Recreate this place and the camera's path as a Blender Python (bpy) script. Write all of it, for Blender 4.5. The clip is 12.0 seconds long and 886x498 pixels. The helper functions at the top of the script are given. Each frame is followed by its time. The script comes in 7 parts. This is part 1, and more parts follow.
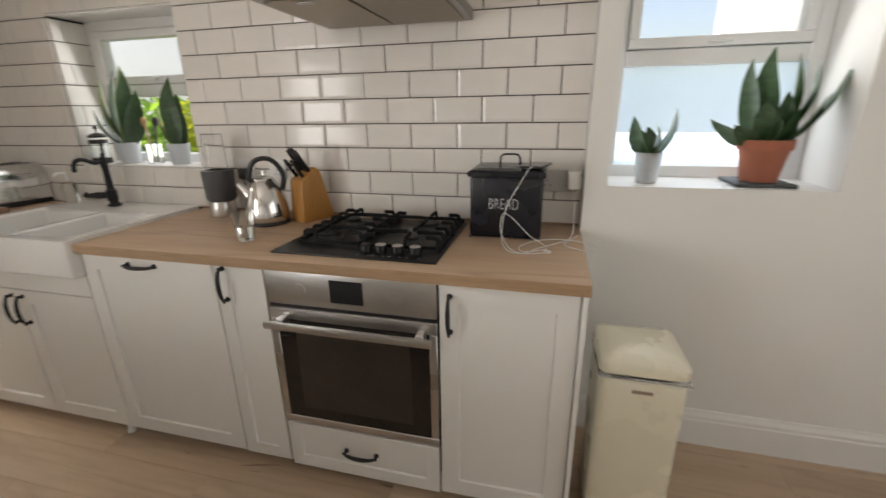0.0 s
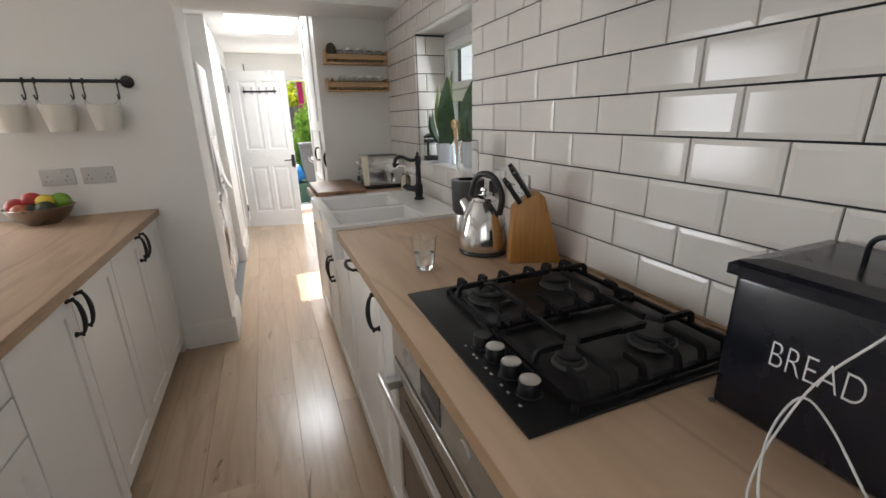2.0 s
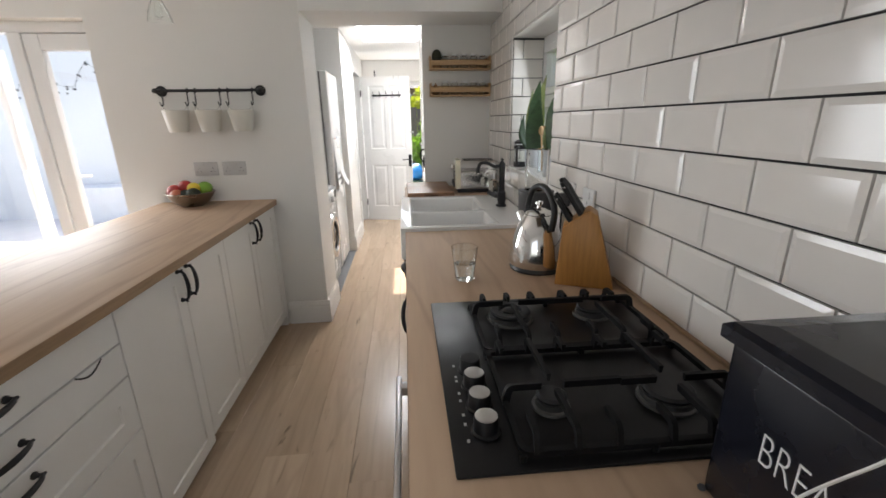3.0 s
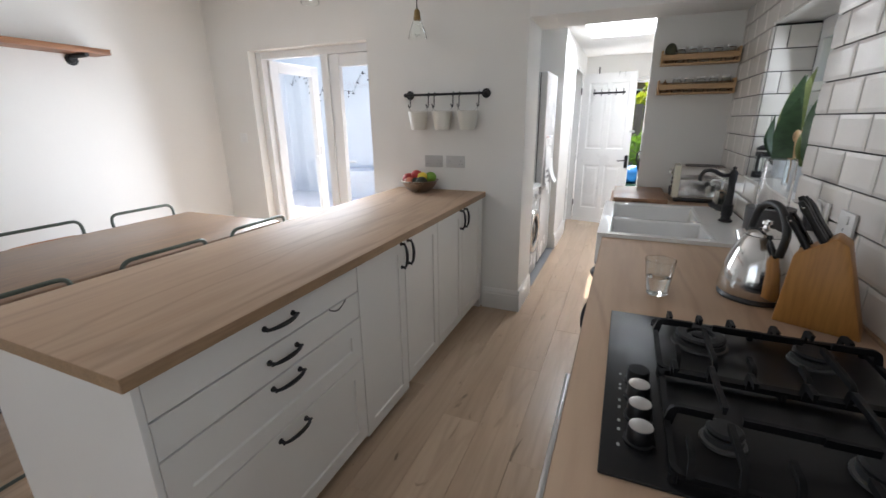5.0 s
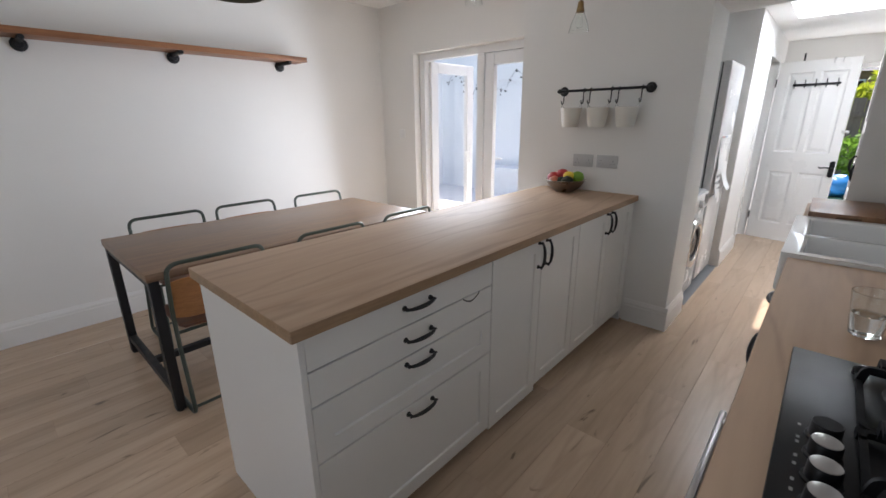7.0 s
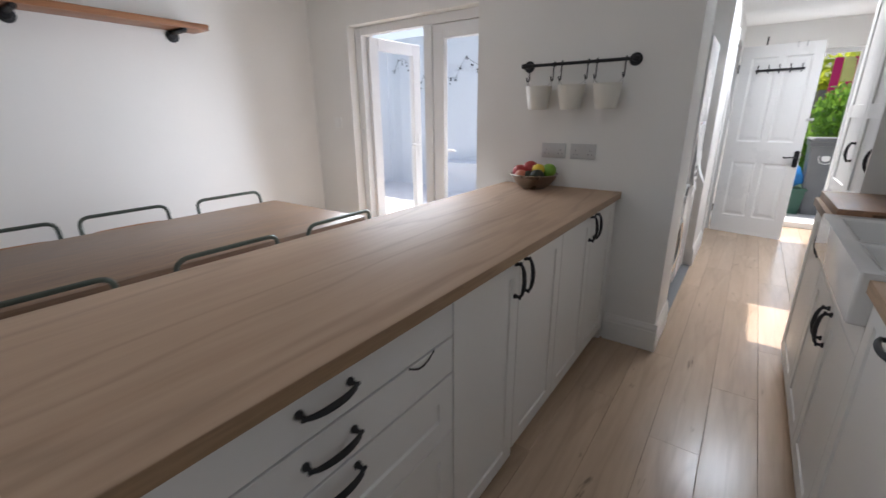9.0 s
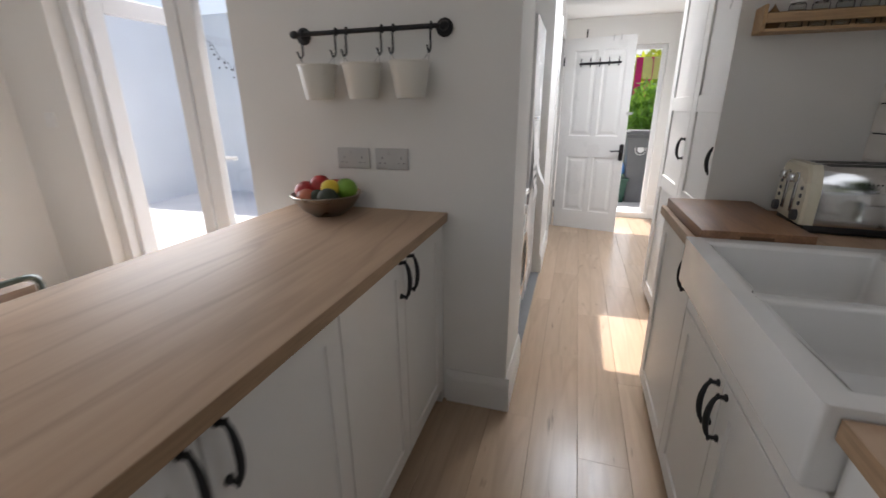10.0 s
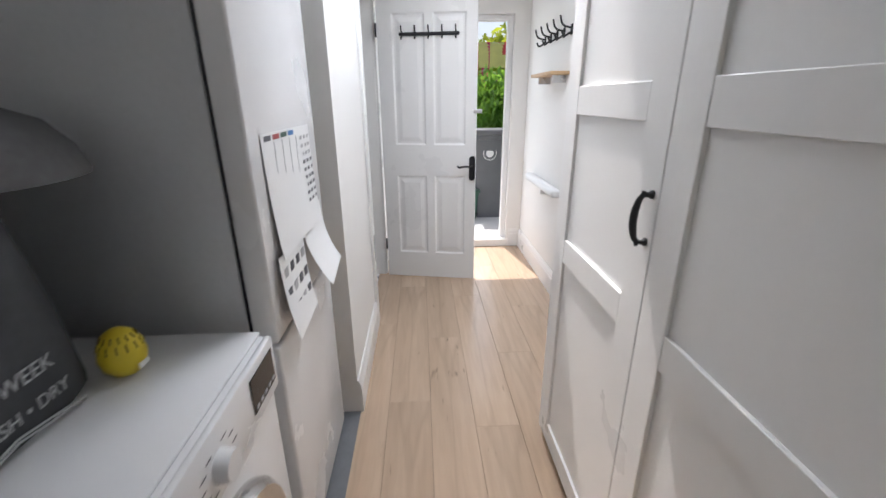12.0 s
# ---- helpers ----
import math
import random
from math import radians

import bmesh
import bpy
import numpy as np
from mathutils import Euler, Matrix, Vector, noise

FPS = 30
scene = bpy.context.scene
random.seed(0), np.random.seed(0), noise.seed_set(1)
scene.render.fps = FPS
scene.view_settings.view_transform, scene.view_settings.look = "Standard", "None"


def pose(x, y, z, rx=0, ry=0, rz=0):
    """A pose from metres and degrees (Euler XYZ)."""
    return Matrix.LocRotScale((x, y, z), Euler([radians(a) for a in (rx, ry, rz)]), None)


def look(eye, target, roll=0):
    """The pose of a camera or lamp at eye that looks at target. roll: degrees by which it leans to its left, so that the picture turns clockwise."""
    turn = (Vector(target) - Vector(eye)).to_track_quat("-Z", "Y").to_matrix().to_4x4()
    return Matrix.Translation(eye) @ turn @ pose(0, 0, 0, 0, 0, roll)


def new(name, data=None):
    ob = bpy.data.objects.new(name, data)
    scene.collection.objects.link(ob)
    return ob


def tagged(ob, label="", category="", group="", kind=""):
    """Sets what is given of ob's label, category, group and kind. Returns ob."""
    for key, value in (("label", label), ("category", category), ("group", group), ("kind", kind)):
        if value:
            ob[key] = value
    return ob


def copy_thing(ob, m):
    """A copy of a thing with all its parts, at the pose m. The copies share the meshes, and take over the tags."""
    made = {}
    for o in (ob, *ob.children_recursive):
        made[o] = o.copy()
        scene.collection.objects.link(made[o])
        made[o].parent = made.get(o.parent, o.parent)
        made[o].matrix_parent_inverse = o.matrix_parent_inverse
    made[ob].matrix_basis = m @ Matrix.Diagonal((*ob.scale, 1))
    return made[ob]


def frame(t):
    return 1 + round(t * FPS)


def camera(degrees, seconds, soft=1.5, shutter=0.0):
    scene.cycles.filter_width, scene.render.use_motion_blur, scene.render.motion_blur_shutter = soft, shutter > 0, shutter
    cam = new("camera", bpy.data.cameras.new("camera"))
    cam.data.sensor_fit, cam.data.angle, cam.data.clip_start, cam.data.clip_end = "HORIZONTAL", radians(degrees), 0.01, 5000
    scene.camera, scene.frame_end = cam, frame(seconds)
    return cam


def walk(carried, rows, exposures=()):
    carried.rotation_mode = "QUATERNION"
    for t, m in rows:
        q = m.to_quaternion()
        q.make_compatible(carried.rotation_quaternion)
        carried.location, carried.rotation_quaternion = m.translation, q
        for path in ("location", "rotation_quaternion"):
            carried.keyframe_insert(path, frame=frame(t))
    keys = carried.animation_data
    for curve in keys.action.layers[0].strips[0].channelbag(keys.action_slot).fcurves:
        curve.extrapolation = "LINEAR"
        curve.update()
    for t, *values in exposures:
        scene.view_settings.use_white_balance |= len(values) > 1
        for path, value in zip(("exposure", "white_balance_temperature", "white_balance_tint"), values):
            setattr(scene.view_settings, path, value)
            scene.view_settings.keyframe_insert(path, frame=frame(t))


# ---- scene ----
cam = camera(93.2, 12.0, shutter=0.25)
PATH = [
    (0, (0.918, 0.911, 1.367), (0.448, 2.754, 0.747), -0.8),
    (0.5, (1.007, 1.106, 1.366), (-0.07, 2.68, 0.765), -1.0),
    (1, (1.07, 1.299, 1.377), (-0.349, 2.574, 0.777), -1.1),
    (1.5, (1.053, 1.559, 1.383), (-0.576, 2.551, 0.781), -1.4),
    (2, (1.022, 1.788, 1.381), (-0.746, 2.504, 0.78), -1.4),
    (2.5, (1.033, 1.967, 1.392), (-0.826, 2.406, 0.801), -1.1),
    (3, (1.058, 2.039, 1.4), (-0.848, 2.2, 0.814), -0.9),
    (3.5, (1.094, 2.063, 1.405), (-0.817, 1.961, 0.823), -0.8),
    (5.5, (1.146, 2.08, 1.424), (-0.529, 1.16, 0.833), -0.5),
    (6, (1.151, 2.078, 1.425), (-0.432, 1.009, 0.832), -0.4),
    (6.5, (1.15, 2.082, 1.422), (-0.341, 0.889, 0.829), -0.5),
    (7, (1.146, 2.072, 1.413), (-0.267, 0.786, 0.823), -0.5),
    (7.2, (1.144, 2.064, 1.414), (-0.243, 0.751, 0.82), -0.5),
    (8.8, (0.77, 1.745, 1.336), (-0.715, 0.551, 0.726), -0.4),
    (9, (0.665, 1.715, 1.333), (-0.88, 0.601, 0.723), -0.5),
    (9.5, (0.247, 1.677, 1.312), (-1.451, 0.823, 0.69), -0.6),
    (10, (-0.199, 1.645, 1.32), (-2.01, 1.083, 0.684), -0.5),
    (10.5, (-0.665, 1.637, 1.333), (-2.533, 1.342, 0.683), -0.5),
    (11, (-1.149, 1.696, 1.318), (-3.033, 1.603, 0.655), -0.2),
    (11.5, (-1.586, 1.728, 1.323), (-3.469, 1.754, 0.649), -0.2),
    (12, (-2.005, 1.738, 1.34), (-3.885, 1.835, 0.664), -0.4),
]
walk(cam, [(t, look(eye, target, roll)) for t, eye, target, roll in PATH], [(0.0, 1.0, 7400, 13), (1.5, 0.83, 6750, 12), (2.5, 0.91, 6750, 12), (3.5, 0.92, 6650, 12), (5.5, 0.68, 6300, 12), (6.5, 0.57, 6300, 13), (9.0, 0.35, 6250, 14), (10.5, 0.3, 6600, 14), (11.2, 0.45, 6450, 14), (11.6, 0.45, 6400, 14), (12.0, 0.19, 6250, 14)])

# ---- world ----
world = bpy.data.worlds.new("sky")
scene.world = world
world.use_nodes = True
wn = world.node_tree.nodes
sky = wn.new("ShaderNodeTexSky")
sky.sky_type = "NISHITA"
sky.sun_disc = False
sky.sun_elevation = radians(61.0)
sky.sun_rotation = radians(259.0)
sky.air_density, sky.dust_density = 1.0, 3.5
wn["Background"].inputs["Strength"].default_value = 0.15
world.node_tree.links.new(sky.outputs[0], wn["Background"].inputs[0])

sun_data = bpy.data.lights.new("sun", "SUN")
sun_data.energy, sun_data.angle, sun_data.color = 5.0, radians(0.53), (1.0, 0.95, 0.87)
sun = new("sun", sun_data)
sun.matrix_world = look((-8.0, -1.6, 15.0), (-8.0 + 0.53, -1.6 + 0.10, 14.0))


def window_light(name, eye, target, wide, high, watts, colour=(0.86, 0.93, 1.0), spread=180):
    """Area lamp standing in for sky light at one opening."""
    data = bpy.data.lights.new(name, "AREA")
    data.shape, data.size, data.size_y, data.energy, data.color = "RECTANGLE", wide, high, watts, colour
    data.spread = radians(spread)
    ob = new(name, data)
    ob.matrix_world = look(eye, target)
    return ob


window_light("patio_sky_light", (-1.92, -0.57, 1.00), (0.0, -0.13, 0.86), 1.0, 1.85, 33, spread=160)
window_light("sink_window_sky_light", (-1.18, 2.822, 1.48), (-1.18, 0.0, 0.8), 0.62, 0.62, 1.3)
window_light("side_window_sky_light", (1.50, 2.822, 1.55), (1.5, 0.0, 0.8), 0.64, 0.8, 1.8)
window_light("roof_window_sky_light", (-3.875, 1.965, 2.455), (-3.875, 1.965, 0.0), 0.74, 0.55, 20)
window_light("garden_door_sky_light", (-5.86, 2.05, 1.05), (-3.0, 2.05, 0.9), 0.75, 1.8, 6)
# fill lamp at an added east window, only to brighten the room
window_light("east_fill_light", (3.36, 0.4, 1.45), (0.0, 0.4, 0.5), 2.2, 1.4, 6, (0.95, 0.97, 1.0))

# ---- materials ----


def mat(name, colour, rough=0.5, metal=0.0, vary=0.06, scale=6.0, bump=0.0, fine=80.0, stretch=(1, 1, 1), each=0.0, coat=0.0, rough_vary=0.08, **more):
    """A surface with stains at one scale, grain at another and a fine relief. each: how far pieces differ."""
    m = bpy.data.materials.new(name)
    m.use_nodes = True
    t, n = m.node_tree, m.node_tree.nodes
    b = n["Principled BSDF"]
    b.inputs["Metallic"].default_value = metal
    b.inputs["Coat Weight"].default_value = coat
    for key, value in more.items():
        b.inputs[key.replace("_", " ")].default_value = value
    place = n.new("ShaderNodeTexCoord")
    mp = n.new("ShaderNodeMapping")
    mp.inputs["Scale"].default_value = stretch
    t.links.new(place.outputs["Object"], mp.inputs["Vector"])
    big = n.new("ShaderNodeTexNoise")
    big.inputs["Scale"].default_value, big.inputs["Detail"].default_value = scale, 5
    small = n.new("ShaderNodeTexNoise")
    small.inputs["Scale"].default_value, small.inputs["Detail"].default_value = fine, 3
    t.links.new(mp.outputs[0], big.inputs["Vector"])
    t.links.new(mp.outputs[0], small.inputs["Vector"])
    add = n.new("ShaderNodeMath")
    add.operation = "MULTIPLY_ADD"
    add.inputs[1].default_value = 0.35
    t.links.new(small.outputs[0], add.inputs[0])
    t.links.new(big.outputs[0], add.inputs[2])
    span = n.new("ShaderNodeMapRange")
    span.inputs[1].default_value, span.inputs[2].default_value = 0.4, 0.95
    span.inputs[3].default_value, span.inputs[4].default_value = 1 - vary, 1 + vary
    t.links.new(add.outputs[0], span.inputs[0])
    last = span.outputs[0]
    if each:
        info = n.new("ShaderNodeObjectInfo")
        r = n.new("ShaderNodeMapRange")
        r.inputs[3].default_value, r.inputs[4].default_value = 1 - each, 1 + each
        t.links.new(info.outputs["Random"], r.inputs[0])
        times = n.new("ShaderNodeMath")
        times.operation = "MULTIPLY"
        t.links.new(last, times.inputs[0])
        t.links.new(r.outputs[0], times.inputs[1])
        last = times.outputs[0]
    tint = n.new("ShaderNodeVectorMath")
    tint.operation = "SCALE"
    tint.inputs[0].default_value = colour
    t.links.new(last, tint.inputs["Scale"])
    t.links.new(tint.outputs[0], b.inputs["Base Color"])
    rr = n.new("ShaderNodeMapRange")
    rr.inputs[1].default_value, rr.inputs[2].default_value = 0.3, 0.7
    rr.inputs[3].default_value, rr.inputs[4].default_value = max(0.0, rough - rough_vary), min(1.0, rough + rough_vary)
    t.links.new(big.outputs[0], rr.inputs[0])
    t.links.new(rr.outputs[0], b.inputs["Roughness"])
    if bump:
        bp = n.new("ShaderNodeBump")
        bp.inputs["Strength"].default_value, bp.inputs["Distance"].default_value = bump, 0.002
        t.links.new(add.outputs[0], bp.inputs["Height"])
        t.links.new(bp.outputs[0], b.inputs["Normal"])
    return m


def wood(name, light, dark, rough, along="x", rings=9.0, each=0.0, knots=0.0, bump=0.15, coat=0.0, pore=0.14, gloss=0.5, lines=0.0):
    """Long grain along one axis: broad bands, fine pores and, where wanted, knots and cracks."""
    m = bpy.data.materials.new(name)
    m.use_nodes = True
    t, n = m.node_tree, m.node_tree.nodes
    b = n["Principled BSDF"]
    b.inputs["Coat Weight"].default_value = coat
    place, mp = n.new("ShaderNodeTexCoord"), n.new("ShaderNodeMapping")
    mp.inputs["Scale"].default_value = {"x": (0.09, 1, 1), "y": (1, 0.09, 1), "z": (1, 1, 0.09)}[along]
    t.links.new(place.outputs["Object"], mp.inputs["Vector"])
    if each:
        info, comb = n.new("ShaderNodeObjectInfo"), n.new("ShaderNodeMath")
        comb.operation = "MULTIPLY"
        comb.inputs[1].default_value = 37.0
        t.links.new(info.outputs["Random"], comb.inputs[0])
        t.links.new(comb.outputs[0], mp.inputs["Location"])
    warp = n.new("ShaderNodeTexNoise")
    warp.inputs["Scale"].default_value, warp.inputs["Detail"].default_value, warp.inputs["Distortion"].default_value = rings, 6, 1.2
    t.links.new(mp.outputs[0], warp.inputs["Vector"])
    pores = n.new("ShaderNodeTexNoise")
    pores.inputs["Scale"].default_value, pores.inputs["Detail"].default_value = rings * 14, 4
    t.links.new(mp.outputs[0], pores.inputs["Vector"])
    ramp = n.new("ShaderNodeValToRGB")
    ramp.color_ramp.elements[0].position, ramp.color_ramp.elements[1].position = 0.33, 0.66
    ramp.color_ramp.elements[0].color, ramp.color_ramp.elements[1].color = (*dark, 1), (*light, 1)
    t.links.new(warp.outputs[0], ramp.inputs[0])
    vein = n.new("ShaderNodeMapRange")
    vein.inputs[1].default_value, vein.inputs[2].default_value = 0.35, 0.6
    vein.inputs[3].default_value, vein.inputs[4].default_value = 1 - pore, 1 + pore * 0.3
    b.inputs["Specular IOR Level"].default_value = gloss
    t.links.new(pores.outputs[0], vein.inputs[0])
    last = vein.outputs[0]
    if each:
        r = n.new("ShaderNodeMapRange")
        r.inputs[3].default_value, r.inputs[4].default_value = 1 - each, 1 + each
        t.links.new(info.outputs["Random"], r.inputs[0])
        times = n.new("ShaderNodeMath")
        times.operation = "MULTIPLY"
        t.links.new(last, times.inputs[0])
        t.links.new(r.outputs[0], times.inputs[1])
        last = times.outputs[0]
    if knots:
        mk = n.new("ShaderNodeMapping")
        mk.inputs["Scale"].default_value = {"x": (0.22, 1, 1), "y": (1, 0.22, 1), "z": (1, 1, 0.22)}[along]
        t.links.new(place.outputs["Object"], mk.inputs["Vector"])
        if each:
            t.links.new(comb.outputs[0], mk.inputs["Location"])
        crack = n.new("ShaderNodeTexNoise")
        crack.inputs["Scale"].default_value, crack.inputs["Detail"].default_value, crack.inputs["Distortion"].default_value = 8, 3, 2.2
        t.links.new(mk.outputs[0], crack.inputs["Vector"])
        thin = n.new("ShaderNodeMapRange")
        thin.inputs[1].default_value, thin.inputs[2].default_value = 0.665, 0.74
        thin.inputs[3].default_value, thin.inputs[4].default_value = 1.0, 1.0 - knots
        t.links.new(crack.outputs[0], thin.inputs[0])
        k = n.new("ShaderNodeMath")
        k.operation = "MULTIPLY"
        t.links.new(last, k.inputs[0])
        t.links.new(thin.outputs[0], k.inputs[1])
        last = k.outputs[0]
    if lines:
        ml = n.new("ShaderNodeMapping")
        ml.inputs["Scale"].default_value = {"x": (0.12, 1, 1), "y": (1, 0.12, 1), "z": (1, 1, 0.12)}[along]
        t.links.new(place.outputs["Object"], ml.inputs["Vector"])
        ridge = n.new("ShaderNodeTexNoise")
        ridge.inputs["Scale"].default_value, ridge.inputs["Detail"].default_value = 5.5, 2.5
        t.links.new(ml.outputs[0], ridge.inputs["Vector"])
        off, mag, soft_ = n.new("ShaderNodeMath"), n.new("ShaderNodeMath"), n.new("ShaderNodeMapRange")
        off.operation, mag.operation = "SUBTRACT", "ABSOLUTE"
        off.inputs[1].default_value = 0.5
        soft_.inputs[1].default_value, soft_.inputs[2].default_value = 0.0, 0.035
        soft_.inputs[3].default_value, soft_.inputs[4].default_value = 1 - lines, 1.0
        t.links.new(ridge.outputs[0], off.inputs[0])
        t.links.new(off.outputs[0], mag.inputs[0])
        t.links.new(mag.outputs[0], soft_.inputs[0])
        lk = n.new("ShaderNodeMath")
        lk.operation = "MULTIPLY"
        t.links.new(last, lk.inputs[0])
        t.links.new(soft_.outputs[0], lk.inputs[1])
        last = lk.outputs[0]
    tint = n.new("ShaderNodeVectorMath")
    tint.operation = "SCALE"
    t.links.new(ramp.outputs[0], tint.inputs[0])
    t.links.new(last, tint.inputs["Scale"])
    t.links.new(tint.outputs[0], b.inputs["Base Color"])
    rr = n.new("ShaderNodeMapRange")
    rr.inputs[3].default_value, rr.inputs[4].default_value = max(0.02, rough - 0.1), rough + 0.1
    t.links.new(warp.outputs[0], rr.inputs[0])
    t.links.new(rr.outputs[0], b.inputs["Roughness"])
    bp = n.new("ShaderNodeBump")
    bp.inputs["Strength"].default_value, bp.inputs["Distance"].default_value = bump, 0.001
    t.links.new(pores.outputs[0], bp.inputs["Height"])
    t.links.new(bp.outputs[0], b.inputs["Normal"])
    return m


def clear(name, colour=(1, 1, 1), rough=0.0, ior=1.45):
    m = bpy.data.materials.new(name)
    m.use_nodes = True
    b = m.node_tree.nodes["Principled BSDF"]
    b.inputs["Base Color"].default_value = (*colour, 1)
    b.inputs["Roughness"].default_value, b.inputs["IOR"].default_value, b.inputs["Transmission Weight"].default_value = rough, ior, 1.0
    return m


def backdrop_glow(name, colour, strength):
    m = bpy.data.materials.new(name)
    m.use_nodes = True
    b = m.node_tree.nodes["Principled BSDF"]
    b.inputs["Base Color"].default_value = (*colour, 1)
    b.inputs["Emission Color"].default_value, b.inputs["Emission Strength"].default_value = (*colour, 1), strength
    return m


PLASTER = mat("white wall paint", (0.80, 0.787, 0.76), 0.62, vary=0.025, scale=1.6, bump=0.12, fine=150)
CEILING = mat("ceiling paint", (0.85, 0.84, 0.82), 0.7, vary=0.02, scale=1.2, bump=0.08, fine=120)
GLOSSWHITE = mat("white gloss woodwork", (0.80, 0.79, 0.77), 0.32, vary=0.02, scale=3, bump=0.05)
CABINET = mat("off-white satin cabinet paint", (0.79, 0.775, 0.745), 0.36, vary=0.02, scale=3.0, bump=0.04, fine=60)
CARCASS = mat("white board", (0.70, 0.69, 0.67), 0.5, vary=0.02)
TILE = mat("white glazed tile", (0.80, 0.765, 0.725), 0.12, vary=0.03, scale=9, bump=0.05, fine=14, each=0.025, rough_vary=0.03, Specular_IOR_Level=0.33)
GROUT = mat("charcoal grout", (0.028, 0.027, 0.028), 0.9, vary=0.25, scale=14, bump=0.4)
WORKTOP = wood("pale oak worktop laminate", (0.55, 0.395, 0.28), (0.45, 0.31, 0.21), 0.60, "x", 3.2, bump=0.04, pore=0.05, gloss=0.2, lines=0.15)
# darker oak tone than the top, for the edge strips and the bead
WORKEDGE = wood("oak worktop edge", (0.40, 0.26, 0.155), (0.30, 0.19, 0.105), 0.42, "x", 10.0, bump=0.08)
PLANK = wood("pale oak floorboard", (0.545, 0.402, 0.285), (0.447, 0.322, 0.222), 0.23, "x", 3.2, each=0.07, knots=0.5, bump=0.05, pore=0.06, lines=0.10)
SUBFLOOR = mat("dark joint", (0.10, 0.07, 0.05), 0.9, vary=0.1)
GREYVINYL = mat("grey floor vinyl", (0.16, 0.165, 0.175), 0.6, vary=0.12, scale=20)
CERAMIC = mat("white glazed fireclay", (0.80, 0.79, 0.77), 0.08, vary=0.015, scale=2, rough_vary=0.03, coat=0.3)
BLACKIRON = mat("matt black iron", (0.018, 0.018, 0.020), 0.5, metal=0.3, vary=0.2, scale=30, bump=0.15)
BLACKENAMEL = mat("black enamel", (0.012, 0.012, 0.014), 0.22, vary=0.2, scale=8, rough_vary=0.08)
BREADPAINT = mat("navy black enamelled tin", (0.008, 0.009, 0.015), 0.26, vary=0.08, scale=10)
STEEL = mat("brushed steel", (0.55, 0.54, 0.53), 0.30, metal=1.0, vary=0.05, scale=5, stretch=(0.05, 1, 1), fine=200, bump=0.03)
POLISHED = mat("polished steel", (0.66, 0.65, 0.64), 0.12, metal=1.0, vary=0.04, scale=7, rough_vary=0.05)
OVENGLASS = mat("dark oven glass", (0.012, 0.010, 0.010), 0.06, vary=0.2, scale=4, rough_vary=0.03)
OVENIN = mat("brown oven cavity glass", (0.035, 0.028, 0.024), 0.10, vary=0.2, scale=4)
CREAM = mat("cream enamel", (0.78, 0.73, 0.58), 0.28, vary=0.02, scale=4, coat=0.2)
CREAMTIN = mat("cream enamelled tin", (0.74, 0.72, 0.66), 0.35, vary=0.03)
SOCKETGREY = mat("pale grey socket plastic", (0.52, 0.51, 0.50), 0.4, vary=0.02)
WHITEPLASTIC = mat("white plastic", (0.80, 0.80, 0.79), 0.35, vary=0.015)
UPVC = mat("white window plastic", (0.82, 0.82, 0.82), 0.4, vary=0.01, rough_vary=0.0)
GREYPLASTIC = mat("dark grey plastic", (0.07, 0.07, 0.075), 0.45, vary=0.1)
BLACKPLASTIC = mat("black plastic", (0.015, 0.015, 0.016), 0.35, vary=0.15)
SHELFWOOD = wood("reddish stained pine shelf", (0.30, 0.125, 0.05), (0.18, 0.07, 0.028), 0.45, "x", 12)
TABLEWOOD = wood("brown oiled table wood", (0.27, 0.165, 0.10), (0.17, 0.10, 0.06), 0.42, "x", 9, coat=0.1)
CHAIRWOOD = wood("tan plywood", (0.42, 0.19, 0.065), (0.30, 0.13, 0.045), 0.4, "x", 10)
SEATWOOD = wood("dark red-brown plywood", (0.17, 0.06, 0.03), (0.11, 0.04, 0.02), 0.38, "x", 10)
CHAIRSTEEL = mat("dark green-grey tube steel", (0.065, 0.080, 0.066), 0.38, metal=0.5, vary=0.12, scale=14)
BOARDWOOD = wood("oiled chopping-board wood", (0.30, 0.155, 0.078), (0.17, 0.078, 0.038), 0.4, "x", 11)
BLOCKWOOD = wood("orange beech knife block", (0.52, 0.25, 0.065), (0.42, 0.19, 0.05), 0.42, "z", 8)
RACKWOOD = wood("pale birch", (0.58, 0.38, 0.20), (0.50, 0.31, 0.155), 0.5, "y", 10)
TERRACOTTA = mat("terracotta", (0.36, 0.12, 0.07), 0.75, vary=0.12, scale=14, bump=0.2)
ZINC = mat("galvanised zinc", (0.52, 0.54, 0.56), 0.42, metal=0.85, vary=0.12, scale=22)
WHITEPOT = mat("pale blue-white pot glaze", (0.62, 0.66, 0.70), 0.35, vary=0.04)
SOIL = mat("potting soil", (0.03, 0.022, 0.016), 0.95, vary=0.4, scale=60, bump=0.8)
LEAF = mat("snake plant leaf", (0.042, 0.092, 0.038), 0.38, vary=0.45, scale=18, stretch=(1, 1, 2.5), each=0.25)
LEAFPALE = mat("yellow-edged leaf", (0.22, 0.26, 0.10), 0.4, vary=0.3, scale=20, each=0.2)
GLASS = clear("window glass")
FROSTED = clear("frosted glass", (0.97, 0.985, 1.0), 0.5)
fn, fk = FROSTED.node_tree.nodes, FROSTED.node_tree.links
haze, both = fn.new("ShaderNodeBsdfTranslucent"), fn.new("ShaderNodeMixShader")
haze.inputs[0].default_value = (0.80, 0.90, 1.0, 1)
both.inputs[0].default_value = 0.85
fk.new(fn["Principled BSDF"].outputs[0], both.inputs[1])
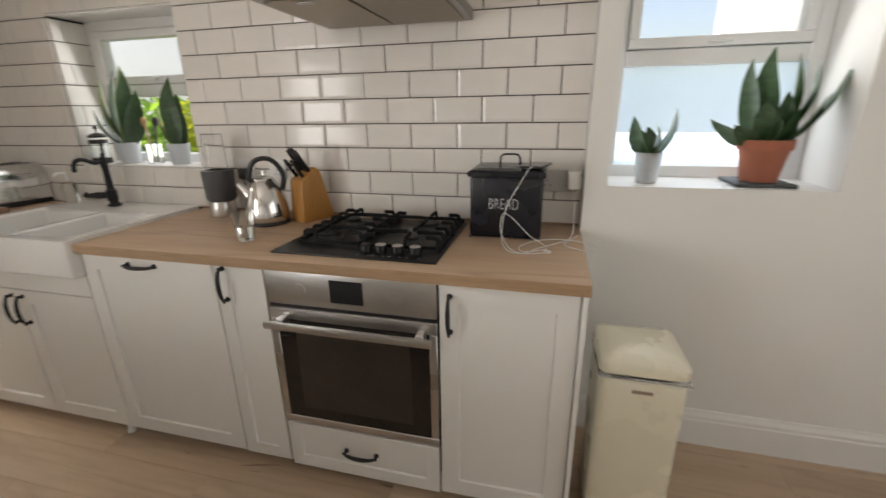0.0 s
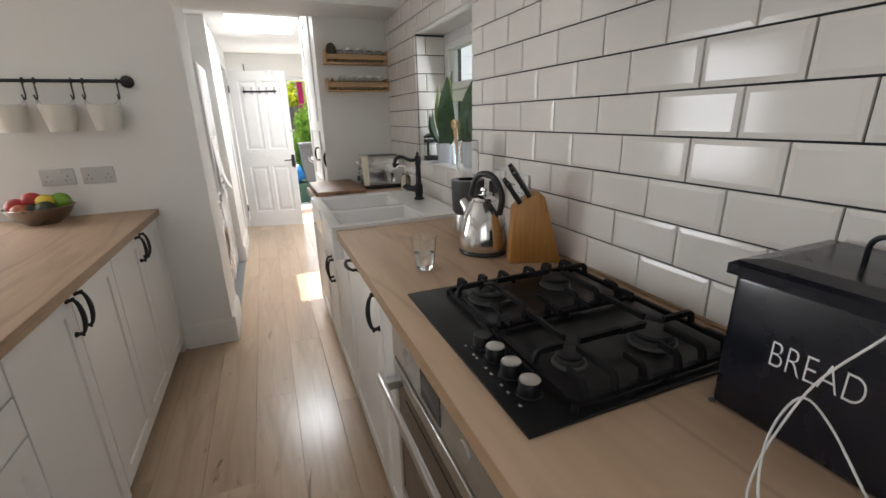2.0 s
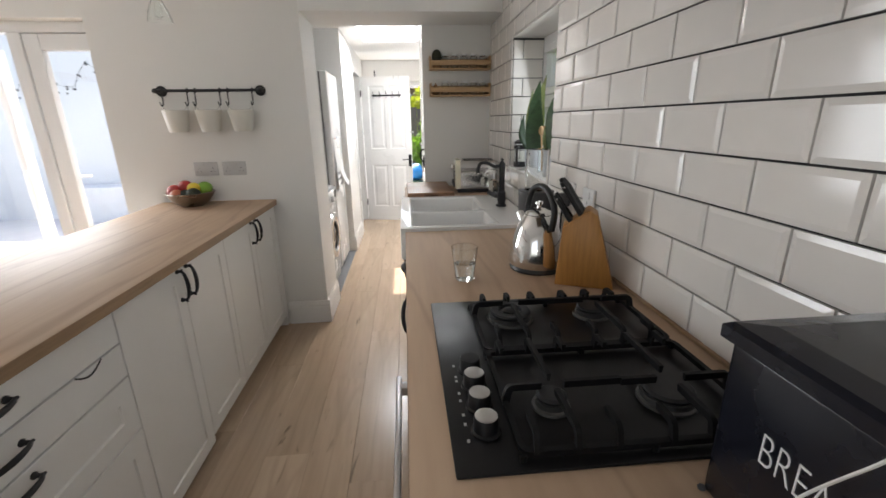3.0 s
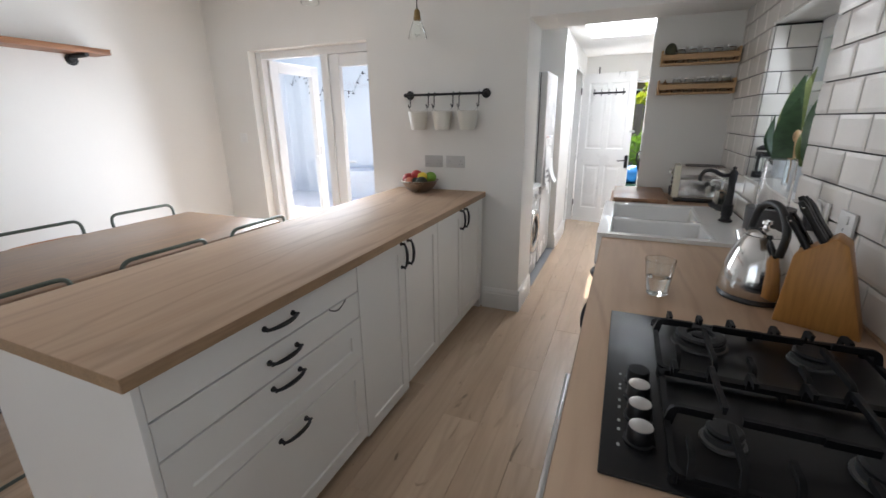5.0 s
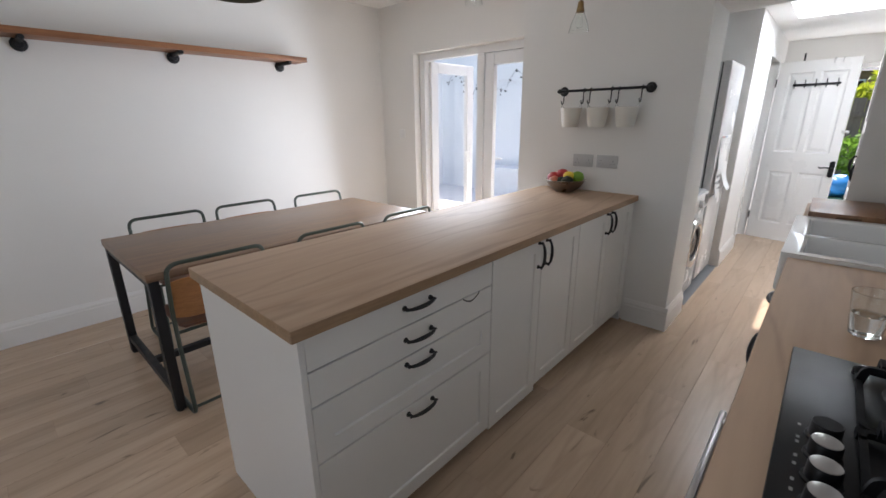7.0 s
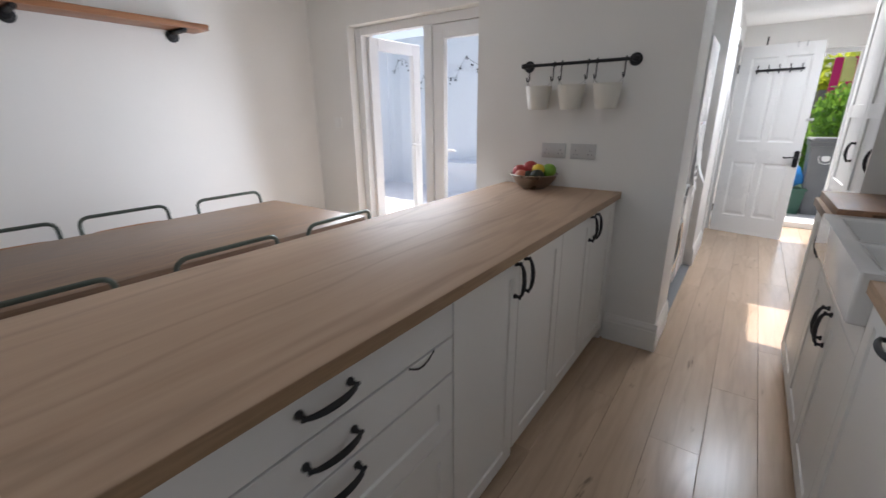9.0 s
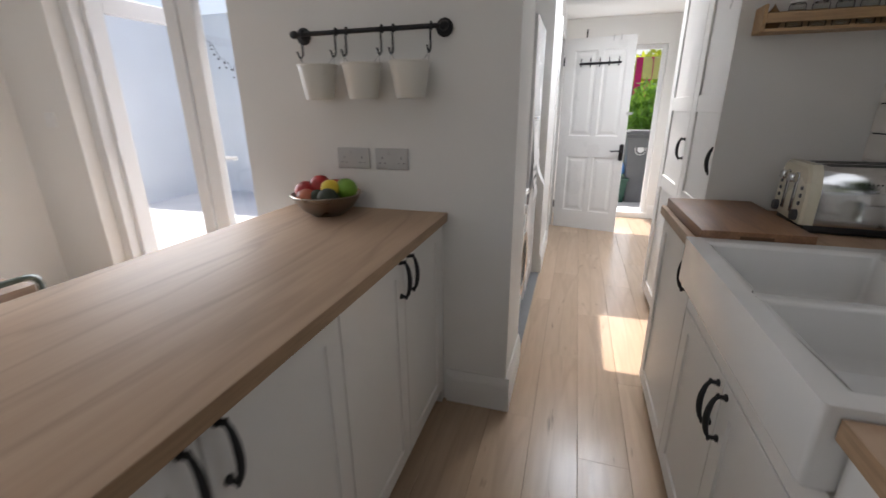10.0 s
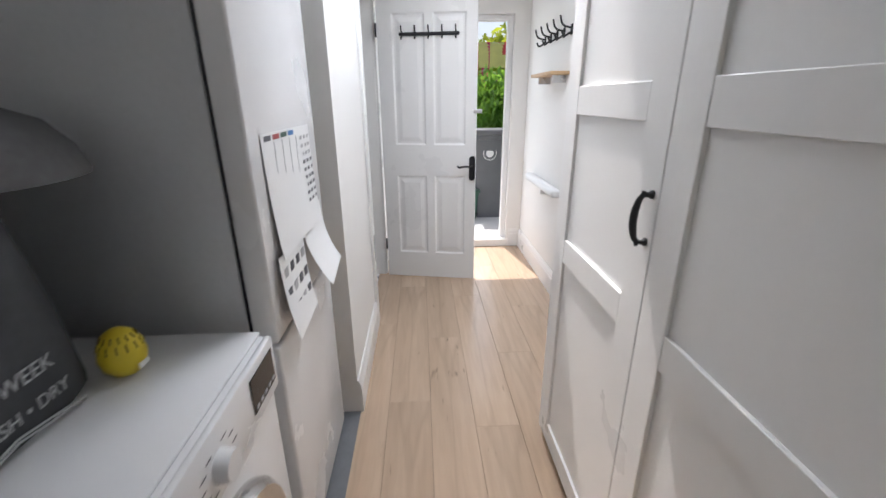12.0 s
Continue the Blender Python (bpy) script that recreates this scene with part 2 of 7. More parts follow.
fk.new(haze.outputs[0], both.inputs[2])
fk.new(both.outputs[0], fn["Material Output"].inputs[0])
TUMBLER = clear("drinking glass", (0.98, 1.0, 0.99), 0.0, 1.47)
WATER = clear("water", (0.99, 1.0, 1.0), 0.0, 1.33)
BRASS = mat("aged brass", (0.30, 0.20, 0.09), 0.35, metal=1.0, vary=0.15)
WARDROBE = mat("white foil wardrobe door", (0.80, 0.79, 0.77), 0.34, vary=0.02, scale=2.5)
APPLIANCE = mat("white enamelled appliance", (0.78, 0.78, 0.78), 0.22, vary=0.015, scale=3)
FRIDGESIDE = mat("silver grey fridge side", (0.56, 0.57, 0.58), 0.42, metal=0.25, vary=0.03, scale=60, bump=0.05)
PAPER = mat("white paper", (0.78, 0.78, 0.77), 0.8, vary=0.02)
INK = mat("grey print", (0.12, 0.12, 0.13), 0.8)
CANVASGREY = mat("charcoal felt", (0.060, 0.062, 0.066), 0.92, vary=0.15, scale=40, bump=0.4)
PRINTWHITE = mat("pale grey print", (0.42, 0.42, 0.42), 0.85)
YELLOW = mat("yellow plastic", (0.72, 0.56, 0.03), 0.42, vary=0.04)
WHITELETTER = mat("white lettering", (0.80, 0.80, 0.80), 0.5)
RENDERWHITE = mat("white masonry paint", (0.86, 0.89, 0.92), 0.85, vary=0.05, scale=1.2, bump=0.4, fine=60)
COURTFLOOR = mat("white painted courtyard floor", (0.78, 0.79, 0.80), 0.8, vary=0.06, scale=2, bump=0.25)
HOBBLACK = mat("satin black hob enamel", (0.006, 0.006, 0.007), 0.36, vary=0.15, scale=8, rough_vary=0.05, Specular_IOR_Level=0.3)
PAVING = mat("pale concrete paving", (0.62, 0.61, 0.59), 0.85, vary=0.14, scale=3, bump=0.3)
GRASS = mat("lawn", (0.07, 0.12, 0.03), 0.9, vary=0.35, scale=8, bump=0.6)


def foliage(name, colour, through_colour):
    """Thin leaves: half their light is thrown back, half shines through."""
    m = mat(name, colour, 0.5, vary=0.35, scale=5)
    t, n = m.node_tree, m.node_tree.nodes
    shine = n.new("ShaderNodeBsdfTranslucent")
    shine.inputs["Color"].default_value = (*through_colour, 1)
    both = n.new("ShaderNodeMixShader")
    both.inputs[0].default_value = 0.5
    t.links.new(n["Principled BSDF"].outputs[0], both.inputs[1])
    t.links.new(shine.outputs[0], both.inputs[2])
    t.links.new(both.outputs[0], n["Material Output"].inputs["Surface"])
    return m


FOLIAGE = foliage("fresh hedge leaves", (0.10, 0.20, 0.04), (0.28, 0.50, 0.06))
# sunlight on the leaves is put into this brighter, yellower colour
FOLIAGELIGHT = foliage("sunlit yellow-green leaves", (0.22, 0.28, 0.03), (0.55, 0.62, 0.05))
BARK = mat("bark", (0.09, 0.07, 0.05), 0.9, vary=0.3, scale=20, bump=0.6)
FENCEGREY = wood("weathered grey fence wood", (0.22, 0.20, 0.18), (0.14, 0.13, 0.12), 0.85, "z", 12)
BRICK = mat("brown house wall", (0.30, 0.19, 0.14), 0.9, vary=0.2, scale=8)
ROOF = mat("slate roof", (0.10, 0.10, 0.115), 0.7, vary=0.2, scale=8)
BLUEPLASTIC = mat("blue plastic", (0.02, 0.20, 0.55), 0.4, vary=0.1)
GREENPLASTIC = mat("dark green plastic", (0.015, 0.075, 0.05), 0.4, vary=0.1)
BINGREY = mat("grey wheelie-bin plastic", (0.13, 0.135, 0.145), 0.45, vary=0.12, scale=5, bump=0.1)
PINK = mat("crimson cloth", (0.55, 0.02, 0.13), 0.85, vary=0.1)
REDCLOTH = mat("red cloth", (0.60, 0.05, 0.06), 0.85, vary=0.1)
YELLOWCLOTH = mat("pale yellow cloth", (0.65, 0.58, 0.20), 0.85, vary=0.1)
RED = mat("red apple skin", (0.42, 0.03, 0.03), 0.35, vary=0.35, scale=18)
PEACH = mat("peach skin", (0.55, 0.17, 0.09), 0.5, vary=0.3, scale=20)
LEMON = mat("lemon skin", (0.72, 0.52, 0.04), 0.45, vary=0.06, bump=0.2, fine=300)
LIME = mat("green fruit skin", (0.17, 0.33, 0.03), 0.4, vary=0.15, scale=20)
AVOCADO = mat("dark avocado skin", (0.025, 0.03, 0.015), 0.6, vary=0.3, bump=0.5)
SCREEN = mat("phone glass", (0.01, 0.01, 0.012), 0.05)
CABLE = mat("white cable", (0.72, 0.72, 0.70), 0.45)
SOAP = clear("clear soap bottle", (0.9, 0.93, 0.9), 0.05, 1.4)
SMOKED = clear("clear plastic cup", (0.97, 0.97, 0.97), 0.02, 1.4)
SPICE = mat("brown spice", (0.22, 0.12, 0.05), 0.8, vary=0.3, scale=40)
CACTUS = mat("dark cactus", (0.05, 0.055, 0.03), 0.7, vary=0.3, scale=60, bump=0.6)
FLOWER = mat("dark dried flower", (0.09, 0.10, 0.11), 0.8)

# ---- building blocks ----


def thing(name, at, label, category, group="", kind=""):
    """A thing's empty at its base; its parts are given in the world's metres."""
    ob = new(name)
    ob.empty_display_size = 0.05
    ob.location = at
    ob["base"] = tuple(at)
    return tagged(ob, label, category, group, kind)


def base_of(ob):
    while ob.parent:
        ob = ob.parent
    return Vector(ob["base"]) if "base" in ob else Vector((0, 0, 0))


def part(name, bm, material, parent=None, label="", smooth=True):
    """One mesh object under a thing or a part."""
    at = base_of(parent) if parent else Vector((0, 0, 0))
    bm.transform(Matrix.Translation(-at))
    bmesh.ops.recalc_face_normals(bm, faces=bm.faces)
    me = bpy.data.meshes.new(name)
    bm.to_mesh(me)
    bm.free()
    me.materials.append(material)
    if smooth:
        me.shade_smooth()
        me.set_sharp_from_angle(angle=radians(38))
    ob = new(name, me)
    if parent:
        ob.parent = parent
    if label:
        ob["label"] = label
    return ob


def structure(name, bm, material, label, category="", smooth=False):
    return tagged(part(name, bm, material, smooth=smooth), label, category or name.split("_")[0], kind="structure")


def box(x0, x1, y0, y1, z0, z1, bev=0.0, seg=2, bm=None):
    bm = bm or bmesh.new()
    vs = bmesh.ops.create_cube(bm, size=1.0)["verts"]
    bmesh.ops.transform(bm, verts=vs, matrix=Matrix.Translation(((x0 + x1) / 2, (y0 + y1) / 2, (z0 + z1) / 2)) @ Matrix.Diagonal((x1 - x0, y1 - y0, z1 - z0, 1)))
    if bev:
        edges = list({e for v in vs for e in v.link_edges})
        bmesh.ops.bevel(bm, geom=edges, offset=bev, segments=seg, profile=0.5, affect="EDGES")
    return bm


def ring(bm, centre, u, v, r, seg):
    return [bm.verts.new(centre + (u * math.cos(2 * math.pi * k / seg) + v * math.sin(2 * math.pi * k / seg)) * r) for k in range(seg)]


def skin(bm, rings, caps=True, closed=True):
    for a, b in zip(rings, rings[1:]):
        n = len(a)
        for k in range(n if closed else n - 1):
            bm.faces.new((a[k], a[(k + 1) % n], b[(k + 1) % n], b[k]))
    if caps:
        bm.faces.new(rings[0][::-1])
        bm.faces.new(rings[-1])


def tube(points, r, seg=8, bm=None, closed=False, radii=None):
    """A round bar along a line of points."""
    bm = bm or bmesh.new()
    p = [Vector(q) for q in points]
    rings, u = [], None
    for k, q in enumerate(p):
        before, after = (p[k - 1] if k or closed else q), (p[(k + 1) % len(p)] if k < len(p) - 1 or closed else q)
        d = (after - before).normalized()
        if u is None:
            u = d.orthogonal().normalized()
        u = (u - d * u.dot(d)).normalized()
        rings.append(ring(bm, q, u, d.cross(u), radii[k] if radii else r, seg))
    if closed:
        rings.append(rings[0])
    skin(bm, rings, caps=not closed)
    return bm


def lathe(profile, at=(0, 0, 0), seg=24, bm=None, closed=False):
    """Turned round z from pairs of radius and height; closed joins the last pair to the first, as for a wall of a vessel."""
    bm = bm or bmesh.new()
    at = Vector(at)
    rings = [ring(bm, at + Vector((0, 0, z)), Vector((1, 0, 0)), Vector((0, 1, 0)), max(r, 1e-4), seg) for r, z in profile]
    if closed:
        rings.append(rings[0])
    skin(bm, rings, caps=not closed)
    return bm


def rod(a, b, r, seg=12, bm=None, r2=None):
    return tube([a, b], r, seg, bm, radii=[r, r2 if r2 is not None else r])


def bend(points, radius=0.03, steps=5):
    """The line of points with its corners rounded."""
    p = [Vector(q) for q in points]
    out = [p[0]]
    for a, b, c in zip(p, p[1:], p[2:]):
        m = min(radius, (b - a).length * 0.49, (c - b).length * 0.49)
        s, e = b + (a - b).normalized() * m, b + (c - b).normalized() * m
        for k in range(steps + 1):
            f = k / steps
            out.append(s * (1 - f) ** 2 + b * 2 * f * (1 - f) + e * f * f)
    return out + [p[-1]]


def ball(centre, rx, ry, rz, bm=None, seg=14):
    bm = bm or bmesh.new()
    vs = bmesh.ops.create_uvsphere(bm, u_segments=seg, v_segments=max(6, seg * 2 // 3), radius=1.0)["verts"]
    bmesh.ops.transform(bm, verts=vs, matrix=Matrix.Translation(centre) @ Matrix.Diagonal((rx, ry, rz, 1)))
    return bm


def wall_with_holes(u0, u1, z0, z1, holes, put):
    """Boxes round the openings of a straight wall. put(bm, u0, u1, z0, z1) adds one box."""
    bm = bmesh.new()
    at = u0
    for h0, h1, low, high in sorted(holes):
        if h0 > at:
            put(bm, at, h0, z0, z1)
        if low > z0:
            put(bm, h0, h1, z0, low)
        if high < z1:
            put(bm, h0, h1, high, z1)
        at = h1
    if at < u1:
        put(bm, at, u1, z0, z1)
    return bm


# ---- structure ----
TILED, PLAIN, SOUTH, EAST = 2.678, 2.59, -1.71, 3.4  # wall faces
PIER, PATIO, END, FAR = -1.81, -2.04, -2.185, -5.80
TOP = 2.52
W1 = (-1.540, -0.775, 1.118, 1.852)
W2 = (1.13, 1.87, 1.09, 2.02)

structure("wall_north", wall_with_holes(END, 1.05, 0, TOP, [W1], lambda bm, a, b, c, d: box(a, b, TILED + 0.006, 2.98, c, d, bm=bm)), GROUT, "tiled kitchen wall with charcoal grout and a deep window opening", "wall")
structure("wall_north_plain", wall_with_holes(1.05, EAST + 0.2, 0, TOP, [W2], lambda bm, a, b, c, d: box(a, b, PLAIN, 2.98, c, d, bm=bm)), PLASTER, "plain white painted wall with a window opening", "wall")
structure("wall_south", box(-2.34, EAST + 0.2, SOUTH - 0.25, SOUTH, 0, TOP), PLASTER, "long white painted dining wall", "wall")
# the east opening is made up, to let the fill light in
structure("wall_east", wall_with_holes(SOUTH, PLAIN, 0, TOP, [(-0.75, 1.55, 0.72, 2.2)], lambda bm, a, b, c, d: box(EAST, EAST + 0.2, a, b, c, d, bm=bm)), PLASTER, "plain white painted wall with an added window opening", "wall")
structure("wall_patio", wall_with_holes(SOUTH, 0.216, 0, TOP, [(-1.21, 0.216, 0, 2.045)], lambda bm, a, b, c, d: box(PATIO - 0.3, PATIO, a, b, c, d, bm=bm)), PLASTER, "white wall with the garden-door opening", "wall")
pier = bmesh.new()
box(-2.222, PIER, 0.216, 1.435, 0, TOP, bm=pier)
box(-3.60, -2.222, 0.216, 0.66, 0, TOP, bm=pier)
structure("wall_pier", pier, PLASTER, "white painted pier beside the passage", "wall")
box_end = box(END - 0.018, END, 2.185, TILED + 0.006, 0, 2.04)
structure("wall_alcove_end", box_end, PLASTER, "white painted end wall of the sink alcove", "wall")
structure("wall_corridor_north", box(FAR - 0.25, END - 0.018, 2.665, 2.98, 0, 2.28), PLASTER, "white corridor wall behind the wardrobe", "wall")
corr = wall_with_holes(FAR, -3.57, 0, 2.28, [(-5.17, -4.40, 0, 2.0)], lambda bm, a, b, c, d: box(a, b, 1.27, 1.435, c, d, bm=bm))
box(-3.70, -3.57, 0.66, 1.27, 0, 2.28, bm=corr)
structure("wall_corridor_south", corr, PLASTER, "white corridor wall with a doorway and a projecting nib", "wall")
structure("wall_far", wall_with_holes(0.4, 2.98, 0, 2.6, [(1.62, 2.535, 0.068, 1.985)], lambda bm, a, b, c, d: box(FAR - 0.25, FAR, a, b, c, d, bm=bm)), PLASTER, "white end wall with the open garden doorway", "wall")
bath = bmesh.new()
box(FAR, -3.70, 0.2, 0.4, 0, 2.28, bm=bath)
box(-3.72, -3.70, 0.4, 1.27, 0, 2.28, bm=bath)
structure("wall_bathroom", bath, PLASTER, "white wall of the room behind the side door", "wall")
structure("ceiling", box(PATIO - 0.3, EAST + 0.2, SOUTH - 0.25, 2.98, TOP, TOP + 0.12), CEILING, "flat white kitchen ceiling", "ceiling")
structure("ceiling_alcove", box(END - 0.018, PIER, 1.435, TILED + 0.006, 2.04, TOP), CEILING, "low white bulkhead over the sink alcove", "ceiling")
util = bmesh.new()
SK = (-4.28, -3.47, 1.61, 2.22)
for a in ((FAR, SK[0], 0.3, 2.98), (SK[1], END - 0.018, 0.3, 2.98), (SK[0], SK[1], 0.3, SK[2]), (SK[0], SK[1], SK[3], 2.98)):
    box(*a, 2.28, 2.46, bm=util)
structure("ceiling_corridor", util, CEILING, "white corridor ceiling with a roof-window shaft", "ceiling")
slab = box(PATIO - 0.3, EAST + 0.1, SOUTH - 0.1, 2.68, -0.12, -0.008)
box(FAR, PATIO - 0.3, 0.2, 2.68, -0.12, -0.008, bm=slab)
structure("floor", slab, SUBFLOOR, "pale oak plank floor", "floor")
recess = box(-3.57, -2.222, 0.66, 1.330, -0.007, 0.003)
box(-3.57, -2.365, 1.330, 1.440, -0.007, 0.003, bm=recess)
structure("floor_recess", recess, GREYVINYL, "grey vinyl floor under the appliances", "floor")
structure("door_step", box(FAR - 0.30, FAR + 0.02, 1.60, 2.555, 0.0, 0.066, 0.004), GLOSSWHITE, "white raised threshold of the garden doorway", "step")


def skirting(name, x0, y0, x1, y1, high=0.165):
    """A moulded board along a wall; the room lies to the left of the way from the first to the second point."""
    a, b = Vector((x0, y0, 0)), Vector((x1, y1, 0))
    along = (b - a).normalized()
    out = Vector((-along.y, along.x, 0))
    prof = [(0, 0), (0.018, 0), (0.018, high - 0.045), (0.015, high - 0.04), (0.015, high - 0.025), (0.008, high - 0.008), (0.006, high), (0, high)]
    bm = bmesh.new()
    rings = [[bm.verts.new(p + out * d + Vector((0, 0, z + 0.001))) for d, z in prof] for p in (a, b)]
    skin(bm, rings)
    return tagged(part(name, bm, GLOSSWHITE, smooth=False), "white moulded skirting board", "skirting", kind="structure")


skirting("baseboard_south", PATIO, SOUTH, EAST, SOUTH)
skirting("baseboard_patio", PATIO, -1.215, PATIO, SOUTH)
skirting("baseboard_pier_front", PIER, 1.4525, PIER, 1.16)
skirting("baseboard_pier_side", -2.222, 1.435, PIER + 0.0005, 1.435)
skirting("baseboard_plain", EAST, PLAIN, 1.06, PLAIN)
skirting("baseboard_corridor", -4.345, 1.435, -3.57, 1.435)
skirting("baseboard_far", FAR, 2.665, FAR, 2.557)
skirting("baseboard_corridor_north", -3.52, 2.665, FAR, 2.665)


# ---- kitchen units ----
FRONT = 2.045  # faces of the doors along the tiled wall


def shaker(bm, x0, x1, z0, z1, y, out, rail=0.062, deep=0.007, thick=0.019):
    """A framed door front facing along y (out is -1 or 1): frame, sloped inner lip and a sunk panel."""
    def pt(x, z, d):
        return bm.verts.new((x, y - out * d, z))
    loops = []
    for inset, d in ((0, thick), (0, 0.0015), (0.0015, 0), (rail, 0), (rail + 0.003, deep)):
        loops.append([pt(x0 + inset, z0 + inset, d), pt(x1 - inset, z0 + inset, d), pt(x1 - inset, z1 - inset, d), pt(x0 + inset, z1 - inset, d)])
    skin(bm, loops)
    return bm


def slab_front(bm, x0, x1, z0, z1, y, out, thick=0.019):
    ys = sorted((y, y - out * thick))
    return box(x0, x1, ys[0], ys[1], z0, z1, 0.0015, 1, bm)


def pull(parent, a, b, out, r=0.0058):
    """A black bow handle between two feet; out: the way it stands off."""
    a, b, o = Vector(a), Vector(b), Vector(out)
    d = (b - a).normalized()
    bm = bmesh.new()
    for p in (a, b):
        tube([p, p + o * 0.004, p + o * 0.008, p + o * 0.022], 0.01, 10, bm, radii=[0.0095, 0.0095, 0.006, 0.0055])
    n, line, radii = 12, [], []
    for k in range(n + 1):
        f = k / n
        line.append(a + (b - a) * f + o * (0.020 + 0.014 * math.sin(math.pi * f) ** 0.6) + d * 0.0)
        radii.append(r * (0.85 + 0.45 * math.sin(math.pi * f)))
    tube([a - d * 0.008 + o * 0.020] + line + [b + d * 0.008 + o * 0.020], r, 10, bm, radii=[r * 0.7] + radii + [r * 0.7])
    return part("handle", bm, BLACKIRON, parent, "matt black bow handle")


def unit(x0, x1, label, y=FRONT, out=-1, deep=0.56, low=0.07, high=0.876, group="kitchen base units"):
    """A base unit's carcass on its adjustable feet with a set-back plinth."""
    t = thing("base_cabinet", ((x0 + x1) / 2, y - out * deep / 2, 0), label, "cabinet", group)
    back, face = y - out * deep, y - out * 0.021
    lo, hi = min(back, face), max(back, face)
    part("carcass", box(x0 + 0.001, x1 - 0.001, lo, hi, 0.085, high), CARCASS, t)
    p = y - out * 0.06
    part("plinth", box(x0, x1, min(p, p - out * 0.016), max(p, p - out * 0.016), 0.001, 0.085), CABINET, t)
    return t


def door(t, x0, x1, z0, z1, handle=None, y=FRONT, out=-1, rail=0.062, flat=False, name="door"):
    bm = bmesh.new()
    g = 0.0018
    (slab_front if flat else shaker)(bm, x0 + g, x1 - g, z0 + g, z1 - g, y, out, **({} if flat else {"rail": rail}))
    d = part(name, bm, CABINET, t, smooth=False)
    if handle:
        pull(d, *handle, (0, out, 0))
    return d


u = unit(0.612, 1.030, "white shaker base unit at the end of the worktop")
door(u, 0.612, 1.030, 0.058, 0.876, ((0.648, FRONT, 0.835), (0.648, FRONT, 0.715)))
part("end_panel", box(1.031, 1.046, 2.030, 2.60, 0.001, 0.876, 0.001, 1), CABINET, u)

u = unit(-0.205, -0.003, "narrow white shaker pull-out unit beside the oven")
door(u, -0.205, -0.003, 0.062, 0.876, ((-0.163, FRONT, 0.862), (-0.163, FRONT, 0.745)), rail=0.05)

u = unit(-0.806, -0.207, "white shaker front of the built-in dishwasher")
door(u, -0.806, -0.207, 0.066, 0.876, ((-0.580, FRONT, 0.846), (-0.460, FRONT, 0.846)))

u = unit(-1.643, -0.808, "white shaker sink unit with a pair of doors", high=0.775)
door(u, -1.643, -1.232, 0.066, 0.685, ((-1.262, FRONT, 0.655), (-1.262, FRONT, 0.535)))
door(u, -1.230, -0.808, 0.066, 0.685, ((-1.200, FRONT, 0.655), (-1.200, FRONT, 0.535)))
part("apron_rail", box(-1.643, -0.808, FRONT, FRONT + 0.018, 0.688, 0.776, 0.001, 1), CABINET, u)
for x in (-0.86,):
    part("foot", lathe([(0.018, 0.001), (0.018, 0.012), (0.012, 0.02), (0.012, 0.085)], (x, FRONT + 0.035, 0), 12), WHITEPLASTIC, u)

u = unit(END + 0.002, -1.645, "white shaker base unit under the chopping board")
door(u, END + 0.002, -1.645, 0.062, 0.876, ((-1.664, FRONT, 0.855), (-1.664, FRONT, 0.740)))

# oven with the drawer under it
u = thing("built_in_oven", (0.305, 2.30, 0), "brushed steel built-in electric oven with a dark glass door", "oven")
part("housing", box(0.004, 0.606, FRONT + 0.024, 2.58, 0.24, 0.876), GREYPLASTIC, u)
part("control_panel", box(0.003, 0.607, FRONT - 0.004, FRONT + 0.022, 0.752, 0.874, 0.003), STEEL, u, "brushed steel control panel")
part("display", box(0.245, 0.362, FRONT - 0.0065, FRONT - 0.003, 0.775, 0.855, 0.001, 1), BLACKENAMEL, u, "black display window")
for x in (0.135, 0.475):
    bm = bmesh.new()
    rod((x, FRONT - 0.003, 0.812), (x, FRONT - 0.0075, 0.812), 0.021, 24, bm)
    part("knob", bm, STEEL, u, "retracted round steel knob")
part("vent_slot", box(0.006, 0.604, FRONT + 0.002, FRONT + 0.022, 0.738, 0.751), BLACKPLASTIC, u)
od = part("oven_door", box(0.030, 0.580, FRONT - 0.001, FRONT + 0.018, 0.290, 0.695), OVENGLASS, u, "drop-down door of black oven glass")
for a, b, z0, z1 in ((0.003, 0.607, 0.695, 0.737), (0.003, 0.607, 0.262, 0.290), (0.003, 0.030, 0.290, 0.695), (0.580, 0.607, 0.290, 0.695)):
    part("frame_rail", box(a, b, FRONT - 0.004, FRONT + 0.022, z0, z1, 0.002, 1), STEEL, od, "brushed steel frame rail")
part("inner_pane", box(0.095, 0.515, FRONT - 0.0025, FRONT - 0.0008, 0.335, 0.655), OVENIN, od, "brown see-through middle of the glass")
hb = bmesh.new()
box(0.010, 0.600, FRONT - 0.056, FRONT - 0.042, 0.676, 0.704, 0.004, 2, hb)
for x in (0.050, 0.545):
    box(x, x + 0.028, FRONT - 0.044, FRONT - 0.004, 0.684, 0.712, 0.003, 1, hb)
part("bar_handle", hb, STEEL, od, "flat steel bar handle")
u = thing("oven_drawer", (0.305, 2.30, 0), "white shaker drawer under the oven", "drawer")
part("box", box(0.02, 0.59, FRONT + 0.021, 2.50, 0.075, 0.225), CARCASS, u)
door(u, 0.004, 0.606, 0.048, 0.252, ((0.245, FRONT, 0.165), (0.365, FRONT, 0.165)), rail=0.05, name="drawer_front")
part("plinth", box(0.0, 0.61, FRONT + 0.06, FRONT + 0.076, 0.001, 0.075), CABINET, u)

# worktops
EDGE = 2.026


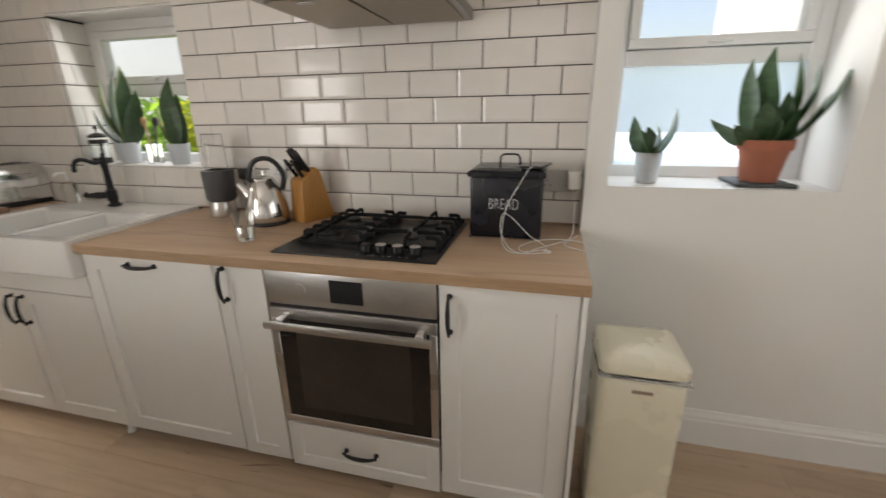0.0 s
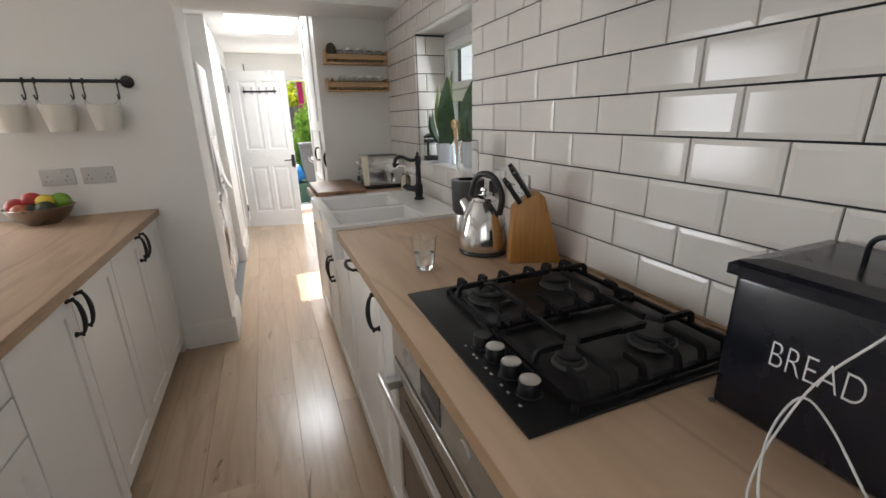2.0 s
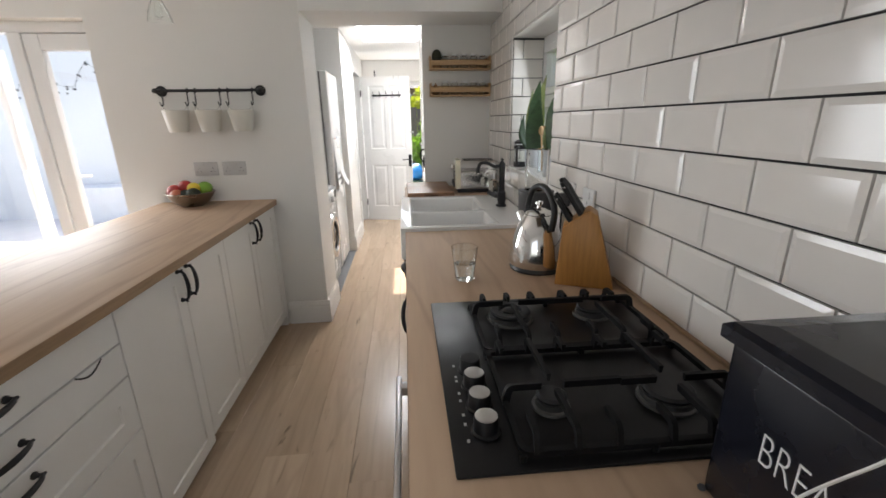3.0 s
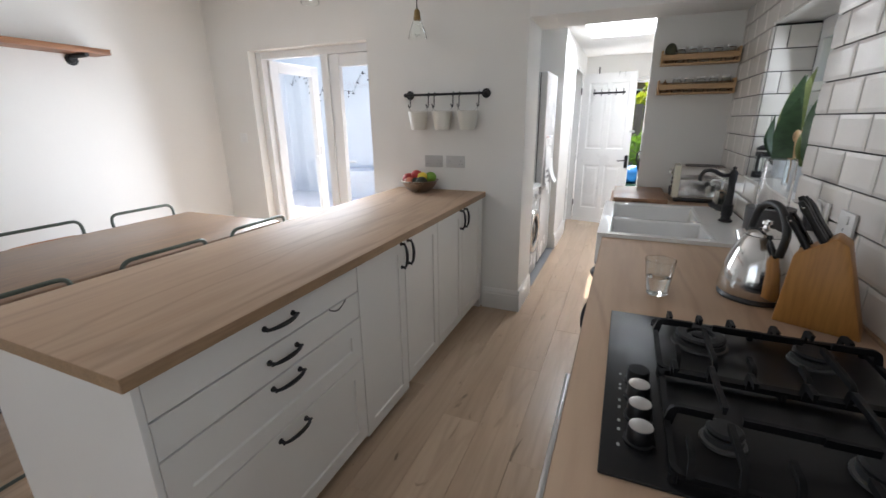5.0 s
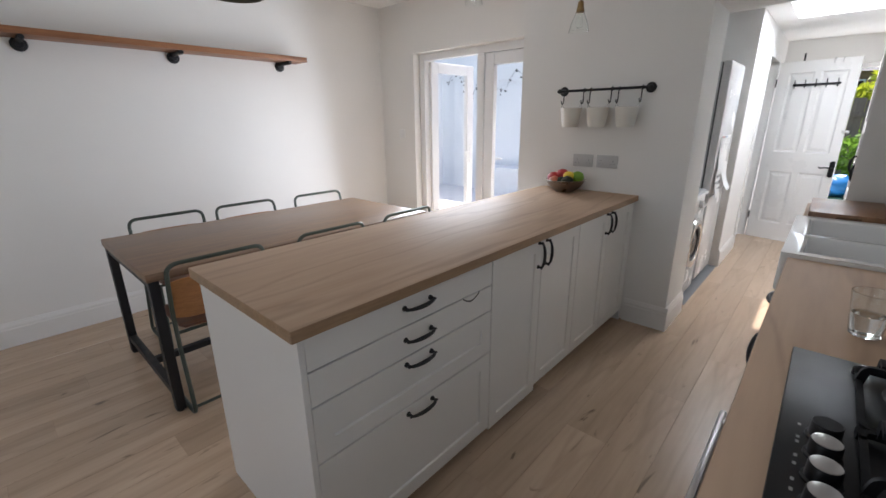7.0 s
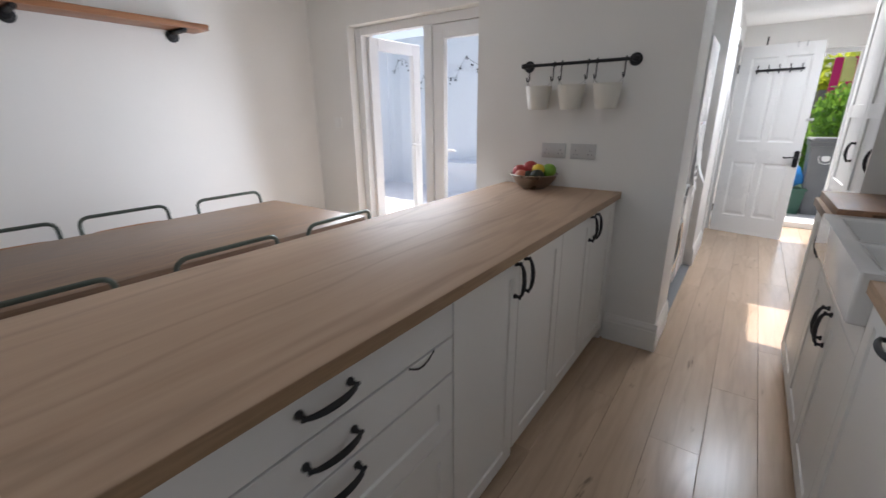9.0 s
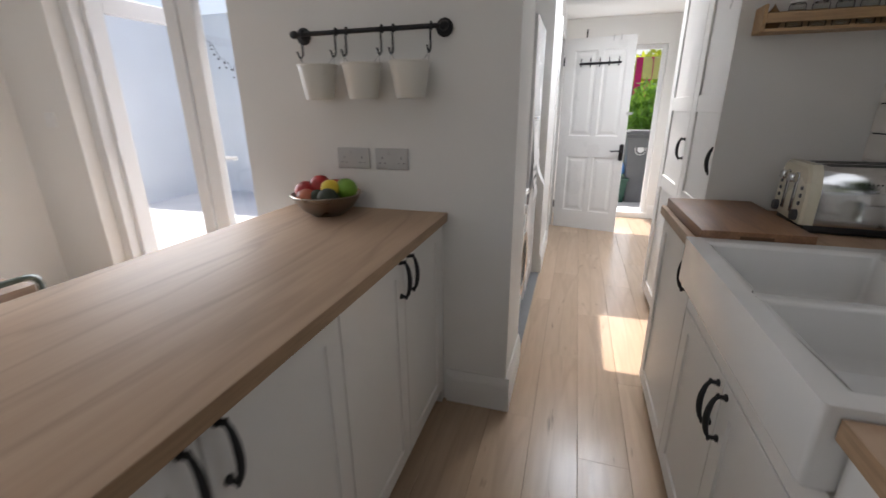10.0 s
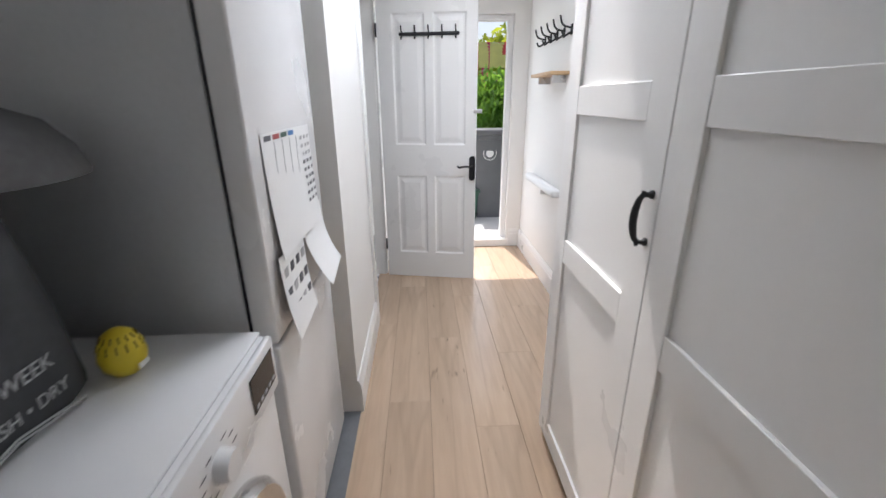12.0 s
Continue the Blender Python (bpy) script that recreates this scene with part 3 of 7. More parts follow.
def worktop(name, x0, x1, y0, y1, label, z0=0.8775, z1=0.915, face="low"):
    t = thing(name, ((x0 + x1) / 2, (y0 + y1) / 2, z0), label, "worktop")
    part("top", box(x0, x1, y0, y1, z0 + 0.0005, z1, 0.002, 2), WORKTOP, t)
    return t


wt = worktop("worktop", -0.806, 1.050, EDGE, TILED - 0.004, "pale oak-effect worktop beside the sink")
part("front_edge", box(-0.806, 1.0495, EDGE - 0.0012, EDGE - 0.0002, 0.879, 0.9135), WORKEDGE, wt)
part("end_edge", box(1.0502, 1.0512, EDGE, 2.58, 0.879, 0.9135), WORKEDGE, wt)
wt = worktop("worktop", (END + 0.002), -1.643, EDGE, TILED - 0.004, "short oak-effect worktop by the alcove end wall")
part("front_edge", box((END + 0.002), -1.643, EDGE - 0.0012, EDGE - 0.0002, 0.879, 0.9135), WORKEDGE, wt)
# upstand bead where the worktop meets the tiles
tagged(part("trim_worktop", box(-0.806, 1.048, TILED - 0.012, TILED - 0.001, 0.9155, 0.923, 0.002), WORKEDGE), "thin wooden bead behind the worktop", "trim", kind="structure")

# double sink
s = thing("double_sink", (-1.24, 2.30, 0.78), "white fireclay double-bowl farmhouse sink, empty", "sink")
SX0, SX1, SY0, SY1, SB, ST = -1.640, -0.809, 2.003, 2.655, 0.778, 0.930
bowls = ((-1.588, -1.240, 2.058, 2.468), (-1.206, -0.862, 2.058, 2.468))
outer = box(SX0, SX1, SY0, SY1, SB, ST)
cutfaces = [f for f in outer.faces if f.normal.z > 0.5]
bmesh.ops.delete(outer, geom=cutfaces, context="FACES_ONLY")
ov = sorted([v for v in outer.verts if v.co.z > 0.9], key=lambda v: (v.co.x, v.co.y))
# rim sheet with two openings, made of strips
xs, ysx = [SX0, bowls[0][0], bowls[0][1], bowls[1][0], bowls[1][1], SX1], [SY0, 2.058, 2.468, SY1]
grid = {}
for i, x in enumerate(xs):
    for j, y in enumerate(ysx):
        hit = [v for v in ov if abs(v.co.x - x) < 1e-5 and abs(v.co.y - y) < 1e-5]
        grid[i, j] = hit[0] if hit else outer.verts.new((x, y, ST - (0.012 if 1 < i < 4 and 0 < j < 3 and i in (2, 3) else 0)))
for i in range(5):
    for j in range(3):
        if j == 1 and i in (1, 3):
            c = [grid[i, j], grid[i + 1, j], grid[i + 1, j + 1], grid[i, j + 1]]
            mid = Vector(((xs[i] + xs[i + 1]) / 2, (ysx[1] + ysx[2]) / 2, 0))
            lips = [c]
            for f, z in ((0.975, ST - 0.012), (0.94, 0.80), (0.85, 0.772), (0.1, 0.768)):
                lips.append([outer.verts.new((mid.x + (v.co.x - mid.x) * f, mid.y + (v.co.y - mid.y) * f, z)) for v in c])
            skin(outer, lips, caps=False)
            outer.faces.new(lips[-1])
        else:
            outer.faces.new((grid[i, j], grid[i + 1, j], grid[i + 1, j + 1], grid[i, j + 1]))
bmesh.ops.remove_doubles(outer, verts=outer.verts, dist=1e-5)
bmesh.ops.recalc_face_normals(outer, faces=outer.faces)
bmesh.ops.bevel(outer, geom=[e for e in outer.edges if len(e.link_faces) == 2 and e.calc_face_angle(0) > 0.4], offset=0.011, segments=3, profile=0.5, affect="EDGES")
part("basin", outer, CERAMIC, s)
for x in (-1.432, -1.04):
    part("waste", lathe([(0.0001, 0.0), (0.03, 0.0), (0.034, 0.004), (0.042, 0.004), (0.044, 0.0)], (x, 2.263, 0.771), 20), POLISHED, s, "round steel waste")
part("overflow", box(-0.885, -0.879, 2.30, 2.34, 0.875, 0.895, 0.002), POLISHED, s)

# island
ISL = 1.147
i0 = thing("island_drawer_unit", (0.26, 0.85, 0), "white island unit with four drawers and black handles", "cabinet", "island units")
part("carcass", box(-0.166, 0.674, 0.50, ISL - 0.021, 0.085, 0.876), CARCASS, i0)
part("plinth", box(-0.166, 0.674, ISL - 0.076, ISL - 0.06, 0.001, 0.085), CABINET, i0)
part("end_panel", box(0.6755, 0.694, 0.470, ISL + 0.004, 0.001, 0.876, 0.001, 1), CABINET, i0, "plain white end panel")
for z0, z1, flat, hz in ((0.766, 0.876, True, 0.832), (0.653, 0.764, True, 0.717), (0.458, 0.651, False, 0.624), (0.064, 0.456, False, 0.426)):
    d = door(i0, -0.166, 0.674, z0, z1, ((0.198, ISL, hz), (0.318, ISL, hz)), ISL, 1, 0.062, flat, "drawer_front")
# black crescent laid on the drawer as the shade of its finger scoop
sc = bmesh.new()
skin(sc, [[sc.verts.new((0.020 - 0.100 * f, y, 0.7655 - q * 0.021 * math.sin(math.pi * f) - e * 1.6)) for y in (ISL + 0.0002, ISL + 0.0016) for q, e in ((((1.0, 0.0035), (1.0, 0.0))) if y < ISL + 0.001 else ((1.0, 0.0), (1.0, 0.0035)))] for f in [n / 14 for n in range(15)]])
part("scoop_shade", sc, BLACKPLASTIC, i0, "black strip for the shade in a curved finger scoop")
for a, b, h, lab in ((-0.568, -0.168, -0.535, "white shaker island unit with a tall door"), (-0.970, -0.570, -0.603, "white shaker island unit with a tall door"), (-1.372, -0.972, -1.339, "white shaker island unit with a tall door"), (-1.772, -1.374, -1.407, "white shaker island unit beside the pier")):
    i1 = thing("island_cabinet", ((a + b) / 2, 0.85, 0), lab, "cabinet", "island units")
    part("carcass", box(a + 0.001, b - 0.001, 0.50, ISL - 0.021, 0.085, 0.876), CARCASS, i1)
    part("plinth", box(a, b, ISL - 0.076, ISL - 0.06, 0.001, 0.085), CABINET, i1)
    door(i1, a, b, 0.046 if a > -0.57 else 0.078, 0.876, ((h, ISL, 0.862), (h, ISL, 0.745)), ISL, 1, 0.058)
tagged(part("trim_island_filler", box(-1.808, -1.774, 0.50, ISL - 0.004, 0.001, 0.876), CABINET), "white filler strip between island and pier", "trim", kind="structure")
tagged(part("trim_island_back", box(-1.808, 0.674, 0.470, 0.497, 0.001, 0.876), CABINET), "white back panel of the island", "panel", kind="structure")
wt = worktop("island_worktop", -1.808, 0.714, 0.446, 1.166, "long pale oak-effect island worktop")
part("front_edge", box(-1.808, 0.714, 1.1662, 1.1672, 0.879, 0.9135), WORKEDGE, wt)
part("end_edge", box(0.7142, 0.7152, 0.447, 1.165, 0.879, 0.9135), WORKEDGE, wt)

# gas hob
CASTIRON = mat("rough black cast iron", (0.006, 0.006, 0.007), 0.6, vary=0.2, scale=40, bump=0.25, Specular_IOR_Level=0.25)
BURNER = mat("dull grey burner alloy", (0.11, 0.11, 0.11), 0.5, metal=0.8, vary=0.15)
h = thing("gas_hob", (0.2925, 2.355, 0.915), "black four-burner gas hob with cast-iron pan stands", "hob")
part("plate", box(0.002, 0.594, 2.092, 2.612, 0.9155, 0.922, 0.003, 2), HOBBLACK, h, "black enamelled hob plate")
for n, x in enumerate((0.336, 0.388, 0.447, 0.508)):
    k = part("knob", lathe([(0.024, 0.922), (0.024, 0.926), (0.0205, 0.928), (0.0198, 0.950), (0.0188, 0.9515)], (x, 2.150, 0), 24), HOBBLACK, h)
    if n:
        part("cap", lathe([(0.0182, 0.9516), (0.0182, 0.9526), (0.016, 0.9532)], (x, 2.150, 0), 20), STEEL, k, "brushed steel knob top")
for n, x in enumerate((0.336, 0.388, 0.447, 0.508)):
    for d in (-0.019, 0.019):
        part("mark", box(x + d - 0.0035, x + d + 0.0035, 2.117, 2.1215, 0.9221, 0.9224), PRINTWHITE, h)
for x, y, r in ((0.120, 2.284, 0.050), (0.122, 2.492, 0.036), (0.458, 2.274, 0.026), (0.462, 2.483, 0.043)):
    b = part("burner", lathe([(r + 0.008, 0.922), (r + 0.007, 0.926), (r + 0.002, 0.928), (r + 0.002, 0.938), (r - 0.006, 0.940)], (x, y, 0), 28), BURNER, h, "round gas burner")
    if r == 0.050:
        part("cap", lathe([(0.026, 0.9395), (0.05, 0.9395), (0.051, 0.944), (0.047, 0.948), (0.029, 0.948)], (x, y, 0), 28, closed=True), BLACKIRON, b)
        part("inner_cap", lathe([(0.017, 0.9395), (0.018, 0.946), (0.012, 0.949)], (x, y, 0), 20), BLACKIRON, b)
    else:
        part("cap", lathe([(r, 0.9402), (r + 0.001, 0.945), (r - 0.004, 0.949)], (x, y, 0), 28), BLACKIRON, b)


def square_bar(bm, points, w=0.005, h=0.0065):
    """A cast bar of upright rectangular section along a line of points."""
    p = [Vector(q) for q in points]
    rings, run = [], p[-1] - p[0]
    side = Vector((-run.y, run.x, 0)).normalized() if abs(run.x) + abs(run.y) > 1e-6 else Vector((1, 0, 0))
    for k, q in enumerate(p):
        d = (p[min(k + 1, len(p) - 1)] - p[max(k - 1, 0)]).normalized()
        flat = Vector((d.x, d.y, 0))
        side = Vector((-flat.y, flat.x, 0)).normalized() if flat.length > 0.2 else side
        up = side.cross(d).normalized()
        rings.append([bm.verts.new(q + side * a * w + up * b * h) for a, b in ((-1, -0.8), (-0.6, 1), (0.6, 1), (1, -0.8))])
    skin(bm, rings)


def grate(x0, x1, y0, y1, centres):
    """One cast pan stand: a low frame on feet, with fingers that rise from it and point at the burners."""
    low, top = 0.936, 0.966
    ym = (y0 + y1) / 2
    bm = bmesh.new()
    square_bar(bm, bend([(x0 + 0.02, y0, low), (x1, y0, low), (x1, y1, low), (x0, y1, low), (x0, y0, low), (x0 + 0.03, y0, low)], 0.016, 3))
    for x in (x0, x1):
        for y in (y0, ym, y1):
            rod((x, y, 0.9225), (x, y, low), 0.0065, 8, bm)
    for cx, cy, r in centres:
        half = (y1 - y0) / 4
        for x, d in ((x0, 1), (x1, -1)):
            for f in (-0.62, 0.0, 0.62):
                y = cy + f * half
                reach = abs(cx - x) - r - 0.004
                square_bar(bm, bend([(x, y, low), (x + d * 0.006, y, top), (x + d * (max(0.03, reach) if f == 0.0 else 0.046), y, top)], 0.010, 3), 0.0042, 0.0075)
        outer, d = (y0, 1) if cy < ym else (y1, -1)
        square_bar(bm, bend([(cx, outer, low), (cx, outer + d * 0.006, top), (cx, cy - d * (r + 0.004), top)], 0.010, 3), 0.0042, 0.0075)
        square_bar(bm, [(cx, ym, top), (cx, cy + d * (r + 0.004), top)], 0.0042, 0.0075)
    part("pan_stand", bm, CASTIRON, h, "matt black cast-iron pan stand")


grate(0.060, 0.289, 2.192, 2.596, ((0.120, 2.284, 0.016), (0.122, 2.492, 0.020)))
grate(0.298, 0.575, 2.192, 2.596, ((0.458, 2.274, 0.016), (0.462, 2.483, 0.022)))

# extractor hood above
HOODSTEEL = mat("dull brushed hood steel", (0.36, 0.35, 0.34), 0.38, metal=1.0, vary=0.08, scale=5, stretch=(0.05, 1, 1), fine=200, bump=0.03)
FILTER = mat("oily mesh filter", (0.30, 0.25, 0.19), 0.42, metal=0.9, vary=0.2, scale=90, bump=0.4)
e = thing("cooker_hood", (0.30, 2.42, 1.695), "stainless steel chimney cooker hood with mesh filters", "cooker hood")
hd = bmesh.new()
rings = []
for z0, i, j in ((1.700, 0, 0), (1.735, 0, 0), (1.88, 0.15, 0.20)):
    rings.append([hd.verts.new(v) for v in ((0.0 + i, 2.17 + j, z0), (0.60 - i, 2.17 + j, z0), (0.60 - i, 2.668, z0), (0.0 + i, 2.668, z0))])
skin(hd, rings)
part("canopy", hd, HOODSTEEL, e, smooth=False)
part("chimney", box(0.18, 0.42, 2.42, 2.668, 1.881, 2.515, 0.001, 1), HOODSTEEL, e)
for a, b in ((0.025, 0.292), (0.308, 0.575)):
    fl_ = part("filter", box(a, b, 2.20, 2.63, 1.6945, 1.6995, 0.002, 1), FILTER, e, "greasy metal mesh filter")
    part("clip", box((a + b) / 2 - 0.03, (a + b) / 2 + 0.03, 2.215, 2.235, 1.690, 1.6943, 0.002), HOODSTEEL, fl_)

# ---- wardrobe ----
WF = 2.212
w = thing("wardrobe", (-2.81, 2.42, 0), "tall white two-door wardrobe with framed panels", "wardrobe")
part("carcass", box(-3.405, -2.208, WF + 0.022, 2.66, 0.055, 2.235), CARCASS, w)
part("plinth", box(-3.40, -2.210, WF + 0.035, WF + 0.05, 0.001, 0.055), WARDROBE, w)


def wardrobe_door(x0, x1, hx):
    y = WF
    d = part("door", box(x0 + 0.09, x1 - 0.09, y + 0.0095, y + 0.018, 0.10, 2.2), WARDROBE, w, smooth=False)
    for a, b in ((x0, x0 + 0.095), (x1 - 0.095, x1)):
        part("stile", box(a, b, y, y + 0.02, 0.045, 2.23, 0.0015, 1), WARDROBE, d, smooth=False)
    for z0, z1 in ((0.045, 0.125), (0.812, 0.893), (1.292, 1.372), (2.14, 2.23)):
        part("rail", box(x0 + 0.0955, x1 - 0.0955, y + 0.0006, y + 0.02, z0, z1, 0.0015, 1), WARDROBE, d, smooth=False)
    pull(d, (hx, y, 1.050), (hx, y, 1.152), (0, -1, 0), 0.0065)


wardrobe_door(-3.405, -2.803, -2.826)
wardrobe_door(-2.800, -2.208, -2.234)

# ---- laundry recess ----
m = thing("washing_machine", (-2.585, 1.02, 0), "white front-loading washing machine", "washing machine")
part("cabinet", box(-2.886, -2.288, 0.75, 1.325, 0.012, 0.842, 0.006), APPLIANCE, m)
part("top", box(-2.888, -2.286, 0.745, 1.315, 0.8425, 0.852, 0.004), APPLIANCE, m)
part("fascia", box(-2.884, -2.290, 1.3252, 1.341, 0.715, 0.845, 0.006), APPLIANCE, m)
part("display", box(-2.862, -2.740, 1.3415, 1.3435, 0.745, 0.825, 0.001, 1), BLACKENAMEL, m, "black control display")
for k in range(5):
    part("button", box(-2.855 + k * 0.023, -2.842 + k * 0.023, 1.3436, 1.3446, 0.752, 0.76), PRINTWHITE, m)
kb = bmesh.new()
rod((-2.595, 1.341, 0.772), (-2.595, 1.366, 0.772), 0.029, 28, kb, 0.026)
part("dial", kb, APPLIANCE, m, "round white programme dial")
for k in range(10):
    a = math.pi * (0.15 + 0.7 * (k % 5) / 4) + (math.pi if k > 4 else 0)
    x, z = -2.595 + 0.058 * math.sin(a), 0.772 + 0.04 * math.cos(a)
    part("mark", box(x - 0.009, x + 0.009, 1.3412, 1.3416, z - 0.0015, z + 0.0015), INK, m)
part("drawer", box(-2.455, -2.300, 1.3412, 1.346, 0.735, 0.835, 0.003), APPLIANCE, m, "detergent drawer front")
part("badge", box(-2.43, -2.36, 1.3462, 1.3468, 0.775, 0.785), INK, m)


def turned_y(profile, x, y, z, seg=32, closed=False):
    bm = lathe(profile, (0, 0, 0), seg, closed=closed)
    bm.transform(Matrix.Translation((x, y, z)) @ Matrix.Rotation(radians(-90), 4, "X"))
    return bm


d = part("porthole", turned_y([(0.140, 0.0), (0.205, 0.0), (0.205, 0.014), (0.190, 0.034), (0.165, 0.038), (0.140, 0.03)], -2.585, 1.3255, 0.455, 40, True), POLISHED, m, "grey porthole ring")
part("dark_ring", turned_y([(0.120, 0.0), (0.142, 0.0), (0.142, 0.026), (0.120, 0.022)], -2.585, 1.3258, 0.455, 40, True), BLACKPLASTIC, d)
part("door_glass", turned_y([(0.0001, 0.03), (0.06, 0.026), (0.11, 0.010), (0.119, 0.0)], -2.585, 1.3262, 0.455, 32), OVENGLASS, d)
part("kick_flap", box(-2.86, -2.74, 1.3255, 1.329, 0.05, 0.12, 0.002), APPLIANCE, m)

m.location += Vector((0.040, 0.054, 0.0))

f = thing("fridge_freezer", (-3.19, 1.05, 0), "white fridge-freezer with silver sides and papers on its door", "fridge")
part("body", box(-3.480, -2.905, 0.74, 1.318, 0.02, 1.825, 0.004), FRIDGESIDE, f, "silver-grey fridge body")
part("freezer_door", box(-3.482, -2.903, 1.326, 1.385, 0.045, 0.772, 0.008, 3), APPLIANCE, f)
part("fridge_door", box(-3.482, -2.903, 1.326, 1.385, 0.782, 1.828, 0.008, 3), APPLIANCE, f)
part("seal", box(-3.474, -2.911, 1.3185, 1.3255, 0.05, 1.82), BLACKPLASTIC, f, "dark rubber door seal")
part("badge", box(-3.23, -3.13, 1.3852, 1.3862, 1.585, 1.597), STEEL, f)
for x in (-3.44, -2.945):
    part("foot", lathe([(0.016, 0.004), (0.016, 0.02)], (x, 1.28, 0), 10), BLACKPLASTIC, f)


def sheet(name, x0, x1, z0, z1, curl, label, tilt=0.0, y0=1.3868):
    """A hanging sheet of paper whose lower edge curls away."""
    bm = bmesh.new()
    n, rows = 8, []
    for k in range(n + 1):
        f = k / n
        z = z1 + (z0 - z1) * f
        y = y0 + curl * f ** 2.5
        rows.append([bm.verts.new((x0 + tilt * f, y, z)), bm.verts.new((x1 + tilt * f, y + 0.4 * curl * f, z)), bm.verts.new((x1 + tilt * f, y + 0.4 * curl * f + 0.0006, z)), bm.verts.new((x0 + tilt * f, y + 0.0006, z))])
    skin(bm, rows)
    return tagged(part(name, bm, PAPER), label, "paper")


p = sheet("paper_planner", -3.390, -2.972, 0.972, 1.268, 0.012, "white paper weekly planner with coloured headings held on the fridge")
for k, c in enumerate((BLUEPLASTIC, GREENPLASTIC, RED, INK)):
    part("heading", box(-3.225 + k * 0.062, -3.178 + k * 0.062, 1.3876, 1.3882, 1.250, 1.262), c, p)
for k in range(4):
    part("rule", box(-3.055 - k * 0.062, -3.0535 - k * 0.062, 1.389, 1.3895, 1.03, 1.245), INK, p)
for k in range(27):
    x, z = -3.374 + (k % 3) * 0.036, 1.240 - (k // 3) * 0.023
    part("entry", box(x, x + 0.014 + 0.003 * (k % 4), 1.3884 + 0.001 * (k // 3), 1.3890 + 0.001 * (k // 3), z - 0.010, z), INK if k > 8 else PRINTWHITE, p)
p = sheet("paper_chart", -3.16, -2.945, 0.765, 0.985, 0.02, "white paper chart with small pictures, curling on the fridge", y0=1.398)
for k in range(12):
    x, z = -3.145 + (k % 4) * 0.05, 0.955 - (k // 4) * 0.055
    part("picture", box(x, x + 0.028, 1.4005 + 0.003 * (k // 4), 1.4012 + 0.004 * (k // 4), z - 0.03, z - 0.005), INK if k % 3 else PRINTWHITE, p)
sheet("paper_note", -3.43, -3.175, 0.80, 1.02, 0.05, "white paper note with a lifted corner on the fridge", -0.03, 1.3885)

# laundry bag and other things on the washing machine
b = thing("laundry_hamper", (-2.53, 0.97, 0.852), "charcoal fabric laundry bag with pale printed lettering", "laundry bag")
bm = bmesh.new()
rings = []
for z, x0, x1, y0, y1 in ((0.853, -2.728, -2.31, 0.80, 1.100), (0.87, -2.735, -2.305, 0.79, 1.112), (1.02, -2.705, -2.31, 0.80, 1.118), (1.17, -2.672, -2.33, 0.81, 1.120), (1.212, -2.655, -2.35, 0.83, 1.105), (1.222, -2.60, -2.40, 0.88, 1.05)):
    cx, cy, gx, gy = (x0 + x1) / 2, (y0 + y1) / 2, (x1 - x0) / 2, (y1 - y0) / 2
    rings.append([bm.verts.new((cx + gx * max(-1, min(1, 1.22 * math.cos(a))) + 0.004 * math.sin(5 * a + z * 30), cy + gy * max(-1, min(1, 1.22 * math.sin(a))), z)) for a in [2 * math.pi * k / 36 for k in range(36)]])
skin(bm, rings)
part("bag", bm, CANVASGREY, b)


def writing(text, size, m, material, parent=None, name="lettering", thick=0.0006, label="", thin=0.0):
    """Raised letters in the built-in font, as a mesh."""
    cu = bpy.data.curves.new(name, "FONT")
    cu.body, cu.size, cu.extrude, cu.align_x, cu.align_y = text, size, thick, "CENTER", "CENTER"
    cu.offset = -thin
    tmp = bpy.data.objects.new(name, cu)
    scene.collection.objects.link(tmp)
    me = bpy.data.meshes.new_from_object(tmp)
    bpy.data.objects.remove(tmp)
    at = base_of(parent) if parent else Vector((0, 0, 0))
    me.transform(Matrix.Translation(-at) @ m)
    me.materials.clear()
    me.materials.append(material)
    ob = new(name, me)
    if parent:
        ob.parent = parent
    if label:
        ob["label"] = label
    return ob


# printed on the bag's side that faces the passage
for text, x, z, size in (("WEEK", -2.578, 0.958, 0.034), ("WASH \u2022 DRY", -2.550, 0.906, 0.030)):
    writing(text, size, pose(x, 1.1195, z, 90, 0, 180), PRINTWHITE, b)
for z in (0.881, 0.875):
    part("print_line", tube([(-2.655 + 0.03 * k, 1.1190, z - 0.02 * abs(k - 4) / 4) for k in range(9)], 0.002, 5), PRINTWHITE, b)

# darkened yellow for the shade in the slots, drawn as thin rods
EGGSLOT = mat("slot shade on yellow plastic", (0.16, 0.11, 0.01), 0.7)
egg = thing("laundry_egg", (-2.772, 1.128, 0.852), "yellow plastic laundry egg with slots on the washing machine", "laundry egg")
part("shell", lathe([(0.002, 0.8525), (0.022, 0.8535), (0.036, 0.870), (0.040, 0.890), (0.036, 0.915), (0.025, 0.935), (0.012, 0.944), (0.001, 0.946)], (-2.772, 1.128, 0), 24), YELLOW, egg)
for k in range(14):
    a = 2 * math.pi * k / 14
    for z0, z1, r0, r1 in ((0.908, 0.922, 0.0378, 0.0330), (0.926, 0.936, 0.0312, 0.0245)):
        aa = a + (0.2 if z0 > 0.92 else 0)
        c, s_ = math.cos(aa), math.sin(aa)
        part("slot", rod((-2.772 + r0 * c, 1.128 + r0 * s_, z0), (-2.772 + r1 * c, 1.128 + r1 * s_, z1), 0.0015, 5), EGGSLOT, egg)
part("sticker", box(-2.782, -2.757, 1.1625, 1.1665, 0.868, 0.878), WHITEPLASTIC, egg)

egg.location += Vector((0.058, 0.040, 0.0))
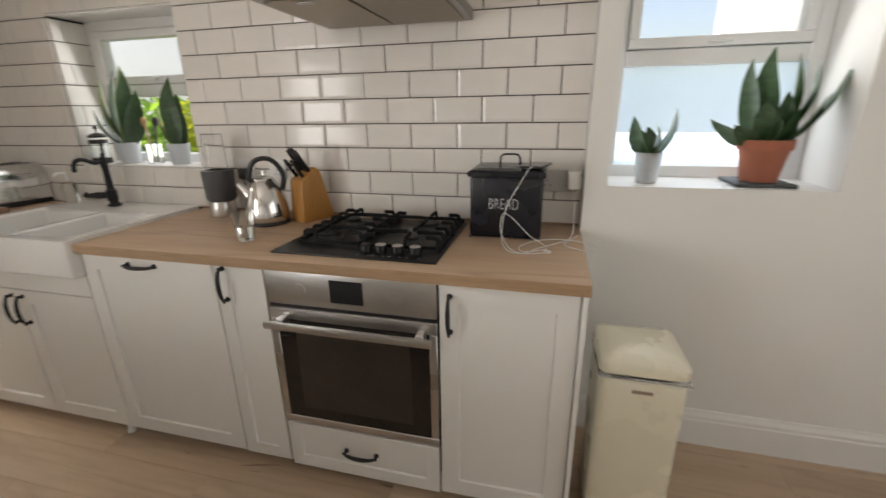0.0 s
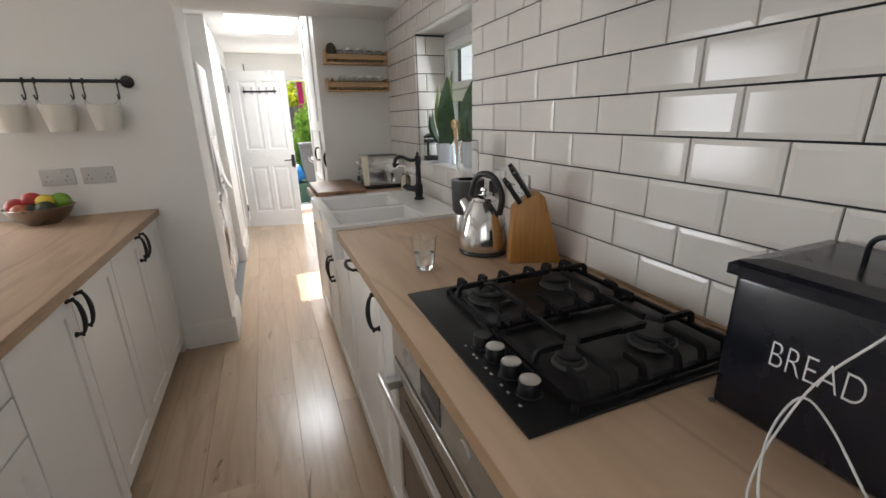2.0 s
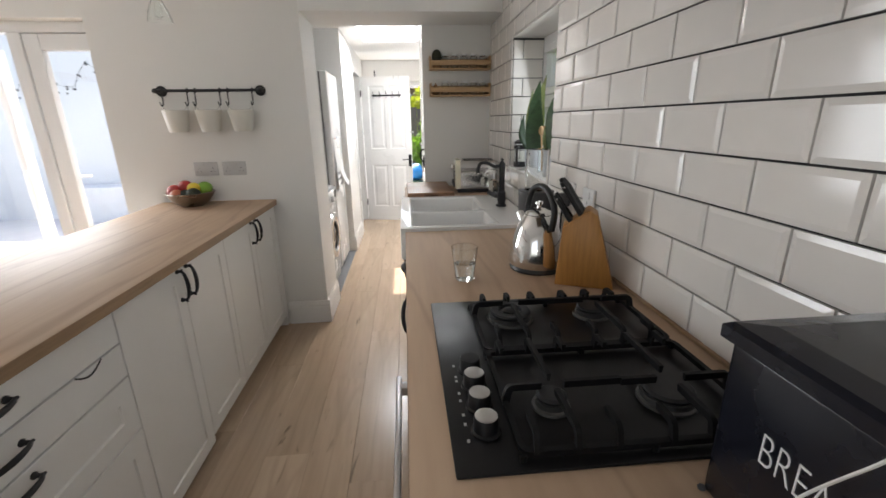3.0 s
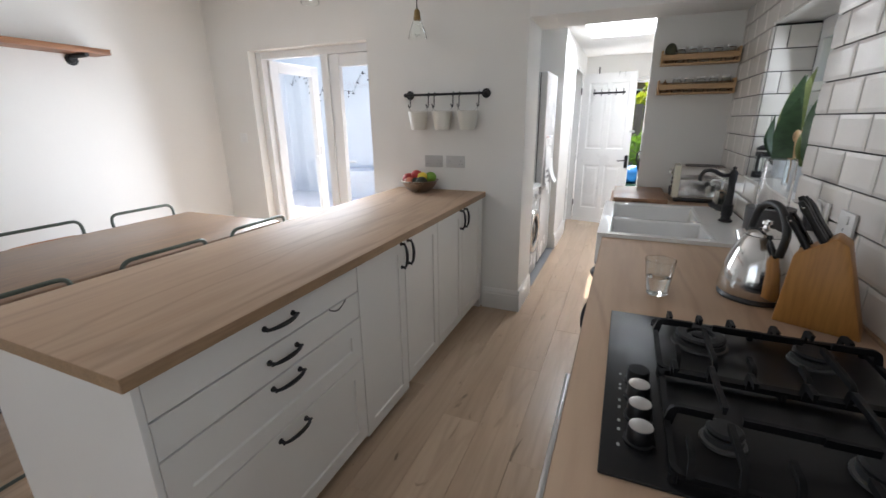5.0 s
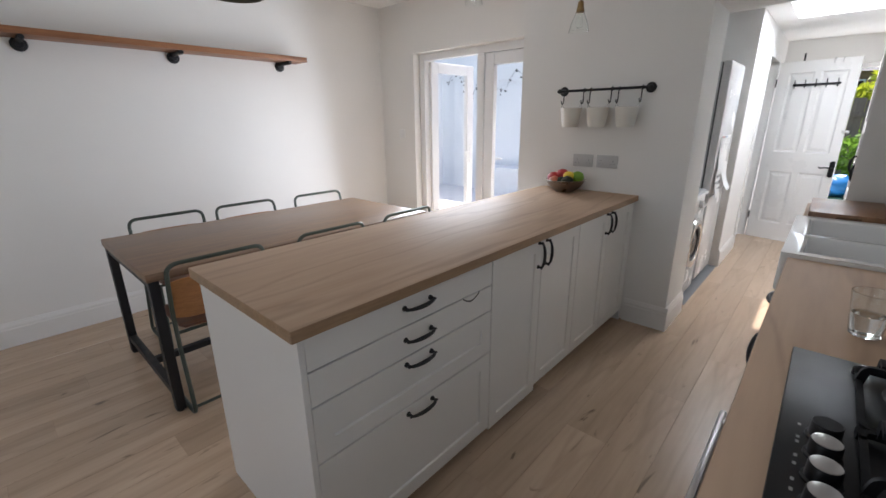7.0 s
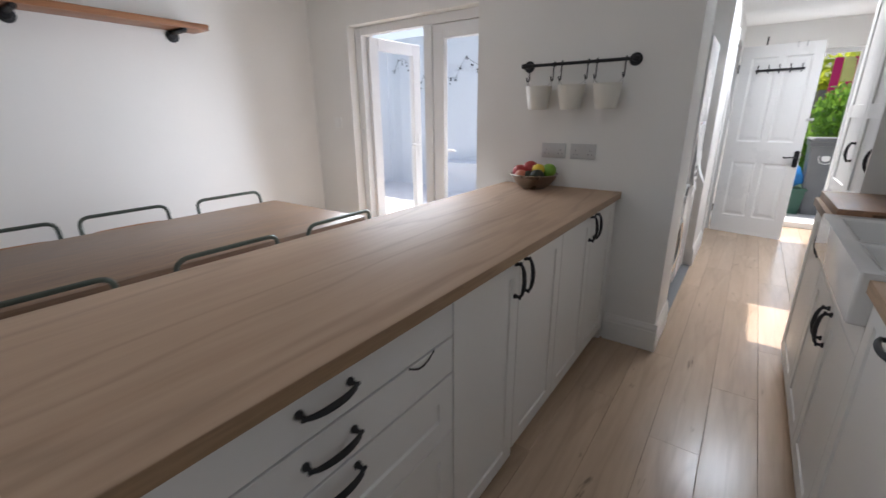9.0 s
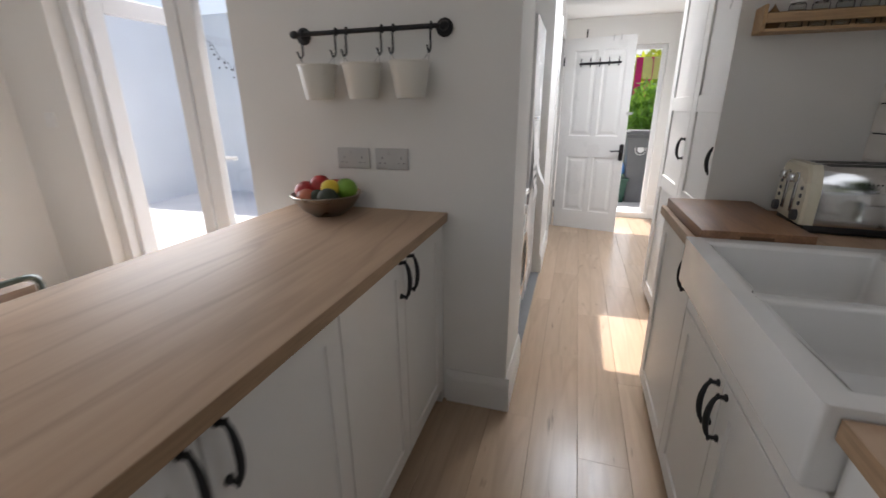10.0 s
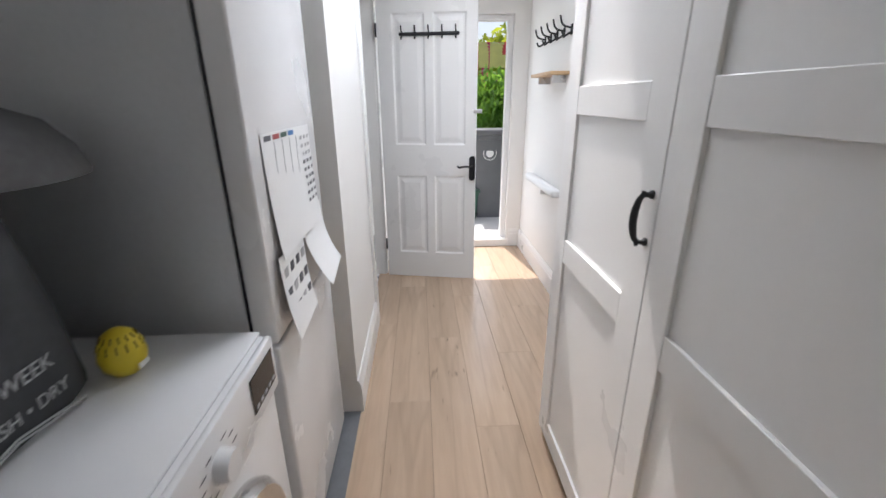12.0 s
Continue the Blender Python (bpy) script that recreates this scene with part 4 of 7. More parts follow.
b.location += Vector((0.022, 0.030, 0.0))

# unidentified grey dome on the laundry bag, shaped as an upturned felt basket
fbk = thing("storage_basket", (-2.68, 0.95, 1.21), "round grey felt dome resting on the laundry bag", "basket")
part("basket", lathe([(0.001, 1.245), (0.19, 1.232), (0.212, 1.224), (0.214, 1.232), (0.20, 1.270), (0.165, 1.312), (0.11, 1.335), (0.001, 1.342)], (-2.675, 0.95, 0), 40), mat("grey felt", (0.13, 0.13, 0.135), 0.9, vary=0.15, scale=50, bump=0.4), fbk)

fbk.location += Vector((0.0, 0.025, 0.0))

# ---- windows ----


def bar_frame(bm, x0, x1, z0, z1, y0, y1, w):
    box(x0, x1, y0, y1, z0, z0 + w, 0.003, 1, bm)
    box(x0, x1, y0, y1, z1 - w, z1, 0.003, 1, bm)
    box(x0, x0 + w, y0 + 0.001, y1 - 0.001, z0 + w, z1 - w, 0.003, 1, bm)
    box(x1 - w, x1, y0 + 0.001, y1 - 0.001, z0 + w, z1 - w, 0.003, 1, bm)
    return bm


def window(name, hole, split, glass_low, label, label_low=""):
    x0, x1, z0, z1 = hole
    t = thing(name, ((x0 + x1) / 2, 2.90, z0), label, "window", kind="structure")
    f = part("window_frame", bar_frame(bmesh.new(), x0 + 0.002, x1 - 0.002, z0 + 0.002, z1 - 0.002, 2.862, 2.932, 0.052), UPVC, t)
    part("transom", box(x0 + 0.055, x1 - 0.055, 2.864, 2.930, split - 0.03, split + 0.03, 0.003, 1), UPVC, f)
    sash = part("sash", bar_frame(bmesh.new(), x0 + 0.058, x1 - 0.058, split + 0.033, z1 - 0.058, 2.850, 2.915, 0.038), UPVC, t, "top-hung white sash")
    part("catch", box((x0 + x1) / 2 - 0.03, (x0 + x1) / 2 + 0.05, 2.832, 2.849, split + 0.045, split + 0.060, 0.003), UPVC, sash)
    up = part("pane", box(x0 + 0.09, x1 - 0.09, 2.885, 2.889, split + 0.066, z1 - 0.09), GLASS, sash)
    low = part("pane", box(x0 + 0.05, x1 - 0.05, 2.895, 2.899, z0 + 0.05, split - 0.028), glass_low, t, label_low)
    for o in (up, low):
        o.visible_shadow = False
    return t


window("window_1", W1, 1.500, GLASS, "white plastic window over the sink with an opening top light")
window("window_2", W2, 1.560, FROSTED, "white plastic window with a frosted lower pane", "frosted pane")
tagged(part("sill_2", box(W2[0] + 0.001, W2[1] - 0.001, PLAIN - 0.004, 2.862, W2[2] + 0.0005, W2[2] + 0.006), GLOSSWHITE), "white painted window sill", "sill", kind="structure")
tagged(part("sill_1", box(W1[0] + 0.001, W1[1] - 0.001, TILED - 0.004, 2.862, W1[2] + 0.0005, W1[2] + 0.008), GLOSSWHITE), "white window sill over the sink", "sill", kind="structure")
# unseen window, added to go with the east fill lamp
fw = thing("window_3", (EAST + 0.1, 0.4, 0.72), "unseen wide white window added for the fill light", "window", kind="structure")
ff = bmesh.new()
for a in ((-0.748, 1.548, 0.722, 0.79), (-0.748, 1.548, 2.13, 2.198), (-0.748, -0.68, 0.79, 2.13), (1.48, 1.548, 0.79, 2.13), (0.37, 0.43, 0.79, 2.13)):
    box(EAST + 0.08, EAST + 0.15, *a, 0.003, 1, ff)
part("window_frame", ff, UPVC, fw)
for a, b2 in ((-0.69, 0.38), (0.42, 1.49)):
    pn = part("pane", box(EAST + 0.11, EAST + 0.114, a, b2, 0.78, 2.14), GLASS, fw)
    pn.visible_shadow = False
roof = thing("window_roof", (-3.875, 1.965, 2.46), "white-framed roof window in the corridor ceiling", "roof window", kind="structure")
rf = bmesh.new()
for a in ((SK[0] - 0.05, SK[1] + 0.05, SK[2] - 0.05, SK[2] + 0.03), (SK[0] - 0.05, SK[1] + 0.05, SK[3] - 0.03, SK[3] + 0.05), (SK[0] - 0.05, SK[0] + 0.03, SK[2] + 0.03, SK[3] - 0.03), (SK[1] - 0.03, SK[1] + 0.05, SK[2] + 0.03, SK[3] - 0.03)):
    box(*a, 2.461, 2.52, 0.003, 1, rf)
part("window_frame", rf, UPVC, roof)
pn = part("pane", box(SK[0] + 0.03, SK[1] - 0.03, SK[2] + 0.03, SK[3] - 0.03, 2.49, 2.494), GLASS, roof)
pn.visible_shadow = False

# patio doors: frame, open leaf and closed leaf
g = thing("patio_door", (PATIO - 0.11, -0.47, 0.0), "white plastic garden doors, one leaf standing open outwards", "patio door", kind="structure")
PX0, PX1 = PATIO - 0.155, PATIO - 0.085
pf = bmesh.new()
box(PX0, PX1, -1.208, -1.138, 0.001, 2.043, 0.003, 1, pf)
box(PX0, PX1, 0.146, 0.214, 0.001, 2.043, 0.003, 1, pf)
box(PX0, PX1, -1.138, 0.146, 1.978, 2.043, 0.003, 1, pf)
box(PX0, PX1, -1.138, 0.146, 0.001, 0.05, 0.003, 1, pf)
part("door_frame", pf, UPVC, g)


def leaf(wide, parent, hinge, angle, away):
    """A glazed leaf that reaches from its hinge along +y, turned outwards by angle."""
    m = Matrix.Translation(hinge) @ Matrix.Rotation(radians(angle), 4, "Z")
    bm = bmesh.new()
    box(-0.03, 0.03, 0.0, 0.098, 0, 1.918, 0.004, 1, bm)
    box(-0.03, 0.03, wide - 0.098, wide, 0, 1.918, 0.004, 1, bm)
    box(-0.029, 0.029, 0.098, wide - 0.098, 0, 0.11, 0.004, 1, bm)
    box(-0.029, 0.029, 0.098, wide - 0.098, 1.818, 1.918, 0.004, 1, bm)
    bm.transform(m)
    lf = part("leaf", bm, UPVC, parent)
    bm = box(-0.006, 0.006, 0.09, wide - 0.09, 0.10, 1.828)
    bm.transform(m)
    p = part("pane", bm, GLASS, lf)
    p.visible_shadow = False
    bm = box(0.031, 0.040, wide - 0.062, wide - 0.034, 0.88, 1.10, 0.003)
    box(0.041, 0.055, wide - 0.16, wide - 0.036, 0.99, 1.01, 0.003, 1, bm)
    bm.transform(m)
    part("door_handle", bm, UPVC, lf)
    for z in (0.25, 1.0, 1.72):
        bm = rod((0.036, -0.008, z), (0.036, -0.008, z + 0.09), 0.009, 10)
        bm.transform(m)
        part("hinge", bm, UPVC, lf)


leaf(0.64, g, (PATIO - 0.150, -1.132, 0.055), 86, True)
leaf(0.52, g, (PATIO - 0.12, 0.141, 0.055), 180, False)
part("meeting_post", box(PX0 + 0.002, PX1 + 0.008, -0.459, -0.382, 0.051, 1.976, 0.003, 1), UPVC, g)
part("threshold", box(PATIO - 0.34, PATIO - 0.16, -1.208, 0.214, -0.02, 0.018, 0.003, 1), STEEL, g)

# ---- corridor door and its ironmongery ----
HINGE = Vector((-5.155, 1.470, 0.008))
TURNED = math.degrees(math.atan2(2.119 - 1.470, -5.033 + 5.155))
dm = Matrix.Translation(HINGE) @ Matrix.Rotation(radians(TURNED), 4, "Z")
d4 = thing("panel_door", (-5.155, 1.470, 0.0), "white four-panel internal door standing open into the corridor", "door")
DW, DH = 0.675, 1.975
bm = bmesh.new()
box(0, DW, -0.011, 0.011, 0.0, DH, bm=bm)
panels = [(0.100, 0.322, 1.02, 1.86), (0.378, 0.600, 1.02, 1.86), (0.100, 0.322, 0.20, 0.80), (0.378, 0.600, 0.20, 0.80)]
for side in (-1, 1):
    ys = sorted((side * 0.011, side * 0.0195))
    for a in ((0, 0.100, 0, DH), (0.600, DW, 0, DH), (0.322, 0.378, 0.80, 1.02), (0.322, 0.378, 0.2, 0.8), (0.322, 0.378, 1.02, 1.86)):
        box(a[0], a[1], ys[0], ys[1], a[2], a[3], bm=bm)
    for z0, z1 in ((0, 0.20), (0.80, 1.02), (1.86, DH)):
        for x0, x1 in ((0.100, 0.322), (0.322, 0.378), (0.378, 0.600)):
            if not (x0 == 0.322 and z0 == 0.80):
                box(x0, x1, ys[0], ys[1], z0, z1, bm=bm)
    for x0, x1, z0, z1 in panels:
        loops = []
        for inset, h in ((0.0, 0.0195), (0.012, 0.0125), (0.026, 0.0125), (0.052, 0.0175)):
            loops.append([bm.verts.new((x, side * h, z)) for x, z in ((x0 + inset, z0 + inset), (x1 - inset, z0 + inset), (x1 - inset, z1 - inset), (x0 + inset, z1 - inset))])
        skin(bm, loops, caps=False)
        bm.faces.new(loops[-1])
bm.transform(dm)
part("door_leaf", bm, GLOSSWHITE, d4, smooth=False)


def on_door(bm):
    bm.transform(dm)
    return bm


# the face seen from the kitchen looks along the leaf's own -y
bm = box(0.630, 0.672, -0.0245, -0.0195, 0.775, 0.945, 0.018, 3)
part("handle_plate", on_door(bm), BLACKIRON, d4, "black iron handle plate")
bm = tube(bend([(0.651, -0.024, 0.875), (0.651, -0.062, 0.875), (0.60, -0.066, 0.878), (0.560, -0.062, 0.868), (0.548, -0.058, 0.880)], 0.02), 0.007, 8)
part("lever", on_door(bm), BLACKIRON, d4, "curled black lever handle")
bm = box(0.655, 0.715, -0.0285, -0.0195, 1.235, 1.262, 0.003)
part("bolt", on_door(bm), STEEL, d4, "small steel latch")
bm = box(0.150, 0.555, -0.028, -0.0195, 1.722, 1.744, 0.006)
rack = part("hook_rail", on_door(bm), BLACKIRON, d4, "black rail of five coat hooks")
for k in range(5):
    x = 0.172 + k * 0.0902
    bm = tube(bend([(x, -0.028, 1.724), (x, -0.05, 1.700), (x, -0.058, 1.712)], 0.012), 0.005, 6)
    tube(bend([(x, -0.028, 1.743), (x, -0.046, 1.753), (x, -0.050, 1.783)], 0.012), 0.005, 6, bm)
    part("hook", on_door(bm), BLACKIRON, rack)
for x in (0.20, 0.46, 0.53):
    bm = tube(bend([(x, 0.025, 1.93), (x, 0.025, 1.982), (x, -0.025, 1.982), (x, -0.025, 1.93 if x > 0.3 else 1.975)], 0.004, 2), 0.004, 6)
    if x < 0.3:
        box(x - 0.006, x + 0.006, -0.01, 0.01, 1.982, 2.055, 0.002, 1, bm)
    part("over_door_hook", on_door(bm), BLACKIRON if x < 0.3 else STEEL, d4)
for z in (0.22, 1.72):
    part("hinge", on_door(rod((-0.006, -0.022, z), (-0.006, -0.022, z + 0.085), 0.007, 8)), BLACKIRON, d4, "black butt hinge")
# frame of that doorway
fr = thing("door_frame_side", (-4.9, 1.39, 0), "white door lining and architrave of the side doorway", "door frame", kind="structure")
ab = bmesh.new()
box(-4.42, -4.345, 1.4355, 1.453, 0.001, 2.06, 0.003, 1, ab)
box(-5.24, -5.175, 1.4355, 1.453, 0.001, 2.06, 0.003, 1, ab)
box(-5.175, -4.42, 1.4355, 1.453, 1.995, 2.06, 0.003, 1, ab)
part("architrave", ab, GLOSSWHITE, fr)
gf = thing("door_frame_garden", (FAR, 2.045, 0.07), "white frame of the open garden doorway", "door frame", kind="structure")
ab = bmesh.new()
box(FAR - 0.12, FAR - 0.05, 2.490, 2.534, 0.069, 1.983, 0.003, 1, ab)
box(FAR - 0.12, FAR - 0.05, 1.622, 1.665, 0.069, 1.983, 0.003, 1, ab)
box(FAR - 0.12, FAR - 0.05, 1.665, 2.490, 1.94, 1.983, 0.003, 1, ab)
part("door_frame", ab, UPVC, gf)
mat_ = thing("striped_bath_mat", (-5.0, 1.20, 0), "black and white striped mat in the side doorway", "mat")
for k in range(8):
    part("stripe", box(-5.15 + k * 0.045, -5.108 + k * 0.045, 1.02, 1.385, 0.001, 0.010, 0.002, 1), INK if k % 2 else PAPER, mat_)
# coat hooks and ledge on the corridor's window side
for k, x in enumerate((-5.32, -5.18, -5.04, -4.90, -4.76)):
    hk = thing("coat_hook", (x, 2.66, 1.72), "black double coat hook screwed to the corridor wall", "hook", "corridor coat hooks")
    part("back_plate", box(x - 0.012, x + 0.012, 2.655, 2.6645, 1.695, 1.755, 0.003), BLACKIRON, hk)
    part("long_hook", tube(bend([(x, 2.655, 1.735), (x, 2.60, 1.745), (x, 2.585, 1.80)], 0.03), 0.006, 8), BLACKIRON, hk)
    part("short_hook", tube(bend([(x, 2.655, 1.71), (x, 2.615, 1.685), (x, 2.60, 1.715)], 0.02), 0.006, 8), BLACKIRON, hk)
ws = thing("corridor_shelf", (-5.0, 2.60, 1.46), "thin pale wooden shelf on the corridor wall", "shelf")
part("board", box(-5.22, -4.74, 2.545, 2.6645, 1.475, 1.495, 0.002), RACKWOOD, ws)
for x in (-5.15, -4.82):
    part("bracket", box(x, x + 0.02, 2.58, 2.6645, 1.43, 1.4745), STEEL, ws)
rd = thing("pipe_boxing", (-5.2, 2.62, 0.6), "pale rounded ledge along the corridor wall", "ledge")
part("ledge", box(-5.45, -4.70, 2.600, 2.6645, 0.705, 0.765, 0.022, 4), WHITEPLASTIC, rd)
part("bracket", box(-5.1, -5.06, 2.63, 2.6645, 0.66, 0.7045), WHITEPLASTIC, rd)

# ---- dining side ----
tb = thing("dining_table", (-0.27, -0.74, 0), "long brown wooden dining table on a black steel frame", "table")
TX0, TX1, TY0, TY1 = -1.07, 0.742, -1.040, -0.115
part("tabletop", box(TX0, TX1, TY0, TY1, 0.712, 0.752, 0.003, 2), TABLEWOOD, tb)
legs = ((TX0 + 0.03, TY0 + 0.035), (TX0 + 0.03, TY1 - 0.035), (TX1 - 0.03, TY0 + 0.035), (TX1 - 0.03, TY1 - 0.035))
for x, y in legs:
    lg = part("leg", box(x - 0.022, x + 0.022, y - 0.022, y + 0.022, 0.012, 0.7115, 0.002, 1), BLACKIRON, tb, "square black steel leg")
    part("foot", lathe([(0.016, 0.001), (0.016, 0.0115)], (x, y, 0), 10), BLACKPLASTIC, lg)
for x in (TX0 + 0.03, TX1 - 0.03):
    part("rail", box(x - 0.018, x + 0.018, TY0 + 0.058, TY1 - 0.058, 0.09, 0.126), BLACKIRON, tb)
    part("rail", box(x - 0.018, x + 0.018, TY0 + 0.058, TY1 - 0.058, 0.675, 0.711), BLACKIRON, tb)
part("stretcher", box(TX0 + 0.05, TX1 - 0.05, (TY0 + TY1) / 2 - 0.018, (TY0 + TY1) / 2 + 0.018, 0.09, 0.126), BLACKIRON, tb)


def school_chair():
    """A stacking chair of bent tube with a plywood seat and back, facing -y, its back legs at y = 0.2."""
    c = thing("dining_chair", (0, 0, 0), "stacking chair of dark green bent tube with a brown plywood back", "chair", "chairs round the table")
    for s in (-1, 1):
        x = s * 0.195
        line = [(s * 0.215, -0.19, 0.45), (s * 0.225, -0.20, 0.012), (s * 0.225, 0.24, 0.012), (s * 0.218, 0.16, 0.40), (s * 0.225, 0.195, 0.60)]
        part("side_frame", tube(bend(line, 0.05, 5), 0.0105, 8), CHAIRSTEEL, c)
    loop = [(-0.225, 0.195, 0.58), (-0.225, 0.235, 0.800), (0.225, 0.235, 0.800), (0.225, 0.195, 0.58)]
    part("back_loop", tube(bend(loop, 0.055, 6), 0.0105, 8), CHAIRSTEEL, c, "rounded tube over the back")
    for y, z in ((-0.15, 0.437), (0.13, 0.42)):
        part("cross_bar", rod((-0.213, y, z), (0.213, y, z), 0.009, 8), CHAIRSTEEL, c)
    for y in (-0.19, 0.20):
        part("foot_bar", rod((-0.225, y, 0.03), (0.225, y, 0.03), 0.008, 8), CHAIRSTEEL, c) if y > 0 else None
    bm = bmesh.new()
    rows = []
    for k in range(9):
        f = k / 8
        y = -0.215 + 0.39 * f
        z = 0.450 - 0.012 * math.sin(math.pi * f) + (-0.012 if k == 0 else 0)
        w = 0.195 if 0 < k < 8 else 0.18
        rows.append([bm.verts.new((sx * w, y, z + dz)) for sx, dz in ((-1, 0.004), (-0.5, 0), (0, -0.002), (0.5, 0), (1, 0.004), (1, 0.015), (0.5, 0.011), (0, 0.009), (-0.5, 0.011), (-1, 0.015))])
    skin(bm, rows)
    part("seat", bm, SEATWOOD, c, "dark red-brown plywood seat")
    bm = bmesh.new()
    rows = []
    for k in range(9):
        f = k / 8 * 2 - 1
        x = 0.216 * f
        y = 0.212 + 0.030 * (1 - f * f)
        t = 0.0 if 0 < k < 8 else 0.012
        rows.append([bm.verts.new((x, y + dy - 0.024 - 0.020 * (zz < 0.6), zz)) for dy, zz in ((0, 0.51 + t), (0, 0.715 - t), (0.010, 0.715 - t), (0.010, 0.51 + t))])
    skin(bm, rows)
    part("backrest", bm, CHAIRWOOD, c, "curved tan plywood backrest")
    return c


chair = school_chair()
chair.matrix_basis = pose(0.450, -0.272, 0, 0, 0, 0)
for x, y, r in ((-0.200, -0.268, 0), (-0.830, -0.290, 1.5)):
    copy_thing(chair, pose(x, y, 0, 0, 0, r))
for x, y, r in ((0.330, -1.015, 180), (-0.215, -1.020, 180), (-0.835, -0.990, 180)):
    copy_thing(chair, pose(x, y, 0, 0, 0, r))

sh = thing("wall_shelf", (-0.1, SOUTH + 0.1, 1.87), "long reddish-brown wooden shelf on black pipe brackets", "shelf")
part("board", box(-1.030, 1.75, SOUTH + 0.002, SOUTH + 0.205, 1.905, 1.943, 0.003), SHELFWOOD, sh)
for x in (-0.87, -0.032, 0.80, 1.55):
    bk = part("bracket", rod((x, SOUTH + 0.014, 1.892), (x, SOUTH + 0.185, 1.892), 0.0165, 12), BLACKIRON, sh, "black iron pipe bracket")
    part("flange", turned_y([(0.001, 0.0), (0.042, 0.0), (0.042, 0.006), (0.026, 0.010), (0.022, 0.02)], x, SOUTH + 0.001, 1.872, 20), BLACKIRON, bk)
    part("end_cap", rod((x, SOUTH + 0.175, 1.892), (x, SOUTH + 0.197, 1.892), 0.0165, 12, r2=0.014), BLACKIRON, bk)

# light switch
sw = thing("light_switch", (PATIO, -1.402, 1.274), "white plastic light switch beside the garden doors", "switch")
part("plate", box(PATIO + 0.0005, PATIO + 0.009, -1.445, -1.359, 1.231, 1.317, 0.003), WHITEPLASTIC, sw)
part("rocker", box(PATIO + 0.0092, PATIO + 0.013, -1.412, -1.392, 1.261, 1.287, 0.002), WHITEPLASTIC, sw)

# double sockets above the island


def socket(name, at, ux, label, group=""):
    """A double socket plate; ux: the way along the wall, seen from the room, to the right. The wall faces out."""
    x, y, z = at
    t = thing(name, at, label, "socket", group)
    ux = Vector(ux)
    out = Vector((ux.y, -ux.x, 0))
    m = Matrix.Translation(at) @ Matrix(((ux.x, out.x, 0), (ux.y, out.y, 0), (0, 0, 1))).to_4x4()
    bm = box(-0.073, 0.073, 0.0008, 0.009, -0.043, 0.043, 0.003)
    bm.transform(m)
    pl = part("plate", bm, SOCKETGREY, t)
    for sx in (-0.042, 0.042):
        for px, pz, w, h in ((0, 0.004, 0.004, 0.009), (-0.011, -0.017, 0.0065, 0.004), (0.011, -0.017, 0.0065, 0.004)):
            bm = box(sx + px - w / 2, sx + px + w / 2, 0.0088, 0.0094, pz - h / 2, pz + h / 2)
            bm.transform(m)
            part("pin_hole", bm, INK, pl)
        bm = box(sx * 0.35 - 0.008, sx * 0.35 + 0.008, 0.0091, 0.0125, 0.018, 0.034, 0.001, 1)
        bm.transform(m)
        part("rocker", bm, SOCKETGREY, t)
    return t


# wall faces +x: to the right along the wall is +y
for y in (0.741, 0.916):
    socket("double_socket", (PIER, y + 0.015, 1.125), (0, 1, 0), "pale grey double socket on the pier", "pier sockets")

# pot rail
rl = thing("pot_rail", (PIER, 0.82, 1.60), "black iron rail with hooks on the pier", "rail")
part("bar", rod((PIER + 0.050, 0.577, 1.596), (PIER + 0.050, 1.155, 1.596), 0.0085, 12), BLACKIRON, rl)
for y in (0.573, 1.159):
    e_ = part("end_bracket", lathe([(0.001, 0.0), (0.032, 0.0), (0.032, 0.005), (0.014, 0.012), (0.010, 0.05)], (0, 0, 0), 20), BLACKIRON, rl, "round black wall flange")
    e_.data.transform(Matrix.Translation(Vector((PIER + 0.0005, y, 1.596)) - Vector((PIER, 0.82, 1.60))) @ Matrix.Rotation(radians(90), 4, "Y") @ Matrix.Translation(Vector((PIER, 0.82, 1.60))))
    part("finial", ball((PIER + 0.050, y + (0.012 if y > 1 else -0.012), 1.596), 0.015, 0.018, 0.015), BLACKIRON, rl)
for yc in (0.674, 0.863, 1.053):
    pt_ = thing("hanging_pot", (PIER + 0.06, yc, 1.354), "cream enamelled pot hanging by its handle from the rail", "pot", "hanging pots")
    part("pot", lathe([(0.001, 1.356), (0.050, 1.356), (0.054, 1.362), (0.072, 1.476), (0.075, 1.478), (0.075, 1.482), (0.070, 1.482), (0.051, 1.364), (0.001, 1.363)], (PIER + 0.085, yc, 0), 24), CREAMTIN, pt_)
    for s in (-1, 1):
        hy = yc + s * 0.072
        part("hook", tube(bend([(PIER + 0.050, hy, 1.584), (PIER + 0.040, hy, 1.602), (PIER + 0.055, hy, 1.612), (PIER + 0.063, hy, 1.594), (PIER + 0.063, hy, 1.519), (PIER + 0.085, hy, 1.504), (PIER + 0.10, hy, 1.529)], 0.012, 4), 0.0035, 6), BLACKIRON, pt_, "black S-hook")
    part("wire_handle", tube(bend([(PIER + 0.085, yc - 0.074, 1.474), (PIER + 0.085, yc - 0.072, 1.509), (PIER + 0.088, yc - 0.055, 1.484), (PIER + 0.088, yc + 0.055, 1.484), (PIER + 0.085, yc + 0.072, 1.509), (PIER + 0.085, yc + 0.074, 1.474)], 0.01, 3), 0.002, 6), STEEL, pt_)

